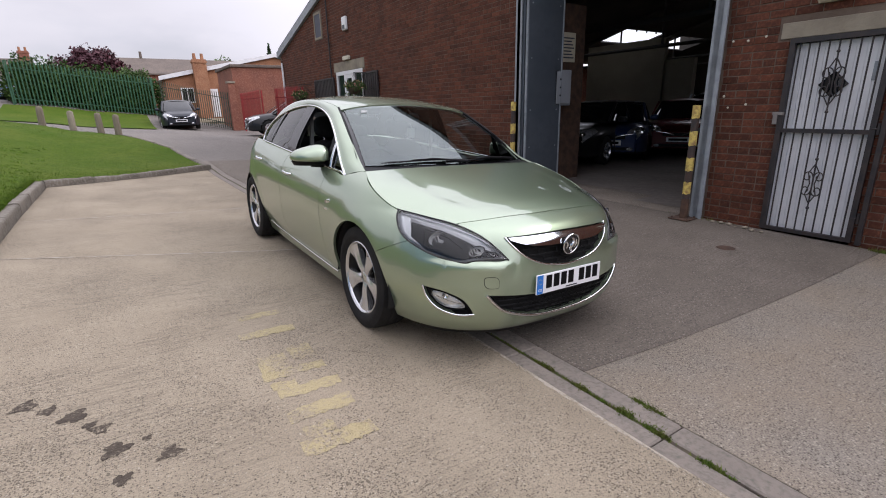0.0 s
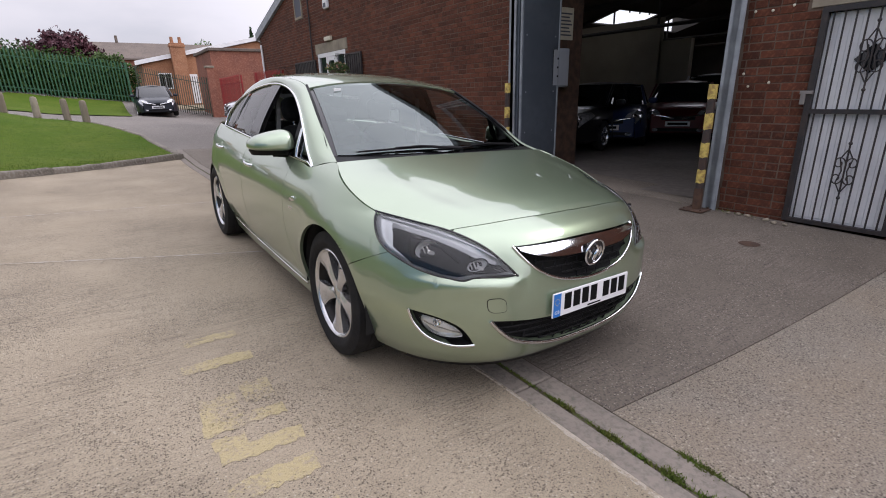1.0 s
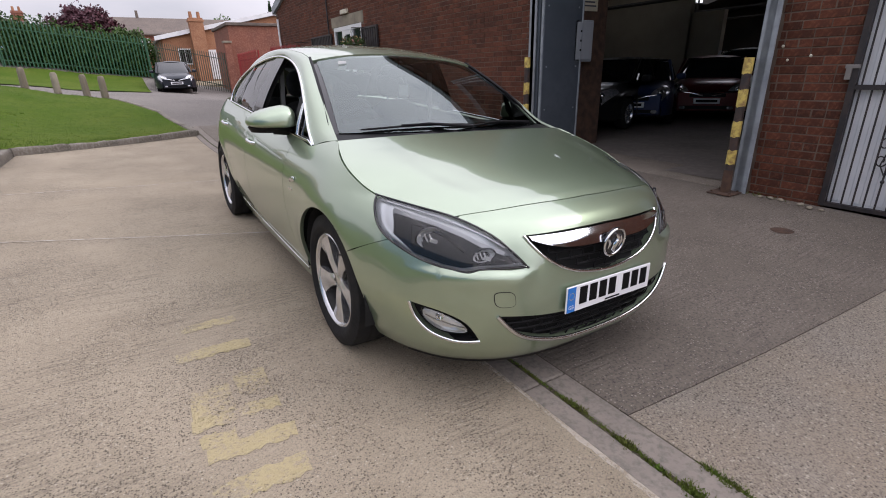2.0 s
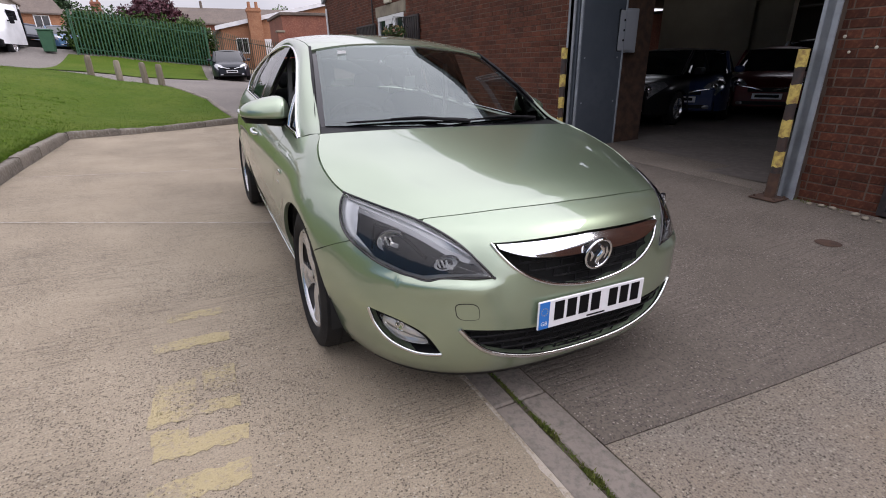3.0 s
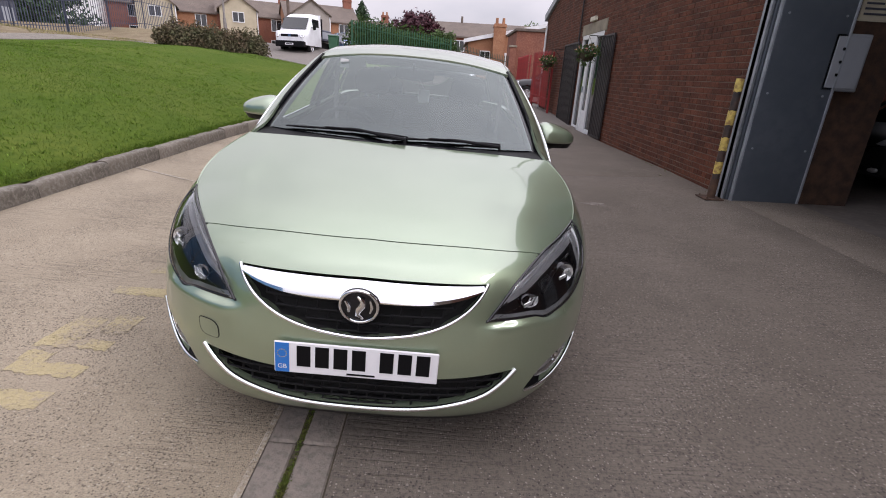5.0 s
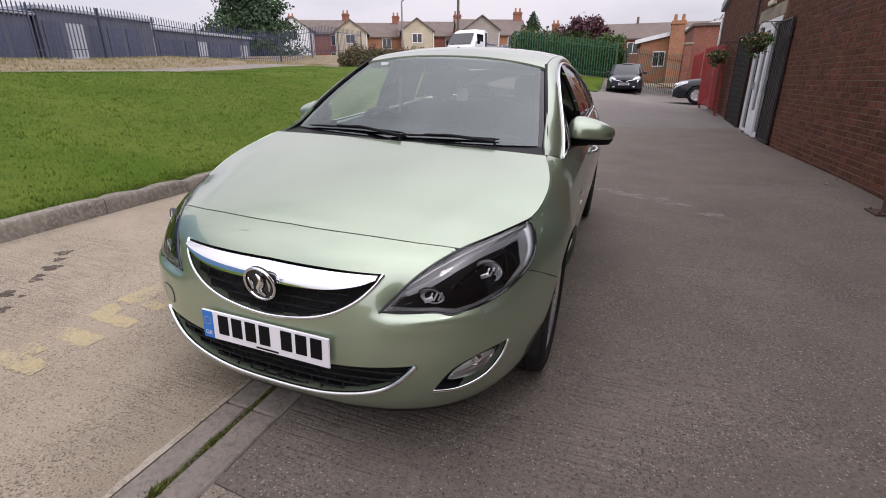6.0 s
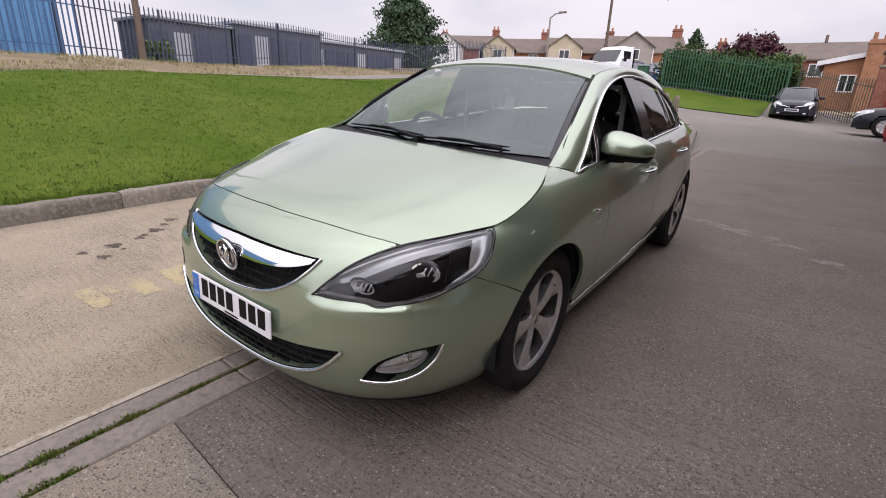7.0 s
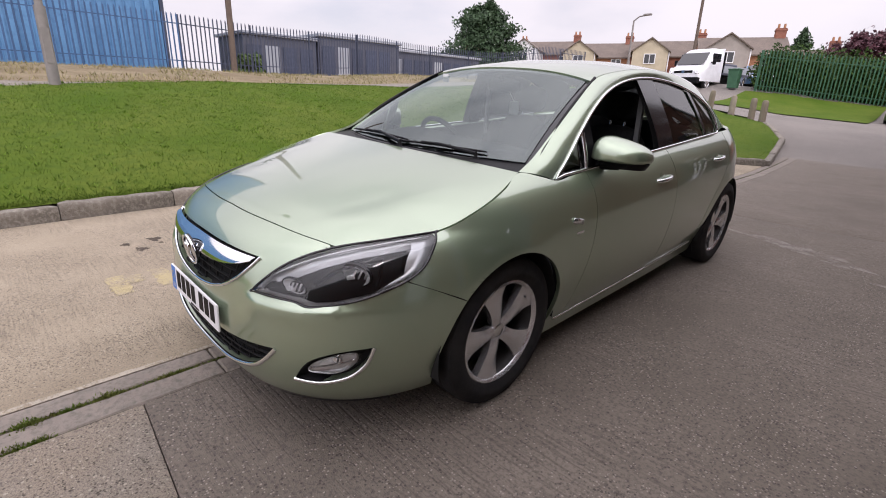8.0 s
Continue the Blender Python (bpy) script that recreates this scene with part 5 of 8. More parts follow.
GRILLE = [(-0.398, 0.708), (-0.2, 0.714), (0, 0.717), (0.2, 0.714), (0.398, 0.708), (0.372, 0.668), (0.325, 0.622), (0.25, 0.578), (0.15, 0.548), (0.0, 0.532),
          (-0.15, 0.548), (-0.25, 0.578), (-0.325, 0.622), (-0.372, 0.668)]
INTAKE = [(0.525, 0.418), (0.48, 0.365), (0.42, 0.318), (0.32, 0.283), (0.18, 0.256), (0.0, 0.248), (-0.18, 0.256), (-0.32, 0.283), (-0.42, 0.318), (-0.48, 0.365),
          (-0.525, 0.418), (-0.35, 0.402), (-0.18, 0.392), (0, 0.389), (0.18, 0.392), (0.35, 0.402)]
LAMP = [(0.408, 0.600), (0.408, 0.600), (0.44, 0.64), (0.505, 0.711), (0.588, 0.7615), (0.68, 0.787), (0.762, 0.806), (0.765, 0.806), (0.785, 0.782), (0.802, 0.742), (0.806, 0.70), (0.788, 0.662), (0.735, 0.62), (0.665, 0.595),
        (0.615, 0.585), (0.565, 0.596), (0.48, 0.600)]
FOG = [(0.775, 0.450), (0.775, 0.450), (0.70, 0.432), (0.625, 0.388), (0.572, 0.306), (0.572, 0.306), (0.645, 0.300), (0.715, 0.328), (0.757, 0.385)]
LAMP_S, FOG_S = smooth_poly(LAMP, 4), smooth_poly(FOG, 4)


def mirrored(poly):
    return [(-x, z) for x, z in poly]


def bumper_top(x):
    return curve(abs(x), [(0, 0.800), (0.3, 0.794), (0.5, 0.778), (0.6, 0.763), (0.7, 0.735), (0.80, 0.702), (0.84, 0.69)])


def seam(y):
    """The joint between bumper and wing, from the lamp down to the wheel arch."""
    return curve(y, [(-0.56, 0.702), (-0.40, 0.632), (-0.26, 0.562), (-0.1, 0.5)])


def bumper_point(s, b):
    """s from -1 to 1 round the nose, b from the lower edge to the shut line: the (x, z) there."""
    z, x = 0.4, 0.5
    for _ in range(6):
        n = roundness(z)
        end = math.acos(min(((YC + 0.50) / (YC - nose(z))) ** (n / 2), 1))
        w = girth(-0.5, z)
        x = w * abs(math.sin(end * abs(s))) ** (2 / n)
        top = bumper_top(x)
        if x > 0.7:
            top = min(top, seam(nose_y(x, z)))
        z = 0.185 + (top - 0.0006 - 0.185) * b
    return (math.copysign(x, s), z)


def lip(ax, z):
    """How far the bumper's ledge under the headlamp stands out."""
    over = z - 0.572 - 0.02 * max(ax - 0.62, 0.0)
    return 0.017 * math.exp(-((over / (0.017 if over > 0 else 0.055)) ** 2)) * smooth01((ax - 0.36) / 0.10) * smooth01((0.80 - ax) / 0.12)


def build_bumper():
    cols, rows = 220, 90
    grid = [[bumper_point(math.copysign(abs(2 * i / cols - 1) ** 1.35, 2 * i / cols - 1), j / rows) for i in range(cols + 1)] for j in range(rows + 1)]

    def surf(x, z):
        y = nose_y(x, z)
        # soft hollows beside the grille and a sharp lip under the headlamps
        ax = abs(x)
        y += 0.012 * math.exp(-((ax - 0.46) / 0.05) ** 2 - ((z - 0.63) / 0.07) ** 2)
        y -= lip(ax, z)
        return Vector((x, y, z))

    sk = Skin(surf, grid)
    for poly in (GRILLE, INTAKE, LAMP_S, mirrored(LAMP_S), FOG_S, mirrored(FOG_S)):
        sk.cut(poly, 0.0075)
    ob = part("front_bumper", sk.rim(0.03), "car_paint", CAR, "pale green front bumper", smooth=50)
    return ob


BUMPER = build_bumper()
for sx in (-1, 1):
    sk = Skin(lambda y, z: Vector((sx * side_x(y, z), y, z)), [[(-0.50 + 0.32 * i / 24, 0.185 + (seam(-0.50 + 0.32 * i / 24) - 0.1858) * j / 30) for i in range(25)] for j in range(31)])
    sk.cut([(ARCH_R * math.cos(2 * math.pi * i / 60), HUB + ARCH_R * math.sin(2 * math.pi * i / 60)) for i in range(60)], 0.014)
    part("bumper_end", sk.bm, "car_paint", BUMPER, smooth=50)


def mesh_panel(name, outline, back, cell_x, cell_z, parent, label):
    """A black honeycomb panel: offset rows of short bars behind an opening."""
    bm = bmesh.new()
    xs, zs = [p[0] for p in outline], [p[1] for p in outline]
    z, row = min(zs) + cell_z * 0.3, 0
    x0 = -0.6

    def p3(x, z, d):
        return Vector((x, nose_y(x, z) + back + d, z))

    def bar(x1, z1, x2, z2, r):
        pts = [(x1 + (x2 - x1) * k / 3, z1 + (z2 - z1) * k / 3) for k in range(4)]
        pipe(bm, [p3(a, b, 0) for a, b in pts], r, 6)

    while z < max(zs):
        x = x0 + (cell_x / 2 if row % 2 else 0)
        while x < 0.6:
            if in_poly(x, z, outline):
                if in_poly(x + cell_x, z, outline):
                    bar(x, z, x + cell_x, z, 0.0042)
                if in_poly(x + cell_x * 0.1, z + cell_z, outline):
                    bar(x, z, x + cell_x * 0.08, z + cell_z, 0.0036)
            x += cell_x
        z += cell_z
        row += 1
    part(name, bm, "car_black", parent, label, smooth=60)
    # the dark duct behind the bars
    bm = bmesh.new()
    ring = [bm.verts.new((x, nose_y(x, z) + back + 0.05, z)) for x, z in outline]
    front = [bm.verts.new((x * 1.01, nose_y(x, z) + 0.012, z)) for x, z in outline]
    bm.faces.new(ring)
    for i in range(len(ring)):
        bm.faces.new((ring[i], ring[i - 1], front[i - 1], front[i]))
    part("duct", bm, "car_liner", parent)


def strip(outline, width, lift, closed=False, thick=0.006):
    """A flat trim strip that follows an outline on the nose; width to the inside."""
    bm = bmesh.new()
    pts = [Vector((x, nose_y(x, z) - lift, z)) for x, z in outline]
    pipe(bm, pts, width, 8, closed)
    return bm


def build_grilles():
    g = smooth_poly(GRILLE[4:14] + GRILLE[:1], 6, closed=False)
    full = smooth_poly(GRILLE, 3)
    mesh_panel("upper_grille", full, 0.018, 0.066, 0.031, BUMPER, "black plastic honeycomb grille")
    part("grille_trim", strip(g, 0.0065, 0.002), "chrome", BUMPER, "bright chrome grille surround", smooth=60)

    # chrome bar across the top of the grille, swelling towards the middle
    def bar(u, v):
        x = (u - 0.5) * 2 * 0.384
        t = abs(x) / 0.384
        top = 0.712 - 0.006 * t
        low = top - 0.056 + 0.046 * t**3.5
        if v < 0.25:
            return Vector((x, nose_y(x, low) - 0.002 - 0.018 * v / 0.25, low + 0.002 * v))
        q = (v - 0.25) / 0.75
        z = low + (top - low) * q
        return Vector((x, nose_y(x, z) - 0.020 + 0.012 * q - 0.006 * math.sin(math.pi * q), z))
    sk = sheet(bar, 40, 12)
    part("grille_bar", sk, "chrome", BUMPER, "polished chrome bar across the grille", smooth=60)
    # round emblem: plain raised shapes
    e = part("emblem", bmesh.new(), "gloss_black", BUMPER, "round chrome and black emblem")
    bm = bmesh.new()
    lathe(bm, [(-0.014, 0.0), (-0.014, 0.053), (-0.016, 0.060), (-0.006, 0.062)], 40, "y")
    bmesh.ops.transform(bm, matrix=pose(0, nose_y(0, 0.647) - 0.010, 0.647, 8), verts=bm.verts)
    bm.to_mesh(e.data)
    bm.free()
    e.data.shade_smooth()
    e.data.set_sharp_from_angle(angle=radians(35))
    bm = bmesh.new()
    lathe(bm, [(0, 0.0), (0, 0.05)], 32, "y")
    bmesh.ops.transform(bm, matrix=pose(0, nose_y(0, 0.647) - 0.0255, 0.647, 8), verts=bm.verts)
    part("emblem_disc", bm, "gloss_black", e)
    bm = bmesh.new()
    pipe(bm, [(0.058 * math.cos(2 * math.pi * k / 40), -0.017, 0.058 * math.sin(2 * math.pi * k / 40)) for k in range(40)], 0.0052, 8, True)
    bmesh.ops.transform(bm, matrix=pose(0, nose_y(0, 0.647) - 0.010, 0.647, 8), verts=bm.verts)
    part("emblem_ring", bm, "chrome", e, smooth=60)
    bm = bmesh.new()
    pipe(bm, [(0.012, 0, -0.047), (-0.004, -0.002, -0.030), (0.000, -0.003, -0.010), (0.012, -0.003, 0.006), (0.012, -0.003, 0.022), (-0.004, -0.002, 0.036)], [0.004, 0.009, 0.012, 0.012, 0.009, 0.004], 8)
    pipe(bm, [(-0.042, 0, 0.016), (-0.030, -0.002, -0.002), (-0.032, 0, -0.024)], [0.004, 0.007, 0.004], 8)
    pipe(bm, [(0.034, 0, -0.024), (0.040, -0.001, 0.0), (0.034, 0, 0.022)], [0.003, 0.006, 0.003], 8)
    bmesh.ops.transform(bm, matrix=pose(0, nose_y(0, 0.647) - 0.0268, 0.647, 8), verts=bm.verts)
    part("emblem_shape", bm, "chrome", e, smooth=60)
    mesh_panel("lower_grille", smooth_poly(INTAKE, 3), 0.02, 0.060, 0.029, BUMPER, "black plastic honeycomb lower grille")
    part("lower_trim", strip(smooth_poly(INTAKE[:11], 6, closed=False), 0.0092, 0.001), "satin_chrome", BUMPER, "bright strip under the lower grille", smooth=60)
    # round towing-eye cover
    def spread(q):
        return math.copysign(abs(q) ** 0.6, q)

    def cap(u, v):
        a = 2 * math.pi * u
        x, z = -0.50 + 0.036 * spread(math.cos(a)) * v - 0.008 * math.sin(a) * v, 0.484 + 0.030 * spread(math.sin(a)) * v
        return Vector((x, nose_y(x, z) - lip(abs(x), z) - 0.0022, z))
    cover_ = part("towing_cover", sheet(cap, 32, 3), "car_paint", BUMPER, smooth=60)
    bm = bmesh.new()
    pipe(bm, [cap(k / 40, 1.03) + Vector((0, 0.0016, 0)) for k in range(40)], 0.0016, 5, True)
    part("cover_gap", bm, "car_liner", cover_)
    # splitter along the lower edge
    bm = bmesh.new()
    rows = []
    for z, o in ((0.188, 0.002), (0.165, 0.02), (0.15, 0.06)):
        row = []
        for i in range(61):
            s = 2 * i / 60 - 1
            x, _ = bumper_point(math.copysign(abs(s) ** 1.3, s), 0)
            row.append(bm.verts.new((x * 0.985, nose_y(x, 0.19) + o, z)))
        rows.append(row)
    for a, b in zip(rows, rows[1:]):
        for i in range(60):
            bm.faces.new((a[i], a[i + 1], b[i + 1], b[i]))
    part("splitter", bm, "car_black", BUMPER, "black plastic lip under the bumper", smooth=60)


build_grilles()


def lettering(text, size, material, parent, m, name="lettering"):
    """Words in the built-in font as one flat mesh."""
    cu = bpy.data.curves.new(name, "FONT")
    cu.body, cu.size, cu.align_x, cu.align_y, cu.resolution_u = text, size, "CENTER", "CENTER", 2
    ob = bpy.data.objects.new(name, cu)
    scene.collection.objects.link(ob)
    me = bpy.data.meshes.new_from_object(ob)
    bpy.data.objects.remove(ob)
    me.materials.clear()
    me.materials.append(M[material])
    out = new(name, me)
    out.parent, out.matrix_basis = parent, m
    return out


def number_plate(parent, y, z, tilt, facing=1):
    p = part("number_plate", boxes((-0.26, 0.26, -0.004, 0.004, -0.0555, 0.0555), bevel=0.003), "plate_white", parent, "white number plate with a blue band")
    p.matrix_basis = pose(0, y, z, tilt, 0, 0 if facing > 0 else 180)
    b = part("blue_band", boxes((-0.256, -0.212, -0.0056, -0.0042, -0.052, 0.052)), "plate_blue", p)
    for k in range(7):
        x = -0.188 + k * 0.058 + (0.03 if k > 3 else 0)
        part("character_bar", boxes((x, x + 0.043, -0.0058, -0.0042, -0.028, 0.045)), "plate_black", p)
    part("dealer_bar", boxes((-0.03, 0.06, -0.0058, -0.0042, -0.047, -0.041)), "plate_black", p)
    bm = bmesh.new()
    for k in range(12):
        a = 2 * math.pi * k / 12
        box(bm, -0.234 + 0.014 * math.cos(a) - 0.0015, -0.234 + 0.014 * math.cos(a) + 0.0015, -0.0062, -0.0058, 0.015 + 0.014 * math.sin(a) - 0.0015, 0.015 + 0.014 * math.sin(a) + 0.0015)
    part("ring_of_dots", bm, "yellow", p)
    lettering("GB", 0.023, "plate_white", p, pose(-0.234, -0.0061, -0.032, 90))
    return p


number_plate(BUMPER, nose(0.45) - 0.012, 0.450, -2)


def lamp_units():
    for sx in (-1, 1):
        lamp = part("headlamp", bmesh.new(), "lamp_silver", CAR, "clear headlamp with silver and black inside")
        poly = LAMP_S

        def cover(x, z, off):
            y = nose_y(x, z)
            # the lens leans back to the bonnet above the bumper's shut line
            return Vector((sx * x, y + off, z))

        def fill(off, shrink, n=14):
            bm = bmesh.new()
            c = Vector((0.66, 0.69))
            rings = []
            for k in range(n + 1):
                t = 1 - k / n
                rings.append([bm.verts.new(cover(*(c + (Vector(p) - c) * t * shrink), off * (1 if k else 0.2))) for p in poly] if k < n else [bm.verts.new(cover(c.x, c.y, off))])
            for a, b in zip(rings, rings[1:]):
                m = len(a)
                for i in range(m):
                    j = (i + 1) % m
                    bm.faces.new((a[i], a[j], b[j], b[i]) if len(b) > 1 else (a[i], a[j], b[0]))
            return bm
        part("lens", fill(-0.004, 0.995), "lamp_glass", lamp, "clear plastic lens", smooth=180)
        # pale housing behind the lens, set back evenly from it
        bm = bmesh.new()
        c = Vector((0.64, 0.685))
        rings = []
        for t, d in ((1.0, 0.003), (0.965, 0.030), (0.8, 0.042), (0.55, 0.046), (0.25, 0.046)):
            rings.append([bm.verts.new(cover(*(c + (Vector(p) - c) * t), d)) for p in poly])
        for a, b in zip(rings, rings[1:]):
            for i in range(len(a)):
                bm.faces.new((a[i], a[i - 1], b[i - 1], b[i]))
        bm.faces.new(rings[-1])
        bm.to_mesh(lamp.data)
        bm.free()
        lamp.data.shade_smooth()
        # black rim between lens and body
        bm = bmesh.new()
        pipe(bm, [cover(x, z, 0.0015) for x, z in poly], 0.0048, 6, True)
        part("seal", bm, "gloss_black", lamp, smooth=60)

        def shelf(outline, d, back, n=10):
            """A flat-topped block inside the lamp, split so that it follows the lens."""
            bm = bmesh.new()
            c = Vector((sum(p[0] for p in outline) / len(outline), sum(p[1] for p in outline) / len(outline)))
            pts = []
            for q0, q1 in zip(outline, outline[1:] + outline[:1]):
                pts += [tuple(Vector(q0).lerp(Vector(q1), k / 5)) for k in range(5)]
            rings = [[bm.verts.new(cover(x, z, back)) for x, z in pts]]
            for t in (1.0, 0.75, 0.5, 0.25):
                rings.append([bm.verts.new(cover(*(c + (Vector(p) - c) * t), d)) for p in pts])
            for a, b in zip(rings, rings[1:]):
                for i in range(len(a)):
                    bm.faces.new((a[i], a[i - 1], b[i - 1], b[i]))
            bm.faces.new(rings[-1])
            return bm
        # black lower bezel with two pockets, the bright brow above it and the pale indicator strip behind
        part("bezel", shelf([(0.455, 0.606), (0.470, 0.636), (0.535, 0.662), (0.595, 0.700), (0.655, 0.730), (0.745, 0.757), (0.770, 0.685), (0.738, 0.632), (0.665, 0.603), (0.615, 0.594), (0.56, 0.604)], 0.024, 0.046), "lamp_black", lamp, "black lower bezel", smooth=30)
        part("bezel", shelf([(0.425, 0.606), (0.452, 0.634), (0.488, 0.628), (0.478, 0.608)], 0.026, 0.044), "lamp_black", lamp, smooth=30)
        for (bx, bz, r, squash) in ((0.548, 0.642, 0.036, 0.66), (0.690, 0.692, 0.042, 0.85)):
            bm = bmesh.new()
            lathe(bm, [(0.020, 0.004), (0.018, r * 0.35), (0.012, r * 0.65), (0.004, r * 0.88), (-0.002, r)], 22, "y")
            bmesh.ops.scale(bm, vec=(1.15, 1, squash), verts=bm.verts)
            bmesh.ops.transform(bm, matrix=Matrix.Translation(cover(bx, bz, 0.011)) @ pose(0, 0, 0, 0, sx * 18, sx * 32), verts=bm.verts)
            bowl = part("reflector_bowl", bm, "bowl_silver", lamp, "silver reflector bowl")
            bm = bmesh.new()
            box(bm, -0.015, 0.015, -0.004, 0.002, -0.008, 0.008, 0.002, Matrix.Translation(cover(bx - 0.008, bz - 0.008, 0.008)) @ pose(0, 0, 0, 0, sx * -18, sx * 30))
            part("bulb_shield", bm, "bowl_silver", bowl)
            bm = bmesh.new()
            lathe(bm, [(-0.002, r * 1.0), (-0.006, r * 1.05), (-0.002, r * 1.12), (0.01, r * 1.12)], 28, "y")
            bmesh.ops.scale(bm, vec=(1.15, 1, squash), verts=bm.verts)
            bmesh.ops.transform(bm, matrix=Matrix.Translation(cover(bx, bz, 0.011)) @ pose(0, 0, 0, 0, sx * 18, sx * 32), verts=bm.verts)
            part("bowl_edge", bm, "gloss_black", bowl, smooth=60)
            # three bright plates shaped to stand in for glints in the bowl
            for k in (-1, 0, 1):
                bm = bmesh.new()
                box(bm, -0.0028, 0.0028, -0.003, 0.003, -r * 0.42, r * 0.42, 0.001, Matrix.Translation(cover(bx + 0.013 * k + 0.010, bz, 0.006)) @ pose(0, 0, 0, 0, sx * 24, sx * 32))
                part("reflector_fin", bm, "bowl_silver", bowl)
        part("grey_band", shelf([(0.462, 0.648), (0.535, 0.682), (0.60, 0.722), (0.66, 0.748), (0.735, 0.770), (0.748, 0.752), (0.66, 0.726), (0.60, 0.696), (0.54, 0.660), (0.475, 0.636)], 0.030, 0.046), "lamp_inner", lamp, "grey band over the black bezel", smooth=30)
        bm = bmesh.new()
        pipe(bm, [cover(x, z, 0.018) for x, z in [(0.600, 0.652), (0.640, 0.700), (0.680, 0.722), (0.718, 0.733), (0.735, 0.69), (0.742, 0.655)]], 0.0065, 6)
        part("inner_bezel", bm, "lamp_black", lamp, smooth=60)
        bm = bmesh.new()
        pipe(bm, [cover(x, z, 0.014) for x, z in smooth_poly([(0.47, 0.668), (0.535, 0.712), (0.62, 0.752), (0.70, 0.778), (0.76, 0.792)], 4, False)], [0.004] * 17, 6)
        part("brow", bm, "lamp_silver", lamp, "silver brow inside the lamp", smooth=60)
        # fog lamp in its recess
        fog = part("fog_lamp", bmesh.new(), "car_black", BUMPER, "wide clear fog lamp in a black recess")
        bm = bmesh.new()
        fp = FOG_S
        a = [bm.verts.new(cover(x, z, 0.003)) for x, z in fp]
        c = Vector((0.675, 0.375))
        b = [bm.verts.new(cover(*(c + (Vector(p) - c) * 0.82), 0.045)) for p in fp]
        for i in range(len(a)):
            bm.faces.new((a[i], a[i - 1], b[i - 1], b[i]))
        bm.faces.new(b)
        bm.to_mesh(fog.data)
        bm.free()
        lens = [(0.735, 0.428), (0.69, 0.418), (0.635, 0.384), (0.612, 0.345), (0.66, 0.338), (0.70, 0.35), (0.732, 0.388)]
        c = Vector((0.68, 0.382))
        for nm, mt, d, back, sc in (("fog_reflector", "bowl_silver", 0.030, 0.012, 1.0), ("fog_lens", "lamp_glass", 0.006, 0.020, 1.04)):
            bm = bmesh.new()
            pts = smooth_poly(lens, 3)
            rings = [[bm.verts.new(cover(*(c + (Vector(p) - c) * t * sc), dd)) for p in pts] for t, dd in ((1.0, back), (0.94, 0.5 * (back + d)), (0.7, d), (0.3, d))]
            for p, q in zip(rings, rings[1:]):
                for i in range(len(p)):
                    bm.faces.new((p[i], p[i - 1], q[i - 1], q[i]))
            bm.faces.new(rings[-1])
            part(nm, bm, mt, fog, "silver reflector" if nm == "fog_reflector" else "", smooth=50 if nm == "fog_lens" else 0)
        bm = bmesh.new()
        pipe(bm, [cover(x, z, 0.012) for x, z in ((0.622, 0.362), (0.66, 0.372), (0.70, 0.386), (0.73, 0.402))], 0.003, 6)
        part("fog_divider", bm, "chrome", fog, smooth=60)
        bm = bmesh.new()
        lathe(bm, [(0.0, 0.0), (-0.004, 0.014), (0.004, 0.02)], 14, "y")
        bmesh.ops.transform(bm, matrix=Matrix.Translation(cover(0.69, 0.405, 0.016)) @ pose(0, 0, 0, 0, 0, sx * 32), verts=bm.verts)
        part("fog_bulb_cap", bm, "chrome", fog, smooth=60)
        tr = [FOG[0], FOG[8], FOG[7], FOG[6], FOG[5]]
        part("fog_trim", strip([(sx * x, z) for x, z in smooth_poly(tr, 6, False)], 0.0075, 0.001), "satin_chrome", BUMPER, "bright strip round the fog lamp", smooth=60)


lamp_units()


# bonnet
def bonnet_edge(v):
    p = path3(v, [(0.597, -0.578, 0.766), (0.69, -0.455, 0.79), (0.765, -0.318, 0.808), (0.782, -0.15, 0.862), (0.774, 0.03, 0.92), (0.735, 0.165, 0.962)])
    p.x += (side_x(p.y, p.z) - 0.0035 - p.x) * smooth01((p.y + 0.40) / 0.1) * smooth01((0.15 - p.y) / 0.08)
    return p


def bonnet_mid(v):
    y = -0.735 + (0.085 + 0.735) * v
    return y, curve(y, [(-0.735, 0.802), (-0.70, 0.820), (-0.6, 0.854), (-0.4, 0.898), (-0.15, 0.944), (0.085, 0.982)])


def bonnet(u, v):
    """u from side to side, v from the shut line to the windscreen."""
    s = 2 * u - 1
    a = abs(s)
    e = bonnet_edge(v)
    y0, z0 = bonnet_mid(v)
    y = y0 + (e.y - y0) * a**2.0
    x = e.x * a
    z = z0 - (z0 - e.z) * a**2.3
    z += 0.006 * smooth01((a - 0.62) / 0.12) * smooth01((1 - a) / 0.25) * math.sin(math.pi * min(v * 1.2, 1))
    # the front edge lies along the bumper's shut line
    fx = 0.597 * a
    fz = bumper_top(fx) + 0.0008
    k = (1 - min(v * 3, 1)) ** 2
    if v * 3 < 1:
        y0f, z0f = bonnet_mid(0)
        e0 = bonnet_edge(0)
        y += k * (nose_y(fx, fz) + 0.0005 - (y0f + (e0.y - y0f) * a**2.0))
        z += k * (fz - (z0f - (z0f - e0.z) * a**2.3))
    return Vector((math.copysign(x, s), y, z))


def inset(fn, du, dv):
    return lambda u, v: fn(du + (1 - 2 * du) * u, dv + (1 - 2 * dv) * v)


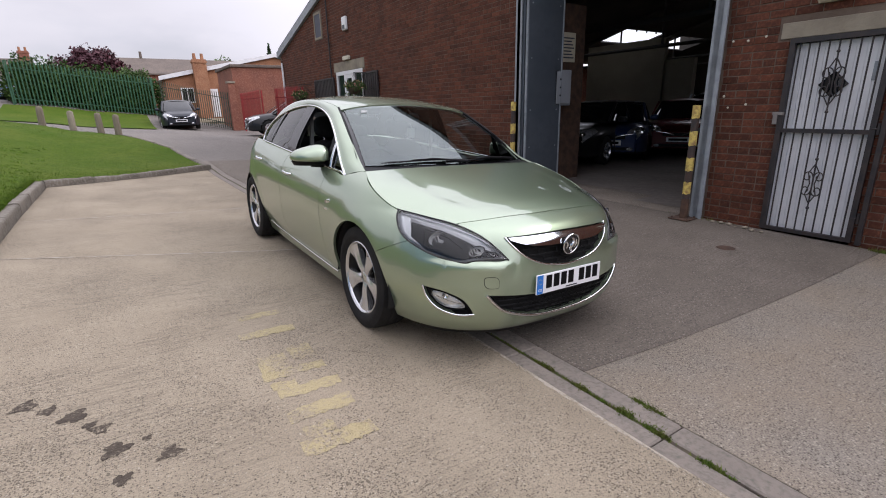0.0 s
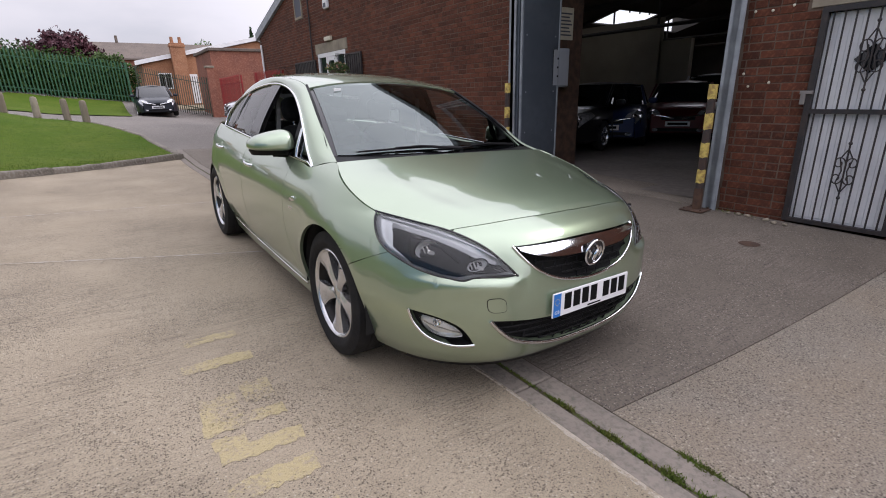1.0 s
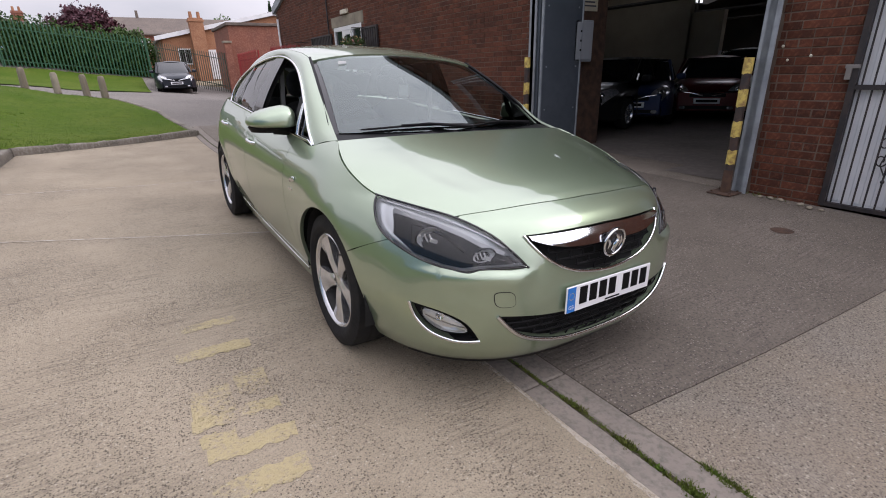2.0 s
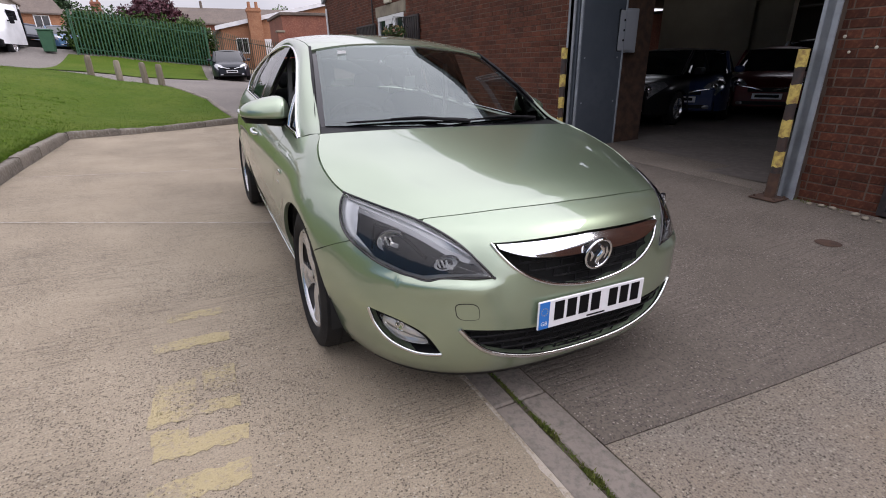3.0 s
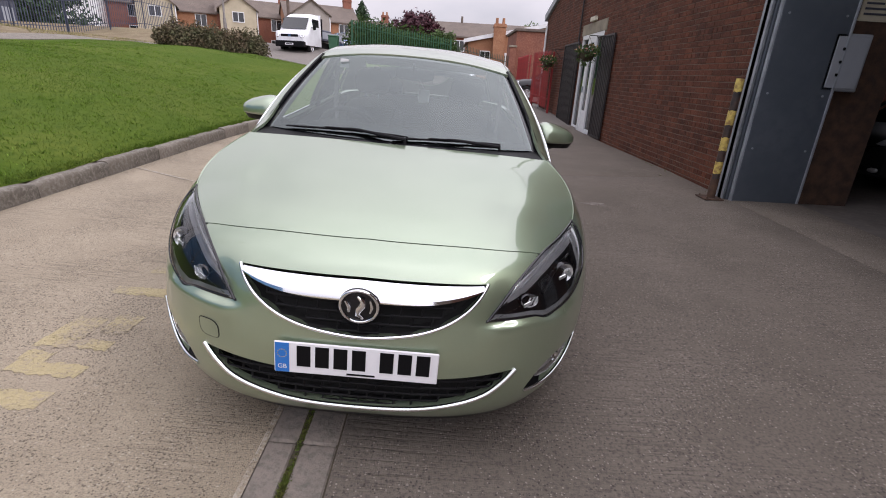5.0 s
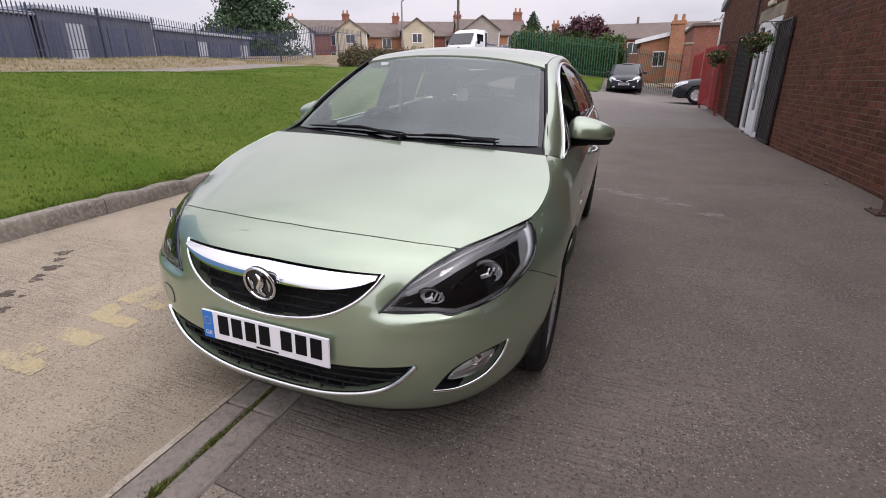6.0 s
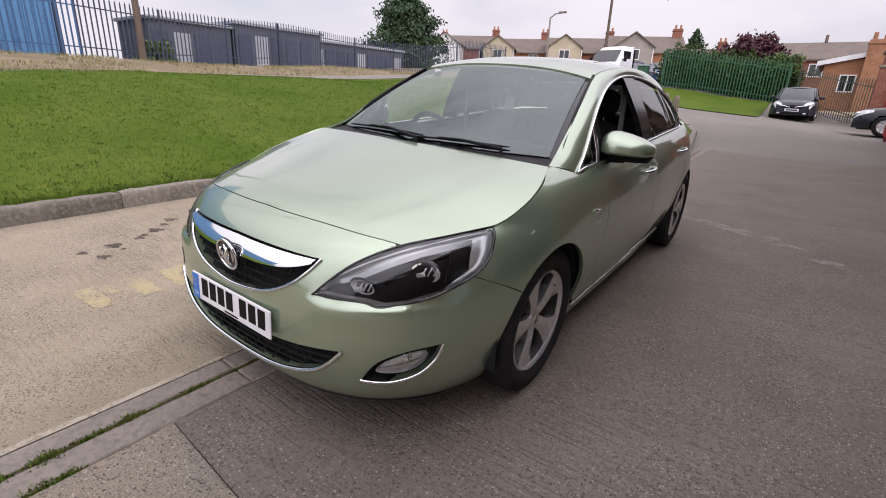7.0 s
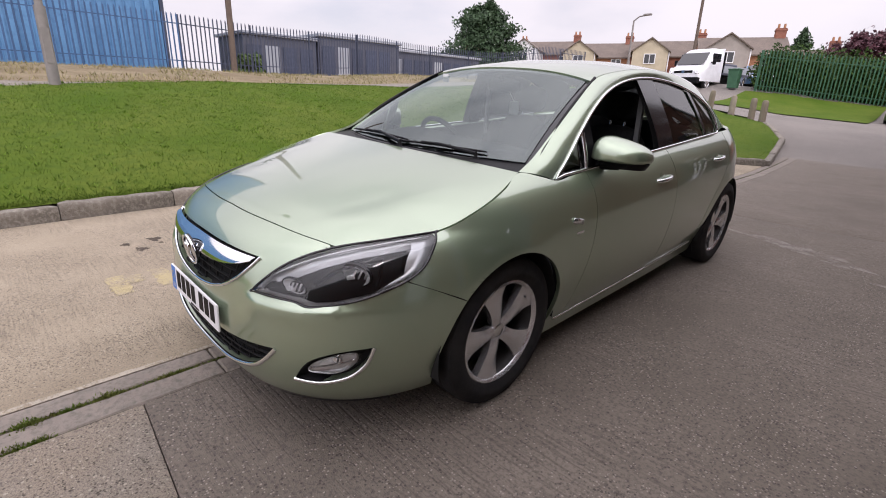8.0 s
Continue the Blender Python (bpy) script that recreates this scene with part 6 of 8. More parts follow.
def panel(name, fn, nu, nv, material, parent, label="", depth=0.014, smooth=60):
    grid = [[(i / nu, j / nv) for i in range(nu + 1)] for j in range(nv + 1)]
    sk = Skin(fn, grid)
    return part(name, sk.rim(depth), material, parent, label, smooth)


panel("bonnet", inset(bonnet, 0.002, 0.001), 60, 60, "car_paint", CAR, "pale green bonnet with glossy reflections", 0.02)


# side panels, over (y, z)
def side_panel(name, sx, y0, y1, z0, z1, nu, nv, cuts, label=""):
    """y0, y1: curves of z; z0, z1: curves of y."""
    gap = 0.0022
    grid = []
    for j in range(nv + 1):
        row = []
        for i in range(nu + 1):
            y, z = 0.0, 0.6
            for _ in range(5):
                a, b = y0(z) + gap, y1(z) - gap
                y = a + (b - a) * i / nu
                c, d = z0(y) + gap, z1(y) - gap
                z = c + (d - c) * j / nv
            row.append((y, z))
        grid.append(row)
    sk = Skin(lambda y, z: Vector((sx * side_x(y, z), y, z)), grid)
    for c in cuts:
        sk.cut(c, 0.02)
    return part(name, sk.rim(0.018, Vector((0, 1.2, 0.6))), "car_paint", CAR, label, smooth=60)


def arch(yc, r=ARCH_R, n=48):
    return [(yc + r * math.cos(2 * math.pi * i / n), HUB + r * math.sin(2 * math.pi * i / n)) for i in range(n)]


def fender_top(y):
    return curve(y, [(-0.56, 0.70), (-0.53, 0.742), (-0.44, 0.782), (-0.318, 0.807), (-0.15, 0.862), (0.03, 0.92), (0.165, 0.962), (0.27, 0.94), (0.36, 0.920), (0.62, 0.937)])


def wing(sx):
    left = [(-0.215, 0.2), (-0.205, 0.42), (-0.225, 0.53), (-0.263, 0.5645), (-0.40, 0.6332), (-0.556, 0.703)]
    top = [(-0.556, 0.703), (-0.528, 0.742), (-0.442, 0.782), (-0.318, 0.806), (-0.15, 0.861), (0.03, 0.919), (0.160, 0.961), (0.27, 0.94), (0.355, 0.919), (0.48, 0.928), (0.597, 0.935)]
    flat = lambda q, pts: path3(q, [(a, b, 0) for a, b in pts]).xy
    A, B, C, D = (Vector(q) for q in (left[0], (door_front(0.2) - 0.002, 0.2), top[-1], left[-1]))
    nu, nv = 70, 50
    grid = []
    for j in range(nv + 1):
        v = j / nv
        L, Rr = flat(v, left), Vector((door_front(0.2 + 0.735 * v) - 0.002, 0.2 + 0.735 * v))
        row = []
        for i in range(nu + 1):
            u = i / nu
            lo, hi = A + (B - A) * u, flat(u, top)
            q = lo * (1 - v) + hi * v + L * (1 - u) + Rr * u - (A * (1 - u) * (1 - v) + B * u * (1 - v) + C * u * v + D * (1 - u) * v)
            row.append((q.x, q.y))
        grid.append(row)
    sk = Skin(lambda y, z: Vector((sx * side_x(y, z), y, z)), grid)
    sk.cut([(nose_y(x, z), z) for x, z in LAMP_S], 0.02)
    sk.cut(arch(0.0), 0.016)
    return part("front_wing", sk.rim(0.018, Vector((0, 1.2, 0.6))), "car_paint", CAR, "", smooth=60)


def door_front(z):
    return curve(z, [(0.15, 0.47), (0.3, 0.51), (0.55, 0.575), (0.8, 0.60), (0.94, 0.60)])


def door_mid(z):
    return curve(z, [(0.15, 1.50), (0.4, 1.535), (0.7, 1.54), (1.0, 1.50)])


def door_rear(z):
    return curve(z, [(0.15, 2.19), (0.34, 2.24), (0.55, 2.30), (0.7, 2.42), (0.85, 2.53), (1.05, 2.52)])


def sill(y):
    return curve(y, [(-0.5, 0.20), (0.4, 0.20), (2.2, 0.215), (3.4, 0.24)])


for sx in (-1, 1):
    wing(sx)
    side_panel("front_door", sx, door_front, door_mid, lambda y: sill(y) + 0.05, belt, 24, 30, [], "pale green door with its window down")
    side_panel("rear_door", sx, door_mid, door_rear, lambda y: sill(y) + 0.05, belt, 24, 30, [arch(AXLE, ARCH_R + 0.012)])
    side_panel("rear_quarter", sx, door_rear, lambda z: 3.28, sill, belt, 60, 40, [arch(AXLE)])
    # sill strip under the doors, with its thin bright line
    bm = sheet(lambda u, v: Vector((sx * (side_x(0.36 + 1.98 * u, 0.205 + 0.055 * v) - 0.004), 0.36 + 1.98 * u, 0.16 + 0.10 * v)), 30, 4)
    part("sill_panel", bm, "car_paint", CAR, smooth=60)
    bm = bmesh.new()
    pipe(bm, [(sx * (side_x(y, 0.262) + 0.003), y, sill(y) + 0.047) for y in [0.40 + 0.1 * i for i in range(19)]], 0.005, 6)
    part("sill_trim", bm, "satin_chrome", CAR, "thin bright strip along the sill", smooth=60)

# inner liner that closes the body behind the gaps
for sx in (-1, 1):
    sk = Skin(lambda y, z: Vector((sx * max(side_x(y, z) - 0.045, 0.02), y, z)), [[(-0.24 + 3.5 * i / 100, 0.17 + (fender_top(-0.24 + 3.5 * i / 100) - 0.24) * j / 20) for i in range(101)] for j in range(21)])
    sk.cut(arch(0.0, ARCH_R + 0.015), 0.03).cut(arch(AXLE, ARCH_R + 0.015), 0.03)
    part("liner", sk.bm, "car_liner", CAR)
    for yc in (0.0, AXLE):
        bm = bmesh.new()
        rings = []
        for x in (0.86, 0.60, 0.52):
            rings.append([bm.verts.new((sx * min(x, side_x(yc, 0.7) - 0.012) if x > 0.8 else sx * x, yc + (ARCH_R + 0.012) * math.cos(a), HUB + (ARCH_R + 0.012) * math.sin(a)))
                          for a in [math.radians(-8 + 200 * i / 40) for i in range(41)]])
        for a, b in zip(rings, rings[1:]):
            for i in range(40):
                bm.faces.new((a[i], a[i + 1], b[i + 1], b[i]))
        bm.faces.new(rings[-1])
        part("wheel_well", bm, "car_liner", CAR)
part("underbody", boxes((-0.70, 0.70, -0.42, 3.1, 0.165, 0.20), (-0.45, 0.45, -0.74, -0.42, 0.165, 0.20), (-0.36, 0.36, -0.70, -0.66, 0.2, 0.70)), "car_liner", CAR)


# greenhouse
def glass_x(y, z):
    t = max((z - belt(y)) / (1.375 - belt(y)), 0.0)
    return 0.787 - 0.195 * t**1.3 - 0.03 * smooth01((y - 2.2) / 0.9)


DLO = [(0.352, 0.918), (0.44, 0.985), (0.60, 1.10), (0.78, 1.205), (0.98, 1.288), (1.22, 1.342), (1.50, 1.366), (1.80, 1.354), (2.02, 1.322), (2.20, 1.272), (2.33, 1.205), (2.385, 1.13), (2.395, 1.046)]
OUT = [(0.728, 0.172, 0.963), (0.70, 0.30, 1.005), (0.672, 0.48, 1.11), (0.632, 0.70, 1.225), (0.578, 0.955, 1.345), (0.572, 1.22, 1.392), (0.572, 1.55, 1.415), (0.566, 1.9, 1.408), (0.560, 2.2, 1.38),
       (0.562, 2.47, 1.325), (0.592, 2.68, 1.215), (0.668, 2.92, 1.05)]


def dlo(t):
    p = path3(t, [(glass_x(y, z), y, z) for y, z in DLO])
    return p


def ring(sx):
    def fn(u, v):
        a, b = path3(u, OUT), dlo(u)
        p = b + (a - b) * v
        out = Vector((0.75, 0, 0.65)) * (0.012 * math.sin(math.pi * v))
        p = p + out
        return Vector((sx * p.x, p.y, p.z))
    return fn


def roof(u, v):
    """u across, v from the screen to the hatch."""
    s = 2 * u - 1
    t = 0.286 + (0.83 - 0.286) * v
    e = path3(t, OUT)
    y0 = 0.952 + (2.93 - 0.952) * v
    z0 = curve(y0, [(0.952, 1.388), (1.15, 1.424), (1.4, 1.453), (1.8, 1.465), (2.3, 1.44), (2.7, 1.375), (2.95, 1.315)])
    a = abs(s)
    return Vector((e.x * s, y0 + (e.y - y0) * a**2.2, z0 + (e.z - z0) * a**2.4))


def screen(u, v):
    """The windscreen: u across, v from the cowl to the roof."""
    s = 2 * u - 1
    a = abs(s)
    lo = Vector((0.705 * s, 0.118 + 0.17 * a**2.2, 0.978 - 0.004 * a * a))
    hi = Vector((0.562 * s, 0.945 + 0.015 * a**2.0, 1.384 - 0.038 * a * a))
    p = lo + (hi - lo) * v
    p.z += 0.022 * math.sin(math.pi * v) * (1 - 0.3 * a * a)
    p.y -= 0.018 * math.sin(math.pi * v) * (1 - 0.3 * a * a)
    return p


for sx in (-1, 1):
    panel("side_frame", ring(sx), 90, 8, "car_paint", CAR, "", 0.012)
panel("roof", inset(roof, 0.004, 0.0), 40, 40, "car_paint", CAR, "pale green roof", 0.012)
part("windscreen", sheet(inset(screen, 0.02, 0.02), 40, 24), "screen_glass", CAR, "clear windscreen with sky reflections", smooth=180)
# black border of the windscreen, in four strips on its inside
bm = bmesh.new()
for a0, a1, b0, b1 in ((0, 1, -0.01, 0.085), (0, 1, 0.955, 1.01), (-0.012, 0.04, 0.0, 1), (0.96, 1.012, 0, 1)):
    sheet(lambda u, v: screen(a0 + (a1 - a0) * u, b0 + (b1 - b0) * v) + Vector((0, 0.004, -0.004)), 30, 20, bm)
part("screen_border", bm, "gloss_black", CAR, "black border of the windscreen", smooth=60)
# rubber between screen and pillars
for sx in (-1, 1):
    bm = bmesh.new()
    pipe(bm, [screen((sx * 1.015 + 1) / 2, v / 20) + Vector((0, 0.0, 0.004)) for v in range(0, 21)], 0.009, 6)
    part("screen_seal", bm, "car_black", CAR, smooth=60)


# cowl below the screen and the wipers
def cowl(u, v):
    s = 2 * u - 1
    a = abs(s)
    lo = Vector((0.722 * s, 0.082 + 0.085 * a**2.2, 0.968 - 0.014 * a**2.3))
    hi = Vector((0.70 * s, 0.135 + 0.17 * a**2.2, 0.978))
    return lo + (hi - lo) * v


part("cowl", sheet(cowl, 30, 3), "car_black", CAR, "black plastic cowl", smooth=60)


def wiper(x0, x1, lift):
    w = part("wiper", bmesh.new(), "car_black", CAR, "black wiper blade and arm")
    bm = bmesh.new()
    pts = []
    for k in range(13):
        t = k / 12
        x = x0 + (x1 - x0) * t
        p = screen((x / 0.70 + 1) / 2, 0.035 + lift * math.sin(math.pi * t) + 0.02 * t)
        pts.append(p + Vector((0, -0.008, 0.008)))
    pipe(bm, pts, [0.003] + [0.0055] * 11 + [0.003], 6)
    pipe(bm, [p + Vector((0, -0.003, 0.006)) for p in pts[4:9]], 0.005, 6)
    mid = pts[6]
    base = Vector((x0 + (x1 - x0) * 0.98, cowl((x1 / 0.72 + 1) / 2, 0.5).y, 0.985))
    pipe(bm, [base, base + Vector((0, 0.0, 0.02)), mid + Vector((0.05, -0.008, 0.008)), mid + Vector((0, -0.004, 0.008))], [0.012, 0.010, 0.007, 0.005], 8)
    bm.to_mesh(w.data)
    bm.free()


wiper(-0.58, 0.04, 0.018)
wiper(-0.04, 0.50, 0.008)

# chrome line round the side windows, window panes and pillars
for sx in (-1, 1):
    bm = bmesh.new()
    pts = [dlo(k / 60) for k in range(61)]
    low = [Vector((glass_x(y, belt(y)) + 0.003, y, belt(y) + 0.002)) for y in [2.42 - 0.05 * k for k in range(1, 41)]]
    pipe(bm, [Vector((sx * (p.x + 0.004), p.y, p.z)) for p in pts + low], 0.0078, 8, True)
    part("window_trim", bm, "chrome", CAR, "chrome strip round the side windows", smooth=60)

    def pane(name, poly, material, off, label=""):
        bm = bmesh.new()
        ys = [p[0] for p in poly]
        c = Vector((sum(ys) / len(ys), sum(p[1] for p in poly) / len(poly)))
        rings = []
        for k in range(7):
            t = 1 - k / 6
            rings.append([bm.verts.new((sx * (glass_x(*(c + (Vector(p) - c) * t)) + off), *(c + (Vector(p) - c) * t))) for p in poly] if k < 6 else [bm.verts.new((sx * (glass_x(*c) + off), *c))])
        for a, b in zip(rings, rings[1:]):
            m = len(a)
            for i in range(m):
                j = (i + 1) % m
                bm.faces.new((a[i], a[j], b[j], b[i]) if len(b) > 1 else (a[i], a[j], b[0]))
        return part(name, bm, material, CAR, label, smooth=180)

    def dlo_top(y):
        return curve(y, DLO) - 0.006
    # front quarter light, its bar, the pillar panels, rear door pane, rear quarter pane
    pane("quarter_light", [(0.375, 0.935), (0.60, 0.945), (0.60, 1.09), (0.50, 1.02), (0.42, 0.965)], "side_glass", -0.008, "small fixed triangular window")
    bm = bmesh.new()
    pipe(bm, [(sx * (glass_x(0.64, z) + 0.001), 0.615 + 0.03 * (z - 0.94), z) for z in (0.94, 1.0, 1.06, 1.105)], 0.013, 8)
    part("quarter_bar", bm, "satin_chrome", CAR, smooth=60)
    bm = sheet(lambda u, v: Vector((sx * (glass_x(0.65 + 0.08 * u, 0.945 + 0.2 * v) - 0.004), 0.632 + 0.075 * u, 0.945 + (0.185 + 0.04 * u) * v)), 4, 8)
    part("mirror_panel", bm, "car_black", CAR, smooth=60)
    bm = sheet(lambda u, v: Vector((sx * (glass_x(1.4 + 0.2 * u, 0.985 + 0.375 * v) + 0.0), 1.42 + 0.21 * u - 0.05 * v, 0.985 + (dlo_top(1.5) - 0.985) * v)), 6, 12)
    part("centre_pillar", bm, "gloss_black", CAR, "black pillar between the side windows", smooth=60)
    pane("rear_pane", [(1.60, 1.0), (1.85, 1.012), (2.15, 1.026), (2.10, 1.16), (2.03, dlo_top(2.03)), (1.9, dlo_top(1.9)), (1.7, dlo_top(1.7)), (1.565, dlo_top(1.58)), (1.58, 1.2)], "side_glass", -0.006, "tinted rear side window")
    bm = sheet(lambda u, v: Vector((sx * (glass_x(2.13, 1.03 + 0.27 * v) - 0.001), 2.14 + 0.04 * u - 0.10 * v, 1.03 + 0.275 * v)), 3, 8)
    part("rear_bar", bm, "gloss_black", CAR, smooth=60)
    pane("rear_quarter_pane", [(2.18, 1.032), (2.375, 1.045), (2.37, 1.13), (2.32, 1.20), (2.20, 1.264), (2.085, 1.295)], "side_glass", -0.006, "small tinted rear window")
    # door handles and the side repeater
    for hy, hz in ((1.335, 0.835), (2.27, 0.875)):
        bm = bmesh.new()
        sk = lambda dy, d: Vector((sx * (side_x(hy, hz) + d), hy + dy, hz + dy * 0.06))
        pipe(bm, [sk(-0.085, 0.002), sk(-0.07, 0.02), sk(-0.03, 0.028), sk(0.03, 0.028), sk(0.07, 0.02), sk(0.09, 0.004)], [0.009, 0.012, 0.012, 0.012, 0.012, 0.010], 8)
        h = part("door_handle", bm, "satin_chrome", CAR, "chrome door handle", smooth=60)
        bm = bmesh.new()
        lathe(bm, [(0.012, 0.0), (0.006, 0.03), (0.001, 0.038)], 20, "x")
        bmesh.ops.transform(bm, matrix=Matrix.Translation(sk(0.0, -0.0105 if sx > 0 else -0.0105)) @ Matrix.Diagonal((sx, 1.2, 1, 1)), verts=bm.verts)
        part("handle_cup", bm, "car_paint", h, smooth=60)
    bm = bmesh.new()
    vs = box(bm, -0.004, 0.004, -0.045, 0.045, -0.013, 0.013, 0.004, Matrix.Translation((sx * (side_x(0.43, 0.745) + 0.002), 0.43, 0.745)) @ pose(0, 0, 0, -14))
    part("side_repeater", bm, "satin_chrome", CAR, "small chrome side indicator", smooth=60)
    part("badge_bar", boxes((sx * side_x(0.45, 0.69) - 0.002, sx * side_x(0.45, 0.69) + 0.002, 0.42, 0.48, 0.685, 0.697)), "satin_chrome", CAR)


# door mirrors
def mirror(sx):
    m = part("door_mirror", bmesh.new(), "car_paint", CAR, "pale green door mirror on a black foot")
    bm = bmesh.new()

    def shell(u, v):
        a, b = 2 * math.pi * u, math.pi * (v - 0.5)
        ca, sa, cb, sb = math.cos(a), math.sin(a), math.cos(b), math.sin(b)
        p = lambda c, e: math.copysign(abs(c) ** e, c)
        x = 0.124 * p(ca, 0.55) * p(cb, 0.6)
        z = 0.064 * p(sa, 0.65) * p(cb, 0.7)
        y = min(0.105 * p(sb, 0.95), 0.04)
        t = min(max((x + 0.124) / 0.248, 0.0), 1.0)
        if z > 0:
            z *= 1.65 - 0.95 * t**1.5
        else:
            z *= 0.40
        return Vector((sx * (0.885 + x), 0.765 + y + 0.30 * x, 1.000 + z))
    sheet(shell, 36, 18, bm)
    bmesh.ops.remove_doubles(bm, verts=bm.verts, dist=0.0005)
    bm.to_mesh(m.data)
    bm.free()
    m.data.shade_smooth()
    bm = bmesh.new()
    ring = [(0.115 * math.cos(a), 0.07 * math.sin(a)) for a in [2 * math.pi * k / 28 for k in range(28)]]
    lo = [bm.verts.new((sx * (0.89 + x), 0.768 + y + 0.28 * x, 0.979)) for x, y in ring]
    hi = [bm.verts.new((sx * (0.89 + x * 0.85), 0.772 + y * 0.8 + 0.24 * x, 0.950)) for x, y in ring]
    for i in range(28):
        bm.faces.new((lo[i], lo[i - 1], hi[i - 1], hi[i]))
    bm.faces.new(hi)
    pipe(bm, [(sx * 0.72, 0.70, 0.945), (sx * 0.79, 0.745, 0.955), (sx * 0.87, 0.775, 0.965)], [0.03, 0.026, 0.03], 10)
    part("mirror_foot", bm, "car_black", m, "black mirror foot", smooth=60)
    bm = sheet(lambda u, v: Vector((sx * (0.82 + 0.12 * u), 0.797 + 0.036 * u, 0.985 + 0.06 * v)), 2, 2)
    part("mirror_glass", bm, "reflector", m)


mirror(-1)
mirror(1)


# wheels
def wheel(parent):
    """One wheel at the origin, its outer face towards +x."""
    w = part("wheel", bmesh.new(), "alloy_dark", parent, "five-spoke silver alloy wheel")
    bm = bmesh.new()
    lathe(bm, [(-0.09, 0.213), (-0.02, 0.204), (0.06, 0.211), (0.085, 0.228)], 48, "x")
    lathe(bm, [(-0.03, 0.0), (-0.03, 0.19)], 32, "x")
    lathe(bm, [(-0.005, 0.03), (-0.005, 0.14), (-0.02, 0.145)], 32, "x")
    bm.to_mesh(w.data)
    bm.free()
    w.data.shade_smooth()
    R = TYRE_R
    bm = bmesh.new()
    lathe(bm, [(-0.09, 0.218), (-0.11, 0.243), (-0.113, 0.280), (-0.10, R - 0.008), (-0.07, R), (-0.035, R), (-0.03, R - 0.007), (-0.024, R), (0.024, R), (0.03, R - 0.007), (0.035, R),
               (0.07, R), (0.097, R - 0.009), (0.111, 0.282), (0.112, 0.262), (0.109, 0.258), (0.107, 0.249), (0.094, 0.2305), (0.085, 0.228)], 64, "x")
    part("tyre", bm, "tyre", w, "black rubber tyre", smooth=50)
    bm = bmesh.new()
    lathe(bm, [(0.082, 0.212), (0.093, 0.218), (0.098, 0.226), (0.094, 0.2325), (0.086, 0.2325)], 64, "x")
    part("rim", bm, "alloy", w, "silver rim lip", smooth=50)
    for k in range(5):
        bm = bmesh.new()
        rows = []
        for j in range(13):
            t = j / 12
            r = 0.036 + (0.219 - 0.036) * t
            half = curve(t, [(0, 0.032), (0.25, 0.032), (0.5, 0.039), (0.8, 0.056), (1.0, 0.076)])
            top = curve(t, [(0, 0.073), (0.3, 0.081), (0.7, 0.082), (1.0, 0.088)])
            row = []
            for i in range(9):
                s = i / 4 - 1
                a = s * half / max(r, 0.05)
                x = top - 0.006 * s * s + 0.004 * math.cos(s * math.pi) * (1 - t)
                row.append(bm.verts.new((x, r * math.sin(a), r * math.cos(a))))
            edge = []
            for s, src in ((-1, row[0]), (1, row[-1])):
                a = s * (half - 0.008) / max(r, 0.05)
                edge.append(bm.verts.new((top - 0.045, r * math.sin(a), r * math.cos(a))))
            rows.append([edge[0], *row, edge[1]])
        for r0, r1 in zip(rows, rows[1:]):
            for i in range(len(r0) - 1):
                bm.faces.new((r0[i], r0[i + 1], r1[i + 1], r1[i]))
        bmesh.ops.rotate(bm, verts=bm.verts, cent=(0, 0, 0), matrix=Matrix.Rotation(2 * math.pi * k / 5 + 0.31, 3, "X"))
        part("spoke", bm, "alloy", w, smooth=40)
    bm = bmesh.new()
    lathe(bm, [(0.05, 0.046), (0.07, 0.045), (0.073, 0.036), (0.071, 0.031)], 32, "x")
    part("hub", bm, "alloy", w, smooth=40)
    bm = bmesh.new()
    lathe(bm, [(0.074, 0.0), (0.074, 0.026), (0.07, 0.031)], 32, "x")
    part("centre_cap", bm, "satin_chrome", w, "round metal centre cap", smooth=40)
    for k in range(5):
        a = 2 * math.pi * (k + 0.5) / 5 + 0.31
        bm = bmesh.new()
        lathe(bm, [(0.062, 0.0), (0.062, 0.006), (0.06, 0.0085), (0.05, 0.0085), (0.05, 0.012), (0.066, 0.013)], 12, "x")
        bmesh.ops.translate(bm, verts=bm.verts, vec=(0.004, 0.056 * math.sin(a), 0.056 * math.cos(a)))
        part("wheel_bolt", bm, "alloy_dark", w, smooth=40)
    bm = bmesh.new()
    tube(bm, (0.075, 0.15, 0.125), (0.088, 0.142, 0.118), 0.004)
    part("valve", bm, "car_black", w)
    return w


W1 = wheel(CAR)
W1.matrix_basis = pose(0.765, 0, HUB)
for m in (pose(-0.765, 0, HUB, 20, 0, 180), pose(0.765, AXLE, HUB, 33), pose(-0.765, AXLE, HUB, 50, 0, 180)):
    copy_thing(W1, m)


# tail: hatch, rear window, tail lamps, rear bumper
def tail(u, v):
    s = 2 * u - 1
    z = 0.24 + 0.80 * v
    y = 3.40 + 0.03 * math.sin(math.pi * v) - 0.07 * smooth01((v - 0.8) / 0.2)
    x = s * 0.76 * curve(z, [(0.24, 0.92), (0.6, 1.0), (1.04, 0.90)])
    return Vector((x, y - 0.36 * abs(s) ** 3.2, z))


panel("tailgate", tail, 30, 20, "car_paint", CAR, "", 0.01)


def rear_screen(u, v):
    s = 2 * u - 1
    lo, hi = Vector((0.67 * s, 3.28 - 0.37 * s * s, 1.045)), Vector((0.575 * s, 2.95 - 0.38 * s * s, 1.312 - 0.045 * s * s))
    return lo + (hi - lo) * v


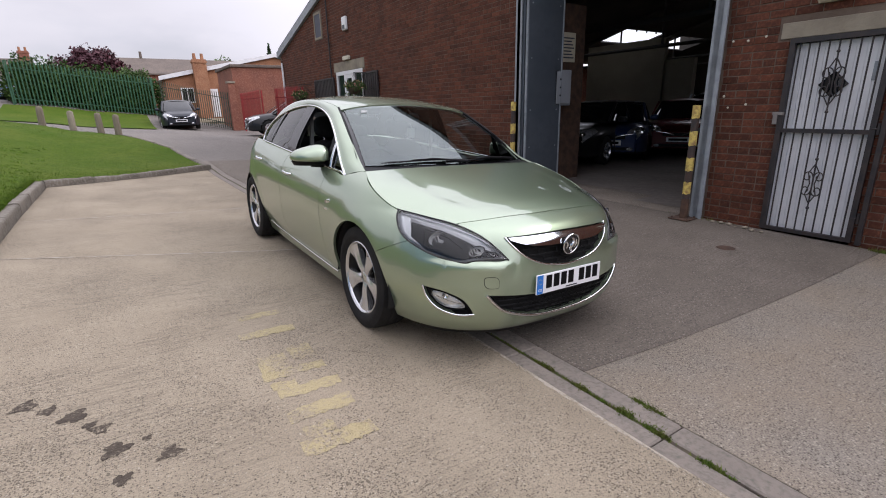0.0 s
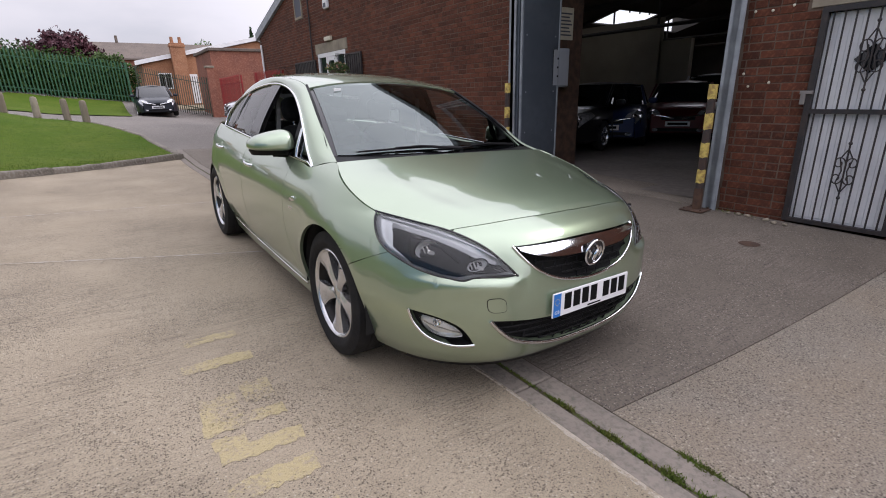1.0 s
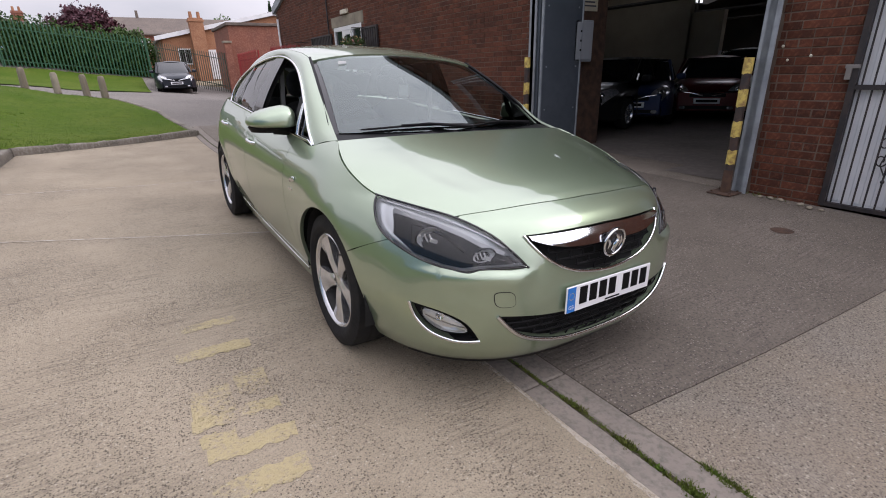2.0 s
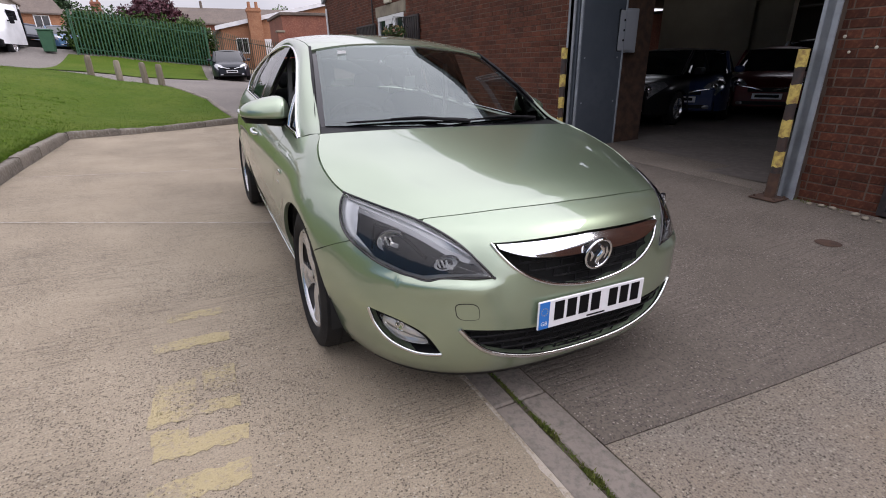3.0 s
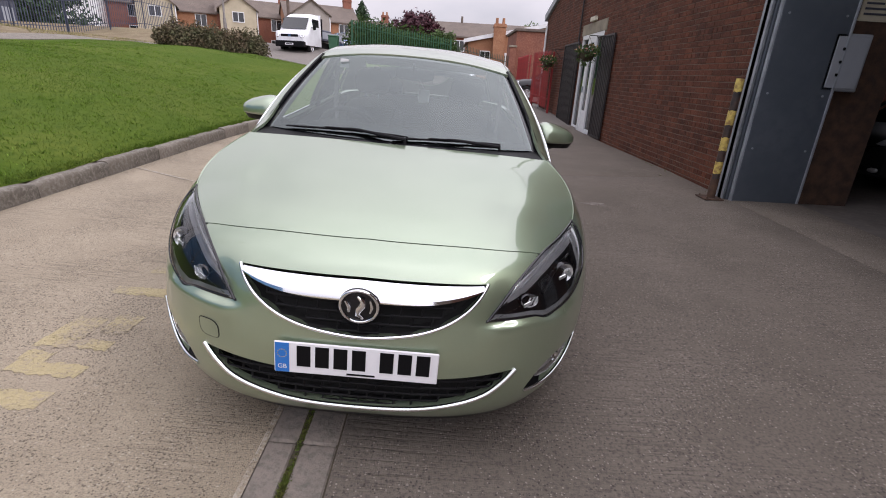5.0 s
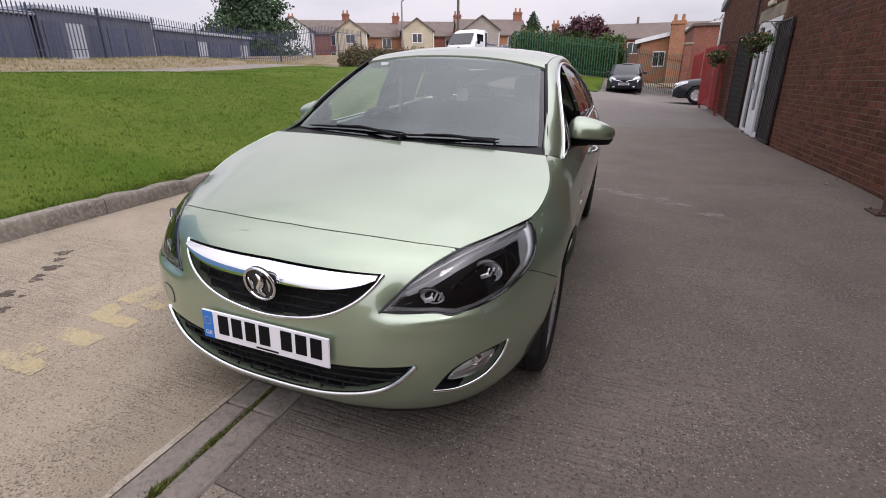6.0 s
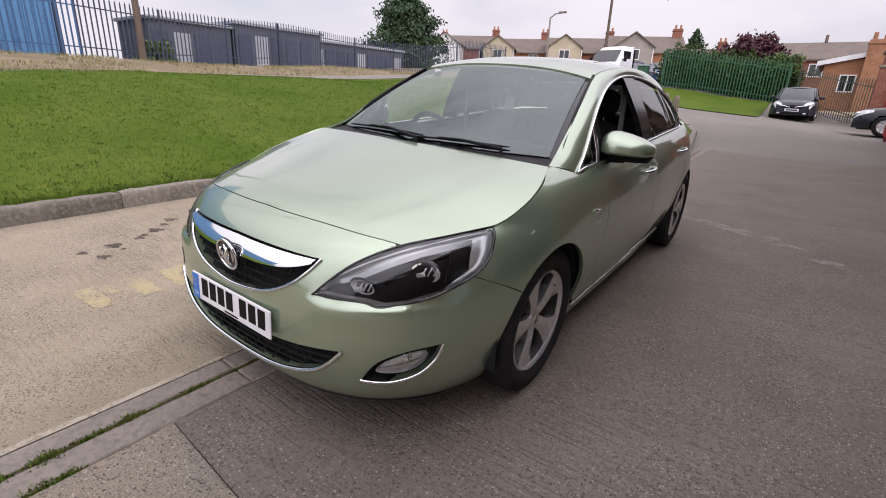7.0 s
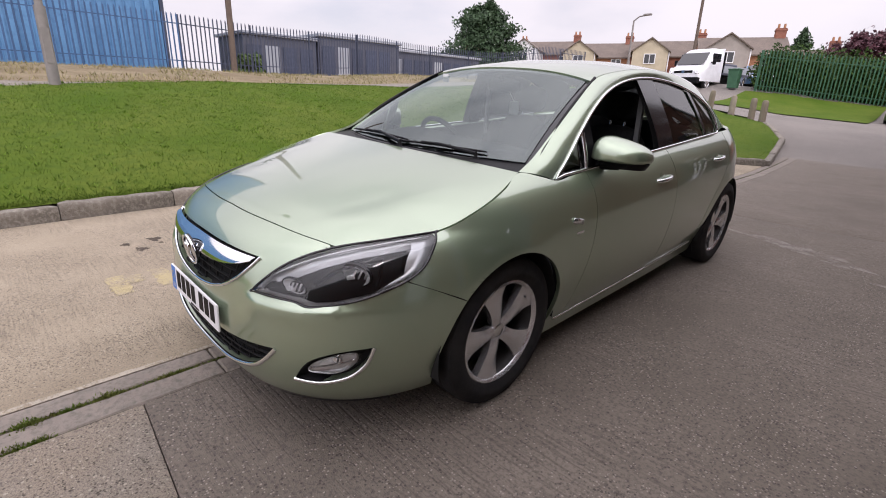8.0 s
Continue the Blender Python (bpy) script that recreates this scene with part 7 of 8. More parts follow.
part("rear_window", sheet(rear_screen, 20, 8), "side_glass", CAR, "tinted rear window", smooth=180)
for sx in (-1, 1):
    bm = sheet(lambda u, v: Vector((sx * (side_x(3.0 + 0.28 * u, 0.80 + 0.2 * v) + 0.004), 3.0 + 0.28 * u + 0.06 * (1 - v), 0.80 + 0.2 * v)), 10, 8)
    part("tail_lamp", bm, "tail_red", CAR, "red tail lamp", smooth=60)

# cabin: floor, dashboard, wheel, seats, lining
part("cabin_floor", boxes((-0.70, 0.70, 0.2, 3.0, 0.22, 0.26), (-0.70, 0.70, 3.0, 3.1, 0.22, 0.95)), "cabin", CAR)


def dash(u, v):
    s = 2 * u - 1
    prof = [(0.16, 0.955), (0.30, 0.985), (0.55, 1.0), (0.66, 0.985), (0.70, 0.93), (0.66, 0.75), (0.62, 0.5)]
    i = v * (len(prof) - 1)
    k = min(int(i), len(prof) - 2)
    f = i - k
    y, z = prof[k][0] + (prof[k + 1][0] - prof[k][0]) * f, prof[k][1] + (prof[k + 1][1] - prof[k][1]) * f
    z += 0.025 * math.exp(-((s + 0.52) / 0.25) ** 2) * math.sin(math.pi * min(v * 1.3, 1))
    return Vector((0.70 * s, y + 0.10 * abs(s) ** 3 * (1 - v), z - 0.05 * abs(s) ** 4))


part("dashboard", sheet(dash, 30, 24), "cabin", CAR, "dark grey dashboard", smooth=60)
sw = part("steering_wheel", bmesh.new(), "cabin", CAR, "black three-spoke steering wheel")
bm = bmesh.new()
pipe(bm, [(0.185 * math.cos(2 * math.pi * k / 36), 0, 0.185 * math.sin(2 * math.pi * k / 36)) for k in range(36)], 0.016, 10, True)
for a in (0, 180, 270):
    pipe(bm, [(0.03 * math.cos(radians(a)), 0, 0.03 * math.sin(radians(a))), (0.18 * math.cos(radians(a)), 0, 0.18 * math.sin(radians(a)))], 0.018, 8)
bmesh.ops.create_uvsphere(bm, u_segments=16, v_segments=8, radius=0.065)
bmesh.ops.transform(bm, matrix=pose(-0.37, 0.80, 0.90, 28), verts=bm.verts)
bm.to_mesh(sw.data)
bm.free()
sw.data.shade_smooth()


def cushion(bm, sx_, sy_, sz_, m, power=0.45):
    def fn(u, v):
        a, b = 2 * math.pi * u, math.pi * (v - 0.5)
        p = lambda c: math.copysign(abs(c) ** power, c)
        return m @ Vector((sx_ * p(math.cos(a)) * p(math.cos(b)), sy_ * p(math.sin(a)) * p(math.cos(b)), sz_ * p(math.sin(b))))
    sheet(fn, 24, 14, bm)


for x in (-0.37, 0.37):
    seat = part("front_seat", bmesh.new(), "seat_cloth", CAR, "black cloth front seat")
    bm = bmesh.new()
    cushion(bm, 0.25, 0.26, 0.09, pose(x, 1.28, 0.46, -8))
    cushion(bm, 0.235, 0.075, 0.30, pose(x, 1.60, 0.78, -18), 0.6)
    for s in (-1, 1):
        cushion(bm, 0.05, 0.10, 0.24, pose(x + s * 0.215, 1.54, 0.78, -18), 0.8)
    bm.to_mesh(seat.data)
    bm.free()
    seat.data.shade_smooth()
    bm = bmesh.new()
    cushion(bm, 0.135, 0.055, 0.095, pose(x, 1.72, 1.185, -14), 0.6)
    part("headrest", bm, "seat_cloth", seat, smooth=180)
    bm = bmesh.new()
    for s in (-1, 1):
        tube(bm, (x + s * 0.05, 1.70, 1.03), (x + s * 0.05, 1.715, 1.14), 0.007)
    part("headrest_posts", bm, "chrome", seat, smooth=60)
bm = bmesh.new()
cushion(bm, 0.62, 0.26, 0.09, pose(0, 2.25, 0.48, -6), 0.35)
cushion(bm, 0.62, 0.08, 0.30, pose(0, 2.62, 0.76, -20), 0.4)
for x in (-0.36, 0.36):
    cushion(bm, 0.13, 0.05, 0.075, pose(x, 2.73, 1.10, -15), 0.6)
part("rear_seat", bm, "seat_cloth", CAR, "black cloth rear bench", smooth=180)
part("headlining", sheet(lambda u, v: inset(roof, 0.02, 0.02)(u, v) - Vector((0, 0, 0.025)), 16, 16), "cabin_grey", CAR, smooth=180)
for sx in (-1, 1):
    bm = sheet(lambda u, v: Vector((sx * (0.70 + 0.03 * v), 0.62 + 1.86 * u, 0.26 + (belt(0.62 + 1.86 * u) - 0.27) * v)), 20, 6)
    part("door_lining", bm, "cabin", CAR, smooth=180)
    bm = sheet(lambda u, v: Vector((sx * (glass_x(1.5, 0.98 + 0.37 * v) - 0.04), 1.44 + 0.12 * u - 0.04 * v, 0.98 + 0.37 * v)), 2, 6)
    part("pillar_lining", bm, "cabin", CAR)
    bm = bmesh.new()
    pipe(bm, [(sx * 0.60, 1.50, 1.28), (sx * 0.61, 1.50, 1.0), (sx * 0.55, 1.5, 0.5)], 0.02, 4)
    part("seat_belt", bm, "cabin_grey", CAR)
bm = bmesh.new()
cushion(bm, 0.12, 0.025, 0.04, pose(0, 0.93, 1.285, 10), 0.6)
tube(bm, (0, 0.88, 1.34), (0, 0.92, 1.30), 0.012)
part("rear_view_mirror", bm, "cabin", CAR, "black rear-view mirror", smooth=60)
tag_ = part("air_freshener", boxes((0.03, 0.10, 0.958, 0.964, 1.12, 1.20), bevel=0.004), "tag", CAR, "square white tag hanging from the mirror")
bm = bmesh.new()
tube(bm, (0.065, 0.95, 1.20), (0.02, 0.94, 1.275), 0.0025, seg=6)
part("tag_string", bm, "tag", tag_)
part("permit_disc", boxes((-0.44, -0.39, 0.842, 0.846, 1.285, 1.335)), "tag", CAR)


# ---- fences ----
def pale_mesh(h, material):
    """A W-section palisade pale with a three-pointed top."""
    bm = bmesh.new()
    prof = [(-0.029, 0.0), (-0.015, -0.010), (0.0, 0.0), (0.015, -0.010), (0.029, 0.0)]
    lo = [bm.verts.new((x, y, 0)) for x, y in prof]
    hi = [bm.verts.new((x, y, h - (0.09 if k % 2 == 0 and k != 2 else 0.06))) for k, (x, y) in enumerate(prof)]
    for k in range(4):
        bm.faces.new((lo[k], lo[k + 1], hi[k + 1], hi[k]))
    tip = bm.verts.new((0, 0.006, h))
    for k in range(4):
        bm.faces.new((hi[k], hi[k + 1], tip))
    me = bpy.data.meshes.new("pale")
    bm.to_mesh(me)
    bm.free()
    me.materials.append(M[material])
    return me


def palisade(name, label, pts, h, gap, material, lift=0.05, ground=land, post=2.75, base=None):
    f = thing(name, Matrix(), label, "fence", kind="")
    me = pale_mesh(h, material)
    for a, b in zip(pts, pts[1:]):
        a, b = Vector(a), Vector(b)
        d = b - a
        n = int(d.length / gap)
        yaw = math.atan2(d.y, d.x)
        for k in range(n):
            p = a + d * (k + 0.5) / n
            ob = new("pale", me)
            ob.parent = f
            ob.matrix_basis = Matrix.Translation((p.x, p.y, ground(p.x, p.y) + lift)) @ Matrix.Rotation(yaw, 4, "Z")
        m = max(int(d.length / post), 1)
        for z in (0.3, h - 0.35):
            bm = bmesh.new()
            for k in range(m):
                p, q = a + d * k / m, a + d * (k + 1) / m
                nn = Vector((-d.y, d.x)).normalized() * 0.03
                A = [(p.x + nn.x, p.y + nn.y, ground(*p) + z + lift - 0.02), (q.x + nn.x, q.y + nn.y, ground(*q) + z + lift - 0.02)]
                pipe(bm, A, 0.025, 4)
            part("rail", bm, material, f)
        for k in range(m + 1):
            p = a + d * k / m
            nn = Vector((-d.y, d.x)).normalized() * 0.08
            g0 = ground(*p)
            part("post", boxes((p.x + nn.x - 0.03, p.x + nn.x + 0.03, p.y + nn.y - 0.03, p.y + nn.y + 0.03, g0 - 0.1, g0 + h + lift - 0.05)), material, f)
    return f


palisade("green_fence", "green steel palisade fence before a thick hedge", [(-5.8, 29.6), (0.35, 30.6)], 2.1, 0.15, "green_steel")
palisade("yard_gate", "grey-green steel palisade gates, shut", [(0.7, 30.9), (3.55, 26.9)], 2.0, 0.15, "grey_green_steel")
palisade("red_fence", "red steel palisade fence beside the workshop", [(4.05, 25.9), (3.85, 20.9)], 1.85, 0.13, "red_steel", 0.15)
palisade("red_gate", "dark red steel gate folded back along the wall", [(3.42, 16.9), (3.48, 14.0)], 1.75, 0.12, "red_steel", 0.15)
palisade("blue_fence", "dark blue steel palisade fence before the warehouse", [(-16.6, -8.0), (-19.0, 5.0)], 1.95, 0.17, "blue_steel", 0.05)
palisade("navy_fence", "dark navy steel palisade fence along the verge", [(-19.0, 5.0), (-19.6, 8.0)], 1.95, 0.17, "navy_steel", 0.05)
palisade("navy_fence", "dark navy steel palisade fence along the verge", [(-19.6, 8.0), (-21.3, 20.0), (-20.0, 36.0)], 1.95, 0.17, "navy_steel", 0.05)

# hedge behind the green fence
hedge = [leaves(3200, (-5.5 + 0.62 * k, 30.75 + 0.1 * k, land(-5 + 0.6 * k, 29.6) + 1.1), (0.85, 0.9, 1.30), 0.08, 20 + k, 0.5) for k in range(10)]
tagged(leaf_mesh("hedge", hedge, "hedge_leaf"), "thick green leafy hedge behind the fence", "hedge", kind="stuff")
tagged(leaf_mesh("brambles", [leaves(2600, (-12.3 + 0.28 * k, 20.8 + 0.11 * k, land(-12.3 + 0.28 * k, 20.8 + 0.11 * k) + 0.35), (0.6, 0.7, 0.50 + 0.35 * math.sin(k * 1.3) ** 2), 0.055, 60 + k, 0.5) for k in range(13)], "bramble_leaf"), "tangled brown-green brambles on the verge", "brambles", kind="stuff")


def verge_spots():
    rng = random.Random(21)
    out = []
    for _ in range(26000):
        y = rng.uniform(-8, 24)
        x = rng.uniform(-19.5, -9.4)
        if in_poly(x, y, LAWN) or (x > -8.6 - 0.1 * y and y < 20):
            continue
        if noise.noise(Vector((x * 0.7, y * 0.7, 3))) < -0.1:
            continue
        out.append((x, y, land(x, y) - 0.05))
    return out


grass("dry_verge_grass", "dry straw-coloured grass on the verge", verge_spots(), 0.085, 0.012, "dry_grass")
# strip of path between lawn and verge
bm = bmesh.new()
edge = [(-7.3, -12), (-7.65, -1.2), (-8.6, 2), (-10.0, 6), (-10.9, 11), (-10.4, 17), (-9.3, 21)]
rows = []
for k in range(41):
    p = path3(k / 40, [(x, y, 0) for x, y in edge])
    rows.append([bm.verts.new((p.x - o, p.y, land(p.x - o, p.y) + z)) for o, z in ((0.0, -0.02), (0.0, 0.085), (0.12, 0.085), (0.13, 0.05), (1.3, 0.05), (1.32, -0.05))])
for a, b in zip(rows, rows[1:]):
    for i in range(5):
        bm.faces.new((a[i], b[i], b[i + 1], a[i + 1]))
tagged(part("path", bm, "kerb", smooth=40), "narrow kerbed path beside the lawn", "path", kind="structure")

# bollards
for k, (x, y) in enumerate(((-3.72, 16.55), (-2.98, 16.3), (-2.28, 15.85), (-1.84, 15.25))):
    b = thing("bollard", pose(x, y, land(x, y) + 0.06, (k % 2) * 2 - 1, 1.5 - k, 20 * k), "weathered grey timber bollard at the lawn's edge", "bollard", "bollards along the lawn")
    bm = bmesh.new()
    lathe(bm, [(-0.1, 0.095), (0.48, 0.088), (0.56, 0.082), (0.60, 0.06), (0.61, 0.0)], 14, "z")
    part("bollard_post", bm, "timber" if k != 1 else "lintel", b, smooth=50)

# strip of grass before the green fence
draped("verge_lawn", -6.2, 0.2, 20.5, 30.6, 30, 48, 0.025, "turf", "grass strip before the green fence", "lawn", lambda x, y: y > 22.5 + 0.45 * (x + 3) and x < -0.2 and y < 29.5 + 0.16 * (x + 5.8))


# ---- poles and wires ----
def lamp_post(x, y, h, r, material, label, name="street_lamp", arm=None):
    p = thing(name, pose(x, y, land(max(x, -25), min(y, 34))), label, name.replace("_", " "))
    bm = bmesh.new()
    tube(bm, (0, 0, -0.1), (0, 0, 1.2 if arm is not None else h), r * 1.5 if arm is not None else r, r * 1.4 if arm is not None else r * 0.8, 14)
    if arm is not None:
        tube(bm, (0, 0, 1.2), (0, 0, h), r, r * 0.7, 14)
        pipe(bm, [(0, 0, h - 0.02), (arm[0] * 0.4, arm[1] * 0.4, h + 0.25), (arm[0], arm[1], h + 0.3)], r * 0.6, 8)
    part("shaft", bm, material, p, smooth=50)
    if arm is not None:
        part("lantern", boxes((arm[0] - 0.3, arm[0] + 0.3, arm[1] - 0.12, arm[1] + 0.12, h + 0.26, h + 0.4), bevel=0.04), "galv", p)
        part("hatch", boxes((r * 1.4, r * 1.55, -0.05, 0.05, 0.4, 0.9)), "galv", p)
    else:
        part("cap", boxes((-r, r, -r, r, h, h + 0.03)), material, p)
    return p


lamp_post(-7.75, -0.35, 6.5, 0.052, "galv", "grey steel street lamp at the lawn's edge", arm=(0.9, 0.3))
lamp_post(-19.0, 6.9, 9.0, 0.12, "pole_wood", "dark wooden telegraph pole by the fence", "telegraph_pole")
lamp_post(-11.6, 36.0, 7.2, 0.11, "pole_wood", "dark wooden telegraph pole among the houses", "telegraph_pole")
lamp_post(-16.3, 36.0, 4.0, 0.08, "galv", "tall grey street lamp before the houses", arm=(1.0, 0.0))
bm = bmesh.new()
pipe(bm, [Vector((-9.3, 42.0, 8.7)).lerp(Vector((3.2, 4.0, 4.6)), k / 12) - Vector((0, 0, 0.25 * math.sin(math.pi * k / 12))) for k in range(13)], 0.02, 5)
tagged(part("overhead_cable", bm, "car_black"), "thin black overhead telephone cable", "cable")


# ---- far buildings ----
def window(parent, cx, y, z, w, h, face=-1, frame="upvc"):
    """A window on a wall that faces -y."""
    o = part("window", boxes((cx - w / 2, cx + w / 2, y + face * 0.02, y + face * 0.005, z, z + h)), "win_dark", parent, "dark window with a white frame")
    part("window_frame", boxes((cx - w / 2 - 0.07, cx - w / 2, y + face * 0.06, y, z - 0.07, z + h + 0.07), (cx + w / 2, cx + w / 2 + 0.07, y + face * 0.06, y, z - 0.07, z + h + 0.07), (cx - w / 2, cx + w / 2, y + face * 0.06, y, z + h, z + h + 0.07),
                               (cx - w / 2, cx + w / 2, y + face * 0.06, y, z - 0.07, z), (cx - 0.03, cx + 0.03, y + face * 0.05, y, z, z + h)), frame, o)


def gable_block(parent, name, x0, x1, y0, y1, z0, eave, ridge, wall, along="x", roof_mat="roof_tile", roof_name="roof"):
    """A pitched-roof block; along: the ridge's direction."""
    bm = bmesh.new()
    if along == "x":
        ym = (y0 + y1) / 2
        prof = [(y0, z0), (y1, z0), (y1, eave), (ym, ridge), (y0, eave)]
        a = [bm.verts.new((x0, y, z)) for y, z in prof]
        b = [bm.verts.new((x1, y, z)) for y, z in prof]
    else:
        xm = (x0 + x1) / 2
        prof = [(x0, z0), (x1, z0), (x1, eave), (xm, ridge), (x0, eave)]
        a = [bm.verts.new((x, y0, z)) for x, z in prof]
        b = [bm.verts.new((x, y1, z)) for x, z in prof]
    bm.faces.new(a)
    bm.faces.new(b[::-1])
    for i in (0, 1, 4):
        bm.faces.new((a[i], a[(i + 1) % 5], b[(i + 1) % 5], b[i]))
    w = part(name, bm, wall, parent)
    bm = bmesh.new()
    o, t = 0.25, 0.12
    if along == "x":
        s = (ridge - eave) / ((y1 - y0) / 2)
        for ya in (y0 - o, y1 + o):
            z = eave - s * o
            q = [(x0 - 0.15, ya, z), (x1 + 0.15, ya, z), (x1 + 0.15, (y0 + y1) / 2, ridge), (x0 - 0.15, (y0 + y1) / 2, ridge)]
            lo = [bm.verts.new(p) for p in q]
            hi = [bm.verts.new((p[0], p[1], p[2] + t)) for p in q]
            bm.faces.new(lo)
            bm.faces.new(hi)
            for k in range(4):
                bm.faces.new((lo[k - 1], lo[k], hi[k], hi[k - 1]))
    else:
        s = (ridge - eave) / ((x1 - x0) / 2)
        for xa in (x0 - o, x1 + o):
            z = eave - s * o
            q = [(xa, y0 - 0.2, z), (xa, y1 + 0.15, z), ((x0 + x1) / 2, y1 + 0.15, ridge), ((x0 + x1) / 2, y0 - 0.2, ridge)]
            lo = [bm.verts.new(p) for p in q]
            hi = [bm.verts.new((p[0], p[1], p[2] + t)) for p in q]
            bm.faces.new(lo)
            bm.faces.new(hi)
            for k in range(4):
                bm.faces.new((lo[k - 1], lo[k], hi[k], hi[k - 1]))
    part(roof_name, bm, roof_mat, parent)
    return w


def chimney(parent, x, y, z, h, wall="brick_far"):
    c = part("chimney", boxes((x - 0.45, x + 0.45, y - 0.3, y + 0.3, z, z + h), (x - 0.5, x + 0.5, y - 0.35, y + 0.35, z + h - 0.25, z + h - 0.12), bevel=0.01), wall, parent, "brick chimney stack")
    for dx in (-0.25, 0.25):
        bm = bmesh.new()
        tube(bm, (x + dx, y, z + h), (x + dx, y, z + h + 0.4), 0.12, 0.10, 10)
        part("chimney_pot", bm, "brick_orange", c)


def house(x, y, w, wing_wall, main_wall, yaw, label, ridge=7.0, wing=0.45):
    """A terraced house: main block with its ridge along the row and a lower gabled wing towards us."""
    h = thing("house", pose(x, y, 1.75, 0, 0, yaw), label, "house", "houses along the lane")
    gable_block(h, "wall", -w / 2, w / 2, 0, 6.5, 0, ridge - 1.75, ridge, main_wall)
    ww = w * wing
    gable_block(h, "wing_wall", -w / 2 + 0.3, -w / 2 + 0.3 + ww, -3.6, 1.5, 0, ridge - 1.5, ridge - 0.3, wing_wall, "y", roof_name="wing_roof")
    chimney(h, w / 2 - 0.5, 3.25, ridge - 0.6, 1.5)
    window(h, -w / 2 + 0.3 + ww / 2, -3.6, ridge - 2.7, 1.0, 0.85)
    window(h, w / 2 - 1.6, 0.0, ridge - 3.1, 1.0, 1.1)
    window(h, w / 2 - 1.6, 0.0, ridge - 5.3, 1.2, 1.2)
    bm = bmesh.new()
    pipe(bm, [(-w / 2 + 0.3 + ww + 0.1, -3.5, 0.2), (-w / 2 + 0.3 + ww + 0.1, -3.5, ridge - 1.6)], 0.06, 6)
    part("gutter_pipe", bm, "upvc", h)
    return h


def row_at(az, dist, eye=(2.1, -1.5)):
    a = radians(az)
    return eye[0] - math.sin(a) * dist, eye[1] + math.cos(a) * dist


for az, dist, w, ww, mw, ridge, lab in ((34.9, 68, 8.2, "upvc", "brick_far", 6.8, "brown-roofed house with a white gabled wing"), (29.3, 64, 7.6, "render_cream", "brick_orange", 6.2, "brick house with a cream gabled wing"),
                                        (22.4, 61, 7.6, "render_cream", "brick_far", 6.1, "cream rendered house with a brown tiled roof"), (15.7, 57, 7.6, "render_grey", "brick_orange", 5.9, "pebble-dashed house with an orange brick end")):
    x, y = row_at(az, dist)
    house(x, y, w, ww, mw, 24, lab, ridge)
x, y = row_at(11.6, 66)
house(x, y, 6.5, "render_grey", "brick_far", 0, "grey rendered house with a slate roof", 5.4)
x, y = row_at(40.5, 74)
house(x, y, 9, "render_cream", "brick_far", 30, "distant brick house with a brown roof", 6.9)

# bungalow behind the gates: a wide low gable with white barge boards
bg = thing("bungalow", pose(0, 38.0, 1.0), "orange brick bungalow with white barge boards", "bungalow")
gable_block(bg, "wall", 1.7, 17.3, 0, 7, 0, 2.72, 4.42, "brick_orange", "y")
bm = bmesh.new()
for x0, z0, x1, z1 in ((1.3, 2.66, 9.5, 4.46), (17.7, 2.66, 9.5, 4.46)):
    vs = [[bm.verts.new((x, y, z + dz)) for y, dz in ((-0.26, 0.0), (-0.22, 0.0), (-0.22, 0.27), (-0.26, 0.27))] for x, z in ((x0, z0), (x1, z1))]
    for k in range(4):
        bm.faces.new((vs[0][k - 1], vs[0][k], vs[1][k], vs[1][k - 1]))
    bm.faces.new(vs[0])
    bm.faces.new(vs[1])
part("barge_board", bm, "upvc", bg, "white barge boards")
chimney(bg, 4.0, -0.32, 0.0, 4.1, "brick_orange")
window(bg, 3.0, 0.0, 1.2, 0.7, 0.9)
window(bg, 5.75, 0.0, 1.2, 1.0, 1.1)
window(bg, 9.5, 0.0, 1.2, 1.4, 1.2)
part("house_door", boxes((4.55, 5.05, -0.05, 0.0, 0.1, 2.1)), "upvc", bg)
lh = thing("house", pose(0, 50.0, 1.0), "long house with a grey-brown tiled roof behind the bungalow", "house", "houses along the lane")
gable_block(lh, "wall", -2.5, 12, 0, 7, 0, 3.9, 5.4, "brick_far")
window(lh, 1.2, 0.0, 2.6, 0.9, 0.9)
window(lh, 3.0, 0.0, 2.6, 0.9, 0.9)
bm = bmesh.new()
tube(bm, (1.4, 3.5, 5.3), (1.4, 3.5, 6.1), 0.13, 0.11, 10)
part("flue", bm, "roof_tile", lh)
# flat-roofed brick outbuilding
ob_ = thing("outbuilding", Matrix(), "flat-roofed brick outbuilding with a dark coping", "outbuilding")
part("wall", boxes((3.95, 10.5, 26.7, 31.0, 0.2, 3.75)), "brick_far", ob_)
part("coping", boxes((3.86, 10.6, 26.6, 31.1, 3.75, 3.90), bevel=0.02), "roof_tile", ob_)
part("pier", boxes((3.6, 3.95, 26.4, 26.75, 0.2, 2.9), bevel=0.01), "brick_far", ob_)
part("pier_cap", boxes((3.56, 3.99, 26.36, 26.8, 2.9, 3.0), bevel=0.01), "lintel", ob_)

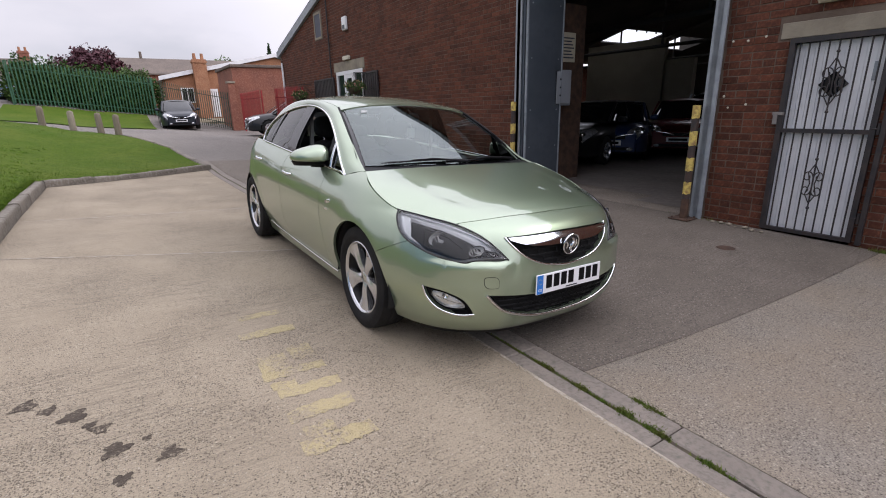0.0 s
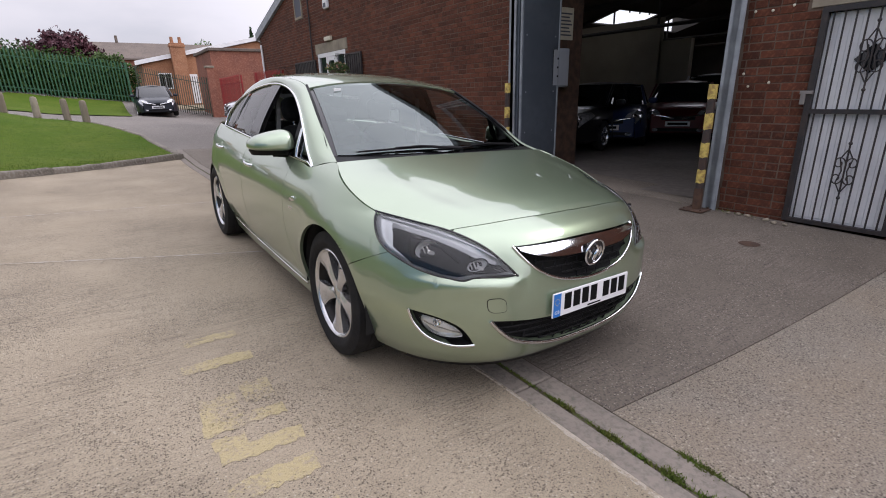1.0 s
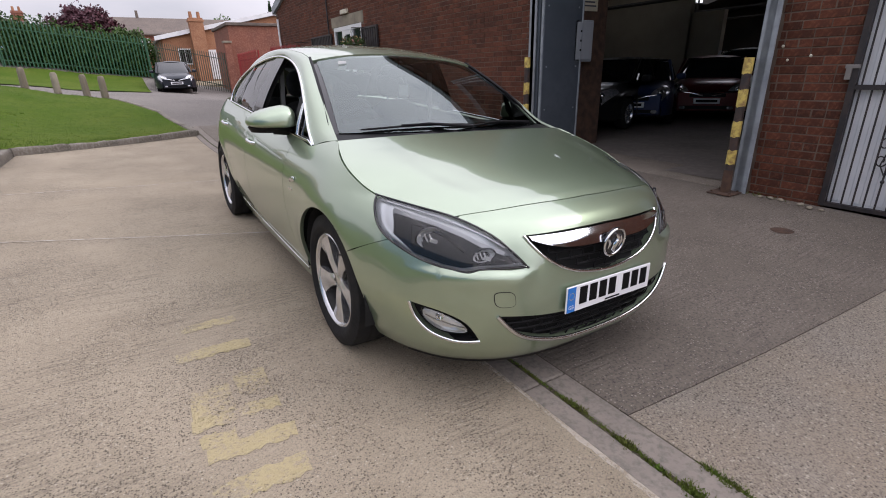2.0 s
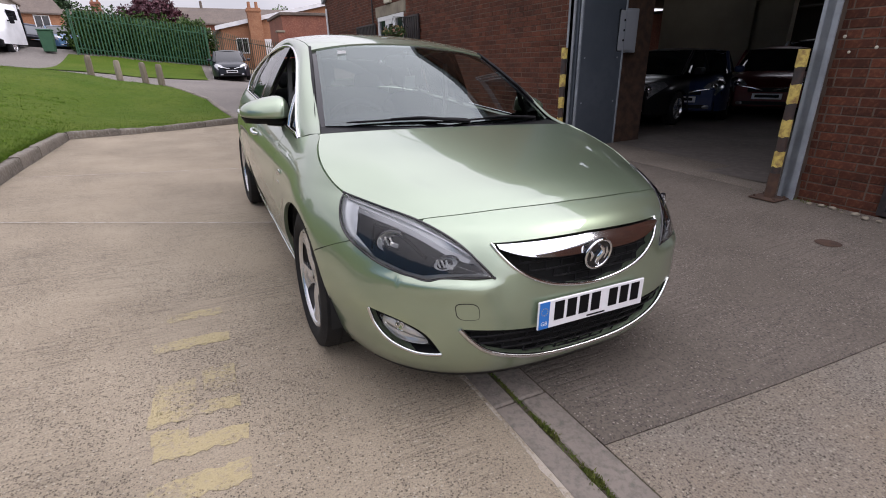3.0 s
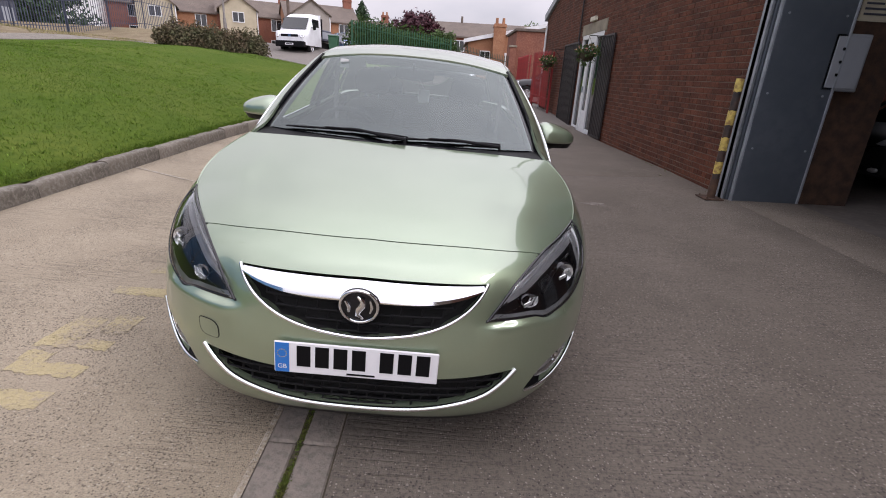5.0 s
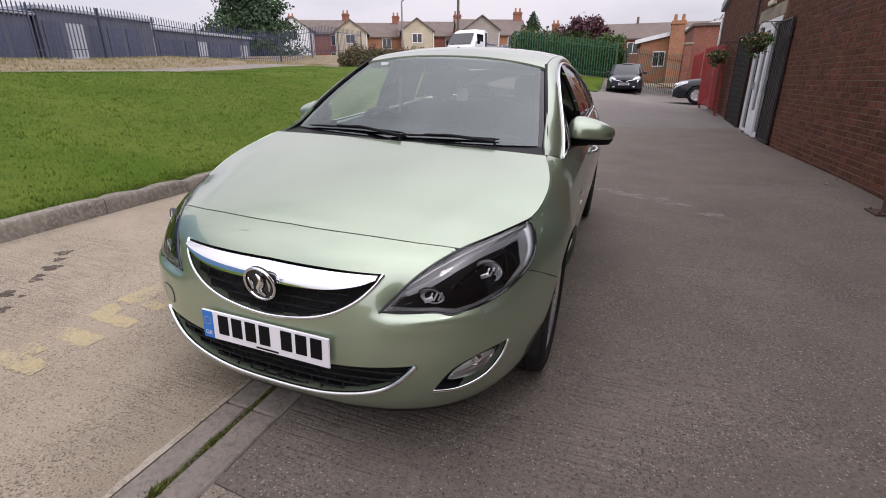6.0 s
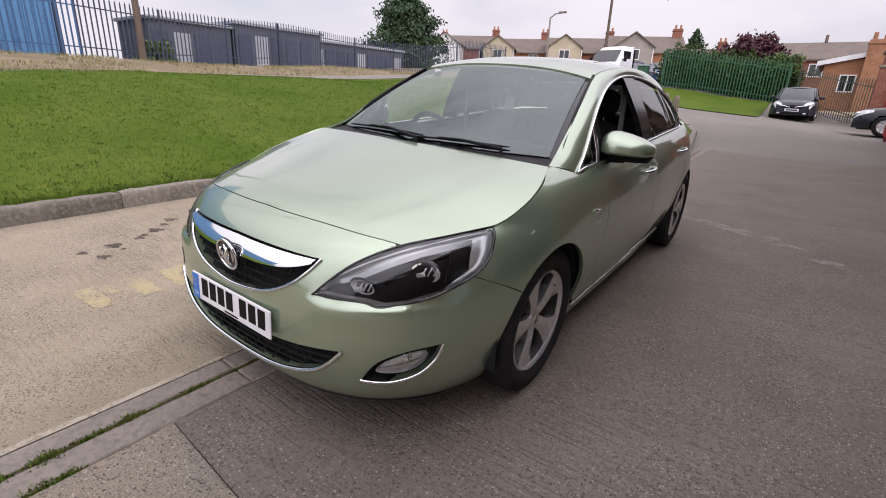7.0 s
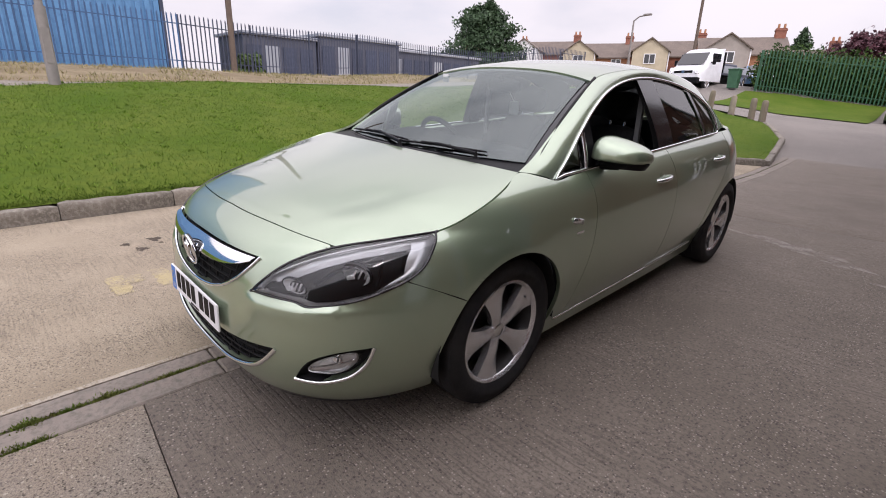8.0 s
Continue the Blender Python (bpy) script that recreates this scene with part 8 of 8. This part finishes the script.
# blue clad warehouse: ribbed sheets
wh = thing("warehouse", Matrix(), "large blue steel-clad warehouse with ribbed sheets", "warehouse")
part("core", boxes((-45, -21.75, -34, 5.2, 0.8, 11)), "blue_clad", wh)
n = 120
for k in range(n):
    y = 5.2 - 0.33 * (k + 0.5)
    part("rib", boxes((-21.75, -21.69, y - 0.10, y + 0.10, 1.2, 10.9), bevel=0.0), "blue_clad", wh)
part("corner_flashing", boxes((-21.8, -21.66, 5.16, 5.3, 1.0, 11)), "navy_steel", wh)
for k, (x0, x1, y0, y1, h, mt, lab) in enumerate(((-30, -26.5, 10.5, 15.0, 4.2, "shed_dark", "dark clad workshop unit behind the fence"), (-31, -26.3, 15.2, 21.5, 4.5, "shed_dark", "long dark storage shed behind the fence"), (-34, -29, 21.8, 33, 4.4, "shed_dark", "low dark shed far behind the fence"))):
    s = thing("shed", Matrix(), lab, "shed")
    part("wall", boxes((x0, x1, y0, y1, 1.0, h)), mt, s)
    part("roof", boxes((x0 - 0.2, x1 + 0.2, y0 - 0.15, y1 + 0.15, h, h + 0.18), bevel=0.03), "shed_pale", s)
    for j in range(int((y1 - y0) / 1.1)):
        part("panel", boxes((x1, x1 + 0.05, y0 + 0.15 + 1.1 * j, y0 + 1.0 + 1.1 * j, 1.6, h - 0.5)), "shed_pale" if j % 4 == 1 else "navy_steel", s)

# ---- trees ----
def tree(name, label, x, y, z0, trunk, r, crown, material, blobs, size, n, seed, cat="tree"):
    t = thing(name, pose(x, y, z0), label, cat)
    rng = random.Random(seed)
    bm = bmesh.new()
    pipe(bm, [(0, 0, -0.2), (0.05, 0, trunk * 0.5), (0, 0.08, trunk), (0.05, 0, trunk + crown * 0.5)], [r, r * 0.8, r * 0.65, r * 0.2], 9)
    for k in range(7):
        a = 6.28 * k / 7 + rng.random()
        z = trunk * (0.8 + 0.05 * k)
        pipe(bm, [(0, 0, z), (0.5 * crown * 0.4 * math.cos(a), 0.5 * crown * 0.4 * math.sin(a), z + 0.5), (crown * 0.45 * math.cos(a), crown * 0.45 * math.sin(a), z + crown * 0.35)], [r * 0.4, r * 0.25, r * 0.08], 6)
    part("trunk", bm, "bark", t, smooth=60)
    quads = []
    for k in range(blobs):
        a, q = rng.uniform(0, 6.28), rng.uniform(0.1, 1.0) ** 0.6
        c = (crown * 0.75 * q * math.cos(a), crown * 0.75 * q * math.sin(a), trunk + crown * rng.uniform(0.0, 1.0) * (1.15 - 0.45 * q))
        s = crown * rng.uniform(0.22, 0.4)
        quads.append(leaves(n, c, (s, s, s * 0.8), size, seed * 50 + k, 0.35))
    ob = leaf_mesh("crown", quads, material)
    ob.parent = t
    return t


def conifer(x, y, z0, h, r, n, seed, taper=0.65):
    t = thing("conifer", pose(x, y, z0), "broad dark green conifer behind the fence", "conifer")
    bm = bmesh.new()
    pipe(bm, [(0, 0, -0.2), (0, 0, h * 0.5), (0, 0, h * 0.95)], [0.3, 0.2, 0.05], 8)
    part("trunk", bm, "bark", t)
    rng = random.Random(seed)
    quads = []
    for k in range(40):
        f = (k + 0.5) / 40
        rr = r * (1 - f) ** taper * rng.uniform(0.75, 1.1)
        for j in range(3):
            a = rng.uniform(0, 6.28)
            quads.append(leaves(n, (rr * 0.6 * math.cos(a), rr * 0.6 * math.sin(a), 0.5 + f * (h - 0.5)), (rr * 0.55, rr * 0.55, h * 0.06), 0.16, seed * 99 + 3 * k + j, 0.3))
    ob = leaf_mesh("crown", quads, "conifer_leaf")
    ob.parent = t


x, y = row_at(41.6, 52)
conifer(x, y, 1.2, 8.6, 5.6, 190, 2, 0.40)
x, y = row_at(11.2, 72)
conifer(x, y, 1.5, 8.0, 2.2, 60, 3, 0.5)
conifer(15.2, 60, 1.5, 7.2, 0.8, 40, 4, 0.7)
tree("copper_tree", "dark red-leaved tree behind the hedge", -2.4, 38, 1.2, 2.1, 0.2, 2.1, "red_leaf", 34, 0.11, 260, 5)
tree("tree", "yellow-green bushy tree behind the hedge", -0.3, 36.5, 1.2, 1.7, 0.12, 1.3, "tree_leaf", 18, 0.09, 220, 6)
tree("tree", "distant green tree behind the roofs", 10.0, 60, 1.5, 3.0, 0.25, 2.7, "tree_leaf", 20, 0.18, 180, 7)
tree("tree", "distant green tree behind the roofs", 5.2, 62, 1.5, 4.0, 0.2, 1.3, "tree_leaf", 12, 0.18, 180, 8)
tree("bush", "green bush between fence and shed", -23.5, 9.3, 1.4, 0.5, 0.08, 1.2, "tree_leaf", 10, 0.09, 180, 9, "bush")


# ---- other vehicles ----
def simple_wheel(r, width):
    w = bpy.data.objects.new("wheel", bpy.data.meshes.new("wheel"))
    scene.collection.objects.link(w)
    bm = bmesh.new()
    lathe(bm, [(-width / 2, r * 0.62), (-width / 2, r * 0.9), (-width * 0.35, r), (width * 0.35, r), (width / 2, r * 0.9), (width / 2, r * 0.64)], 28, "x")
    bm.to_mesh(w.data)
    bm.free()
    w.data.materials.append(M["tyre"])
    w.data.shade_smooth()
    bm = bmesh.new()
    lathe(bm, [(width / 2 - 0.01, r * 0.66), (width / 2 + 0.002, r * 0.62), (width / 2 - 0.03, r * 0.58), (width / 2 - 0.04, 0.0)], 24, "x")
    part("rim", bm, "alloy", w, smooth=40)
    for k in range(5):
        bm = bmesh.new()
        box(bm, width / 2 - 0.03, width / 2 - 0.005, -r * 0.12, r * 0.12, r * 0.05, r * 0.6, 0.006)
        bmesh.ops.rotate(bm, verts=bm.verts, cent=(0, 0, 0), matrix=Matrix.Rotation(2 * math.pi * k / 5, 3, "X"))
        part("spoke", bm, "alloy", w)
    return w


def small_car(label, paint, m, length=4.1, width=1.72, height=1.45, bonnet_z=0.92, screen0=0.95, screen1=1.65, lamps=(0.62, 0.66), grille="car_black", group="", lean=0.62, hood_curve=0.12):
    """A parked car: nose towards -y, front bumper at y = 0."""
    c = thing("car", m, label, "car", group)
    hw = width / 2
    fo = 0.82  # front overhang
    base = length * 0.62

    def top(y):
        return curve(y, [(0.0, 0.66), (0.10, 0.755), (0.35, 0.84), (screen0, bonnet_z), (screen1 + 0.8, bonnet_z + 0.03), (length - 0.4, bonnet_z + 0.06), (length, bonnet_z - 0.1)])

    def body(u, v):
        y = length * v
        plan = 1 - 0.28 * (1 - min(y / 0.75, 1.0)) ** 2.6 - 0.2 * (1 - min((length - y) / 0.6, 1.0)) ** 2.6
        a = math.pi * (u * 1.0)
        cx, sz = math.cos(a), math.sin(a)
        p = lambda q, e: math.copysign(abs(q) ** e, q)
        x = hw * plan * p(cx, 0.42)
        zt, zl = top(y), 0.24
        z = zl + (zt - zl) * abs(p(sz, 0.55))
        return Vector((x, y, z))
    sk = sheet(body, 44, 60)
    # wheel arches
    gone = []
    for f in sk.faces:
        q = f.calc_center_median()
        for yc in (fo, fo + base):
            if math.hypot(q.y - yc, q.z - 0.31) < 0.36 and abs(q.x) > hw * 0.6:
                gone.append(f)
                break
    bmesh.ops.delete(sk, geom=gone, context="FACES")
    part("body", sk, paint, c, smooth=50)
    part("nose", boxes((-hw * 0.70, hw * 0.70, 0.0, 0.06, 0.24, 0.66), bevel=0.03), paint, c)
    part("under", boxes((-hw + 0.14, hw - 0.14, 0.15, length - 0.15, 0.2, 0.6)), "car_liner", c)
    # glasshouse
    z0, z1 = bonnet_z - 0.02, height

    def cab(u, v):
        # a ring at height v
        a = 2 * math.pi * u
        p = lambda q, e: math.copysign(abs(q) ** e, q)
        k = v ** 1.15
        y0 = screen0 + (screen1 - screen0) * k
        y1 = length - 0.35 - 0.45 * k
        w = hw * (0.93 - 0.21 * k)
        return Vector((w * p(math.cos(a), 0.35), (y0 + y1) / 2 + (y1 - y0) / 2 * p(math.sin(a), 0.35), z0 + (z1 - 0.06 - z0) * v))
    part("glasshouse", sheet(cab, 48, 6), "car_glass_dark", c, "dark glass cabin", smooth=50)
    yr0, yr1 = screen1 - 0.03, length - 0.80

    def lid(u, v):
        s, t = 2 * u - 1, v
        return Vector((hw * 0.735 * s * (1 - 0.12 * abs(2 * t - 1) ** 6), yr0 + (yr1 - yr0) * t, z1 - 0.07 * s * s - 0.05 * abs(2 * t - 1) ** 3))
    part("roof", sheet(lid, 16, 16), paint, c, smooth=50)
    for sx in (-1, 1):
        bm = bmesh.new()
        pipe(bm, [(sx * hw * 0.88, screen0 + 0.06, z0 + 0.02), (sx * hw * 0.74, screen1, z1 - 0.08)], 0.03, 6)
        part("front_pillar", bm, paint, c)
        bm = bmesh.new()
        pipe(bm, [(sx * hw * 0.92, length * 0.56, z0 + 0.02), (sx * hw * 0.73, length * 0.55, z1 - 0.08)], 0.03, 6)
        part("mid_pillar", bm, "car_black", c)
        # headlamps swept round the corners, mirror
        def lamp(a, b):
            lo, hi = 0.15 + 0.08 * b, 0.41 - 0.09 * b
            u = lo + (hi - lo) * a
            q = body(u if sx > 0 else 1 - u, (0.012 + 0.46 * b) / length)
            mid = Vector((0, q.y, 0.42))
            return q + (q - mid).normalized() * 0.008
        part("headlamp", sheet(lamp, 8, 10), "far_lamp", c, "glassy headlamp swept round the corner", smooth=180)
        bm = bmesh.new()
        cushion(bm, 0.06, 0.05, 0.05, Matrix.Translation(lamp(0.55, 0.16)) @ pose(0, 0, 0, -30, 0, sx * 28), 0.9)
        part("lamp_bowl", bm, "reflector", c, smooth=180)
        bm = bmesh.new()
        pipe(bm, [(sx * hw * 0.10, -0.016, 0.572), (sx * hw * 0.34, -0.014, 0.622), (sx * hw * 0.58, 0.004, 0.648)], [0.022, 0.017, 0.008], 6)
        part("grille_wing", bm, "chrome", c, smooth=60)
        bm = bmesh.new()
        cushion(bm, 0.07, 0.03, 0.035, pose(sx * hw * 0.55, 0.0, 0.315, 0, 0, sx * 20), 0.8)
        part("fog_lamp", bm, "far_lamp", c, smooth=180)
        bm = bmesh.new()
        cushion(bm, 0.10, 0.06, 0.065, pose(sx * (hw + 0.06), screen0 + 0.45, bonnet_z + 0.06), 0.7)
        part("door_mirror", bm, paint, c, smooth=180)
        part("arch_liner", boxes((sx * hw * 0.55 - 0.02, sx * hw * 0.55 + 0.02, fo - 0.4, fo + 0.4, 0.25, 0.65), (sx * hw * 0.55 - 0.02, sx * hw * 0.55 + 0.02, fo + base - 0.4, fo + base + 0.4, 0.25, 0.65)), "car_liner", c)
    part("grille", boxes((-hw * 0.42, hw * 0.42, -0.012, 0.05, 0.53, 0.63), bevel=0.02), grille, c, "front grille")
    part("intake", boxes((-hw * 0.55, hw * 0.55, -0.006, 0.05, 0.27, 0.37), bevel=0.02), "car_black", c)
    part("number_plate", boxes((-0.26, 0.26, -0.03, -0.008, 0.40, 0.51), bevel=0.004), "plate_white", c)
    part("plate_bar", boxes((-0.21, 0.21, -0.034, -0.031, 0.43, 0.485)), "plate_black", c)
    w = simple_wheel(0.31, 0.2)
    w.parent = c
    w.matrix_basis = pose(hw - 0.11, fo, 0.31)
    for mm in (pose(-hw + 0.11, fo, 0.31, 0, 0, 180), pose(hw - 0.11, fo + base, 0.31), pose(-hw + 0.11, fo + base, 0.31, 0, 0, 180)):
        copy_thing(w, mm)
    return c


def on_land(x, y, yaw, tilt=0.0):
    return pose(x, y, land(x, y) - 0.008, tilt, 0, yaw)


small_car("dark blue-black hatchback facing down the yard", "coat_navy", on_land(0.94, 24.9, -2, 0.9), 4.2, 1.75, 1.46)
small_car("black saloon car nosing out beside the workshop", "coat_black", on_land(2.85, 19.7, -96), 4.6, 1.78, 1.42, lamps=(0.62, 0.62))
small_car("light blue hatchback parked by the lane", "coat_sky", on_land(-6.6, 34.0, 25), 4.0, 1.7, 1.45)
small_car("dark blue hatchback parked by the lane", "coat_navy", on_land(-4.6, 36.5, 60), 4.0, 1.7, 1.45)
FLOOR_IN = 0.052
small_car("dark blue small hatchback inside the workshop", "coat_blue", pose(7.5, 4.55, FLOOR_IN, 0, 0, -58), 3.7, 1.66, 1.40, screen0=1.0, screen1=1.45, group="cars inside the workshop")
small_car("black hatchback inside the workshop", "coat_black", pose(6.15, 4.9, FLOOR_IN, 0, 0, -75), 3.9, 1.66, 1.42, group="cars inside the workshop")
small_car("dark red hatchback inside the workshop", "coat_red", pose(9.3, 3.95, FLOOR_IN, 0, 0, -62), 4.1, 1.72, 1.42, group="cars inside the workshop")
small_car("silver estate car inside the workshop", "coat_silver", pose(11.6, 4.6, FLOOR_IN, 0, 0, -70), 4.6, 1.8, 1.62, group="cars inside the workshop")
small_car("dark grey car deep inside the workshop", "coat_navy", pose(12.6, 1.9, FLOOR_IN, 0, 0, -70), 4.2, 1.74, 1.45, group="cars inside the workshop")


def flatbed(m):
    v = thing("flatbed_van", m, "white flatbed van with a black lower bumper, parked in the lane", "van")
    hw = 0.98

    def cab(u, s):
        # section along y from the bumper to the rear of the cab
        prof_y = [0.0, 0.10, 0.55, 1.05, 1.55, 2.3]
        prof_z = [1.02, 1.18, 1.35, 1.95, 2.25, 2.30]
        y = 2.3 * s
        zt = curve(y, list(zip(prof_y, prof_z)))
        a = math.pi * u
        p = lambda q, e: math.copysign(abs(q) ** e, q)
        return Vector((hw * (1 - 0.10 * (1 - min(y / 0.5, 1)) ** 2) * p(math.cos(a), 0.28) * (1 - 0.10 * smooth01((0.45 + 0.45 * zt - 1.3) / 1.0) * abs(math.sin(a))), y, 0.45 + (zt - 0.45) * abs(p(math.sin(a), 0.35))))
    part("cab", sheet(cab, 40, 40), "coat_white", v, smooth=50)
    part("cab_front", boxes((-hw * 0.9, hw * 0.9, -0.02, 0.1, 0.45, 1.05), bevel=0.04), "coat_white", v)
    part("cab_back", boxes((-hw + 0.02, hw - 0.02, 2.26, 2.31, 0.45, 2.28), bevel=0.01), "coat_white", v)
    bm = sheet(lambda u, s: Vector(((2 * u - 1) * hw * (0.84 - 0.05 * s), 0.50 + 0.60 * s - 0.015, 1.36 + 0.66 * s + 0.012)), 10, 8)
    part("windscreen", bm, "car_glass_dark", v, smooth=180)
    for sx in (-1, 1):
        part("side_window", boxes((sx * hw * 0.96 - 0.03, sx * hw * 0.96 + 0.03, 1.15, 2.0, 1.38, 1.98), bevel=0.02), "car_glass_dark", v)
        bm = bmesh.new()
        cushion(bm, 0.13, 0.05, 0.19, pose(sx * hw * 0.80, 0.05, 1.0, -12, 0, sx * 15), 0.5)
        part("headlamp", bm, "reflector", v, smooth=180)
        part("door_mirror", boxes((sx * 1.14 - 0.09, sx * 1.14 + 0.09, 0.95, 1.05, 1.35, 1.65), bevel=0.03), "car_black", v)
        part("mirror_arm", boxes((min(sx * 0.93, sx * 1.1), max(sx * 0.93, sx * 1.1), 0.98, 1.02, 1.45, 1.5)), "car_black", v)
        part("bed_side", boxes((sx * 1.0 - 0.03, sx * 1.0 + 0.03, 2.45, 5.6, 0.98, 1.38)), "shed_pale", v)
        part("bed_post", boxes((sx * 0.95 - 0.04, sx * 0.95 + 0.04, 2.42, 2.5, 0.98, 2.1)), "car_black", v)
    part("grille", boxes((-0.55, 0.55, -0.035, 0.05, 0.88, 1.02), bevel=0.015), "car_black", v)
    part("bumper", boxes((-hw * 0.95, hw * 0.95, -0.08, 0.25, 0.32, 0.66), bevel=0.05), "car_black", v)
    part("number_plate", boxes((-0.26, 0.26, -0.095, -0.082, 0.42, 0.53)), "plate_white", v)
    part("plate_bar", boxes((-0.2, 0.2, -0.1, -0.096, 0.45, 0.50)), "plate_black", v)
    part("emblem", boxes((-0.09, 0.09, -0.045, -0.036, 0.88, 1.03), bevel=0.004), "chrome", v)
    part("bed_floor", boxes((-1.0, 1.0, 2.42, 5.6, 0.88, 0.98)), "shed_dark", v)
    part("chassis", boxes((-0.5, 0.5, 0.3, 5.4, 0.4, 0.8)), "car_liner", v)
    part("load", boxes((-0.7, 0.7, 2.7, 4.6, 0.98, 1.55), bevel=0.05), "shed_dark", v)
    w = simple_wheel(0.34, 0.22)
    w.parent = v
    w.matrix_basis = pose(0.86, 0.95, 0.34)
    for mm in (pose(-0.86, 0.95, 0.34, 0, 0, 180), pose(0.86, 4.6, 0.34), pose(-0.86, 4.6, 0.34, 0, 0, 180)):
        copy_thing(w, mm)


flatbed(on_land(-9.3, 28.6, -10))
bn = thing("wheelie_bin", pose(-6.9, 29.6, land(-6.9, 29.6)), "dark green wheelie bin beside the lane", "bin")
bm = bmesh.new()
box(bm, -0.28, 0.28, -0.3, 0.3, 0.05, 1.0, 0.03)
for v in bm.verts:
    if v.co.z < 0.5:
        v.co.x *= 0.82
        v.co.y *= 0.82
part("bin_body", bm, "green_steel", bn)
part("bin_lid", boxes((-0.3, 0.3, -0.33, 0.32, 1.0, 1.07), bevel=0.02), "green_steel", bn)


# ---- bricks of the front wall, each proud of the mortar ----
def brick_mesh(length):
    bm = bmesh.new()
    vs = box(bm, -0.002, 0.02, -length / 2, length / 2, -0.0325, 0.0325)
    front = [f for f in bm.faces if f.normal.x < -0.9 or f.calc_center_median().x < -0.0015]
    r = bmesh.ops.inset_region(bm, faces=front, thickness=0.004, depth=0.0)
    for f in front:
        for v in f.verts:
            v.co.x -= 0.003
    bmesh.ops.delete(bm, geom=[f for f in bm.faces if f.calc_center_median().x > 0.019], context="FACES")
    me = bpy.data.meshes.new("brick")
    bm.to_mesh(me)
    bm.free()
    me.materials.append(M["brick"])
    return me


STRETCH, HEAD = brick_mesh(0.215), brick_mesh(0.1025)


def solid_wall(y0, y1, z0, z1):
    """Whether the wall stands behind a brick, clear of openings and lintels."""
    zm = (z0 + z1) / 2
    for a, b, top in ((OPEN0 - 0.11, OPEN1 + 0.11, OPEN_TOP), (DOOR0, DOOR1, DOOR_TOP), (ENTRY0, ENTRY1, ENTRY_TOP)):
        if y1 > a + 0.02 and y0 < b - 0.02 and zm < top:
            return False
    for a, b, c, d in ((DOOR0 - 0.16, DOOR1 + 0.10, DOOR_TOP, DOOR_TOP + 0.16), (ENTRY0 - 0.15, ENTRY1 + 0.12, ENTRY_TOP, ENTRY_TOP + 0.26), (12.18, 12.82, 3.43, 4.22)):
        if y1 > a and y0 < b and z1 > c and z0 < d:
            return False
    return z1 < rake(max(y0, y1)) - 0.02


def lay_bricks():
    rng = random.Random(17)
    near, rest = [], []
    course = 0
    z = -0.02
    while z < 7.5:
        heads = course % 4 == 3
        step = 0.1125 if heads else 0.225
        y = -8.0 + (0.1125 if course % 2 else 0.0) + (0.056 if heads else 0)
        while y < WALL_END - 0.12:
            l = 0.1025 if heads else 0.215
            if z < rake(y):
                # cut bricks where a whole one would reach into an opening
                free = [True] * 10 if solid_wall(y - l / 2, y + l / 2, z, z + 0.065) else [solid_wall(y - l / 2 + l * k / 10, y - l / 2 + l * (k + 1) / 10, z, z + 0.065) for k in range(10)]
                if any(free):
                    k0, k1 = free.index(True), 9 - free[::-1].index(True)
                    share = (k1 - k0 + 1) / 10
                    mid = y - l / 2 + l * (k0 + k1 + 1) / 20
                    if share >= 0.2:
                        (near if -1.75 < y < 0.36 and 0 < z < 2.05 and not heads else rest).append((mid, z + 0.0325, heads, share))
            y += step
        z += 0.075
        course += 1
    near.sort(key=lambda q: abs(q[0] + 0.2))
    rest += near[295:]
    for y, zc, heads, share in near[:295]:
        ob = new("brick", HEAD if heads else STRETCH)
        ob.parent = FRONT
        ob.matrix_basis = pose(WALL + rng.uniform(-0.002, 0.0025), y + rng.uniform(-0.003, 0.003), zc + rng.uniform(-0.002, 0.002), rng.uniform(-0.5, 0.5), 0, rng.uniform(-0.5, 0.5)) @ Matrix.Diagonal((1, share, 1, 1))
    V, F = [], []
    src = {False: STRETCH, True: HEAD}
    data = {k: ([tuple(v.co) for v in me.vertices], [tuple(p.vertices) for p in me.polygons]) for k, me in src.items()}
    for y, zc, heads, share in rest:
        vs, fs = data[heads]
        o = len(V)
        dx, dy, dz = rng.uniform(-0.002, 0.0025), rng.uniform(-0.003, 0.003), rng.uniform(-0.002, 0.002)
        V += [(WALL + x + dx, y + yy * share + dy, zc + zz + dz) for x, yy, zz in vs]
        F += [tuple(o + i for i in f) for f in fs]
    me = bpy.data.meshes.new("brickwork")
    me.from_pydata(V, [], F)
    me.materials.append(M["brick"])
    ob = new("brickwork", me)
    ob.parent = FRONT
    tagged(ob, kind="stuff")


lay_bricks()
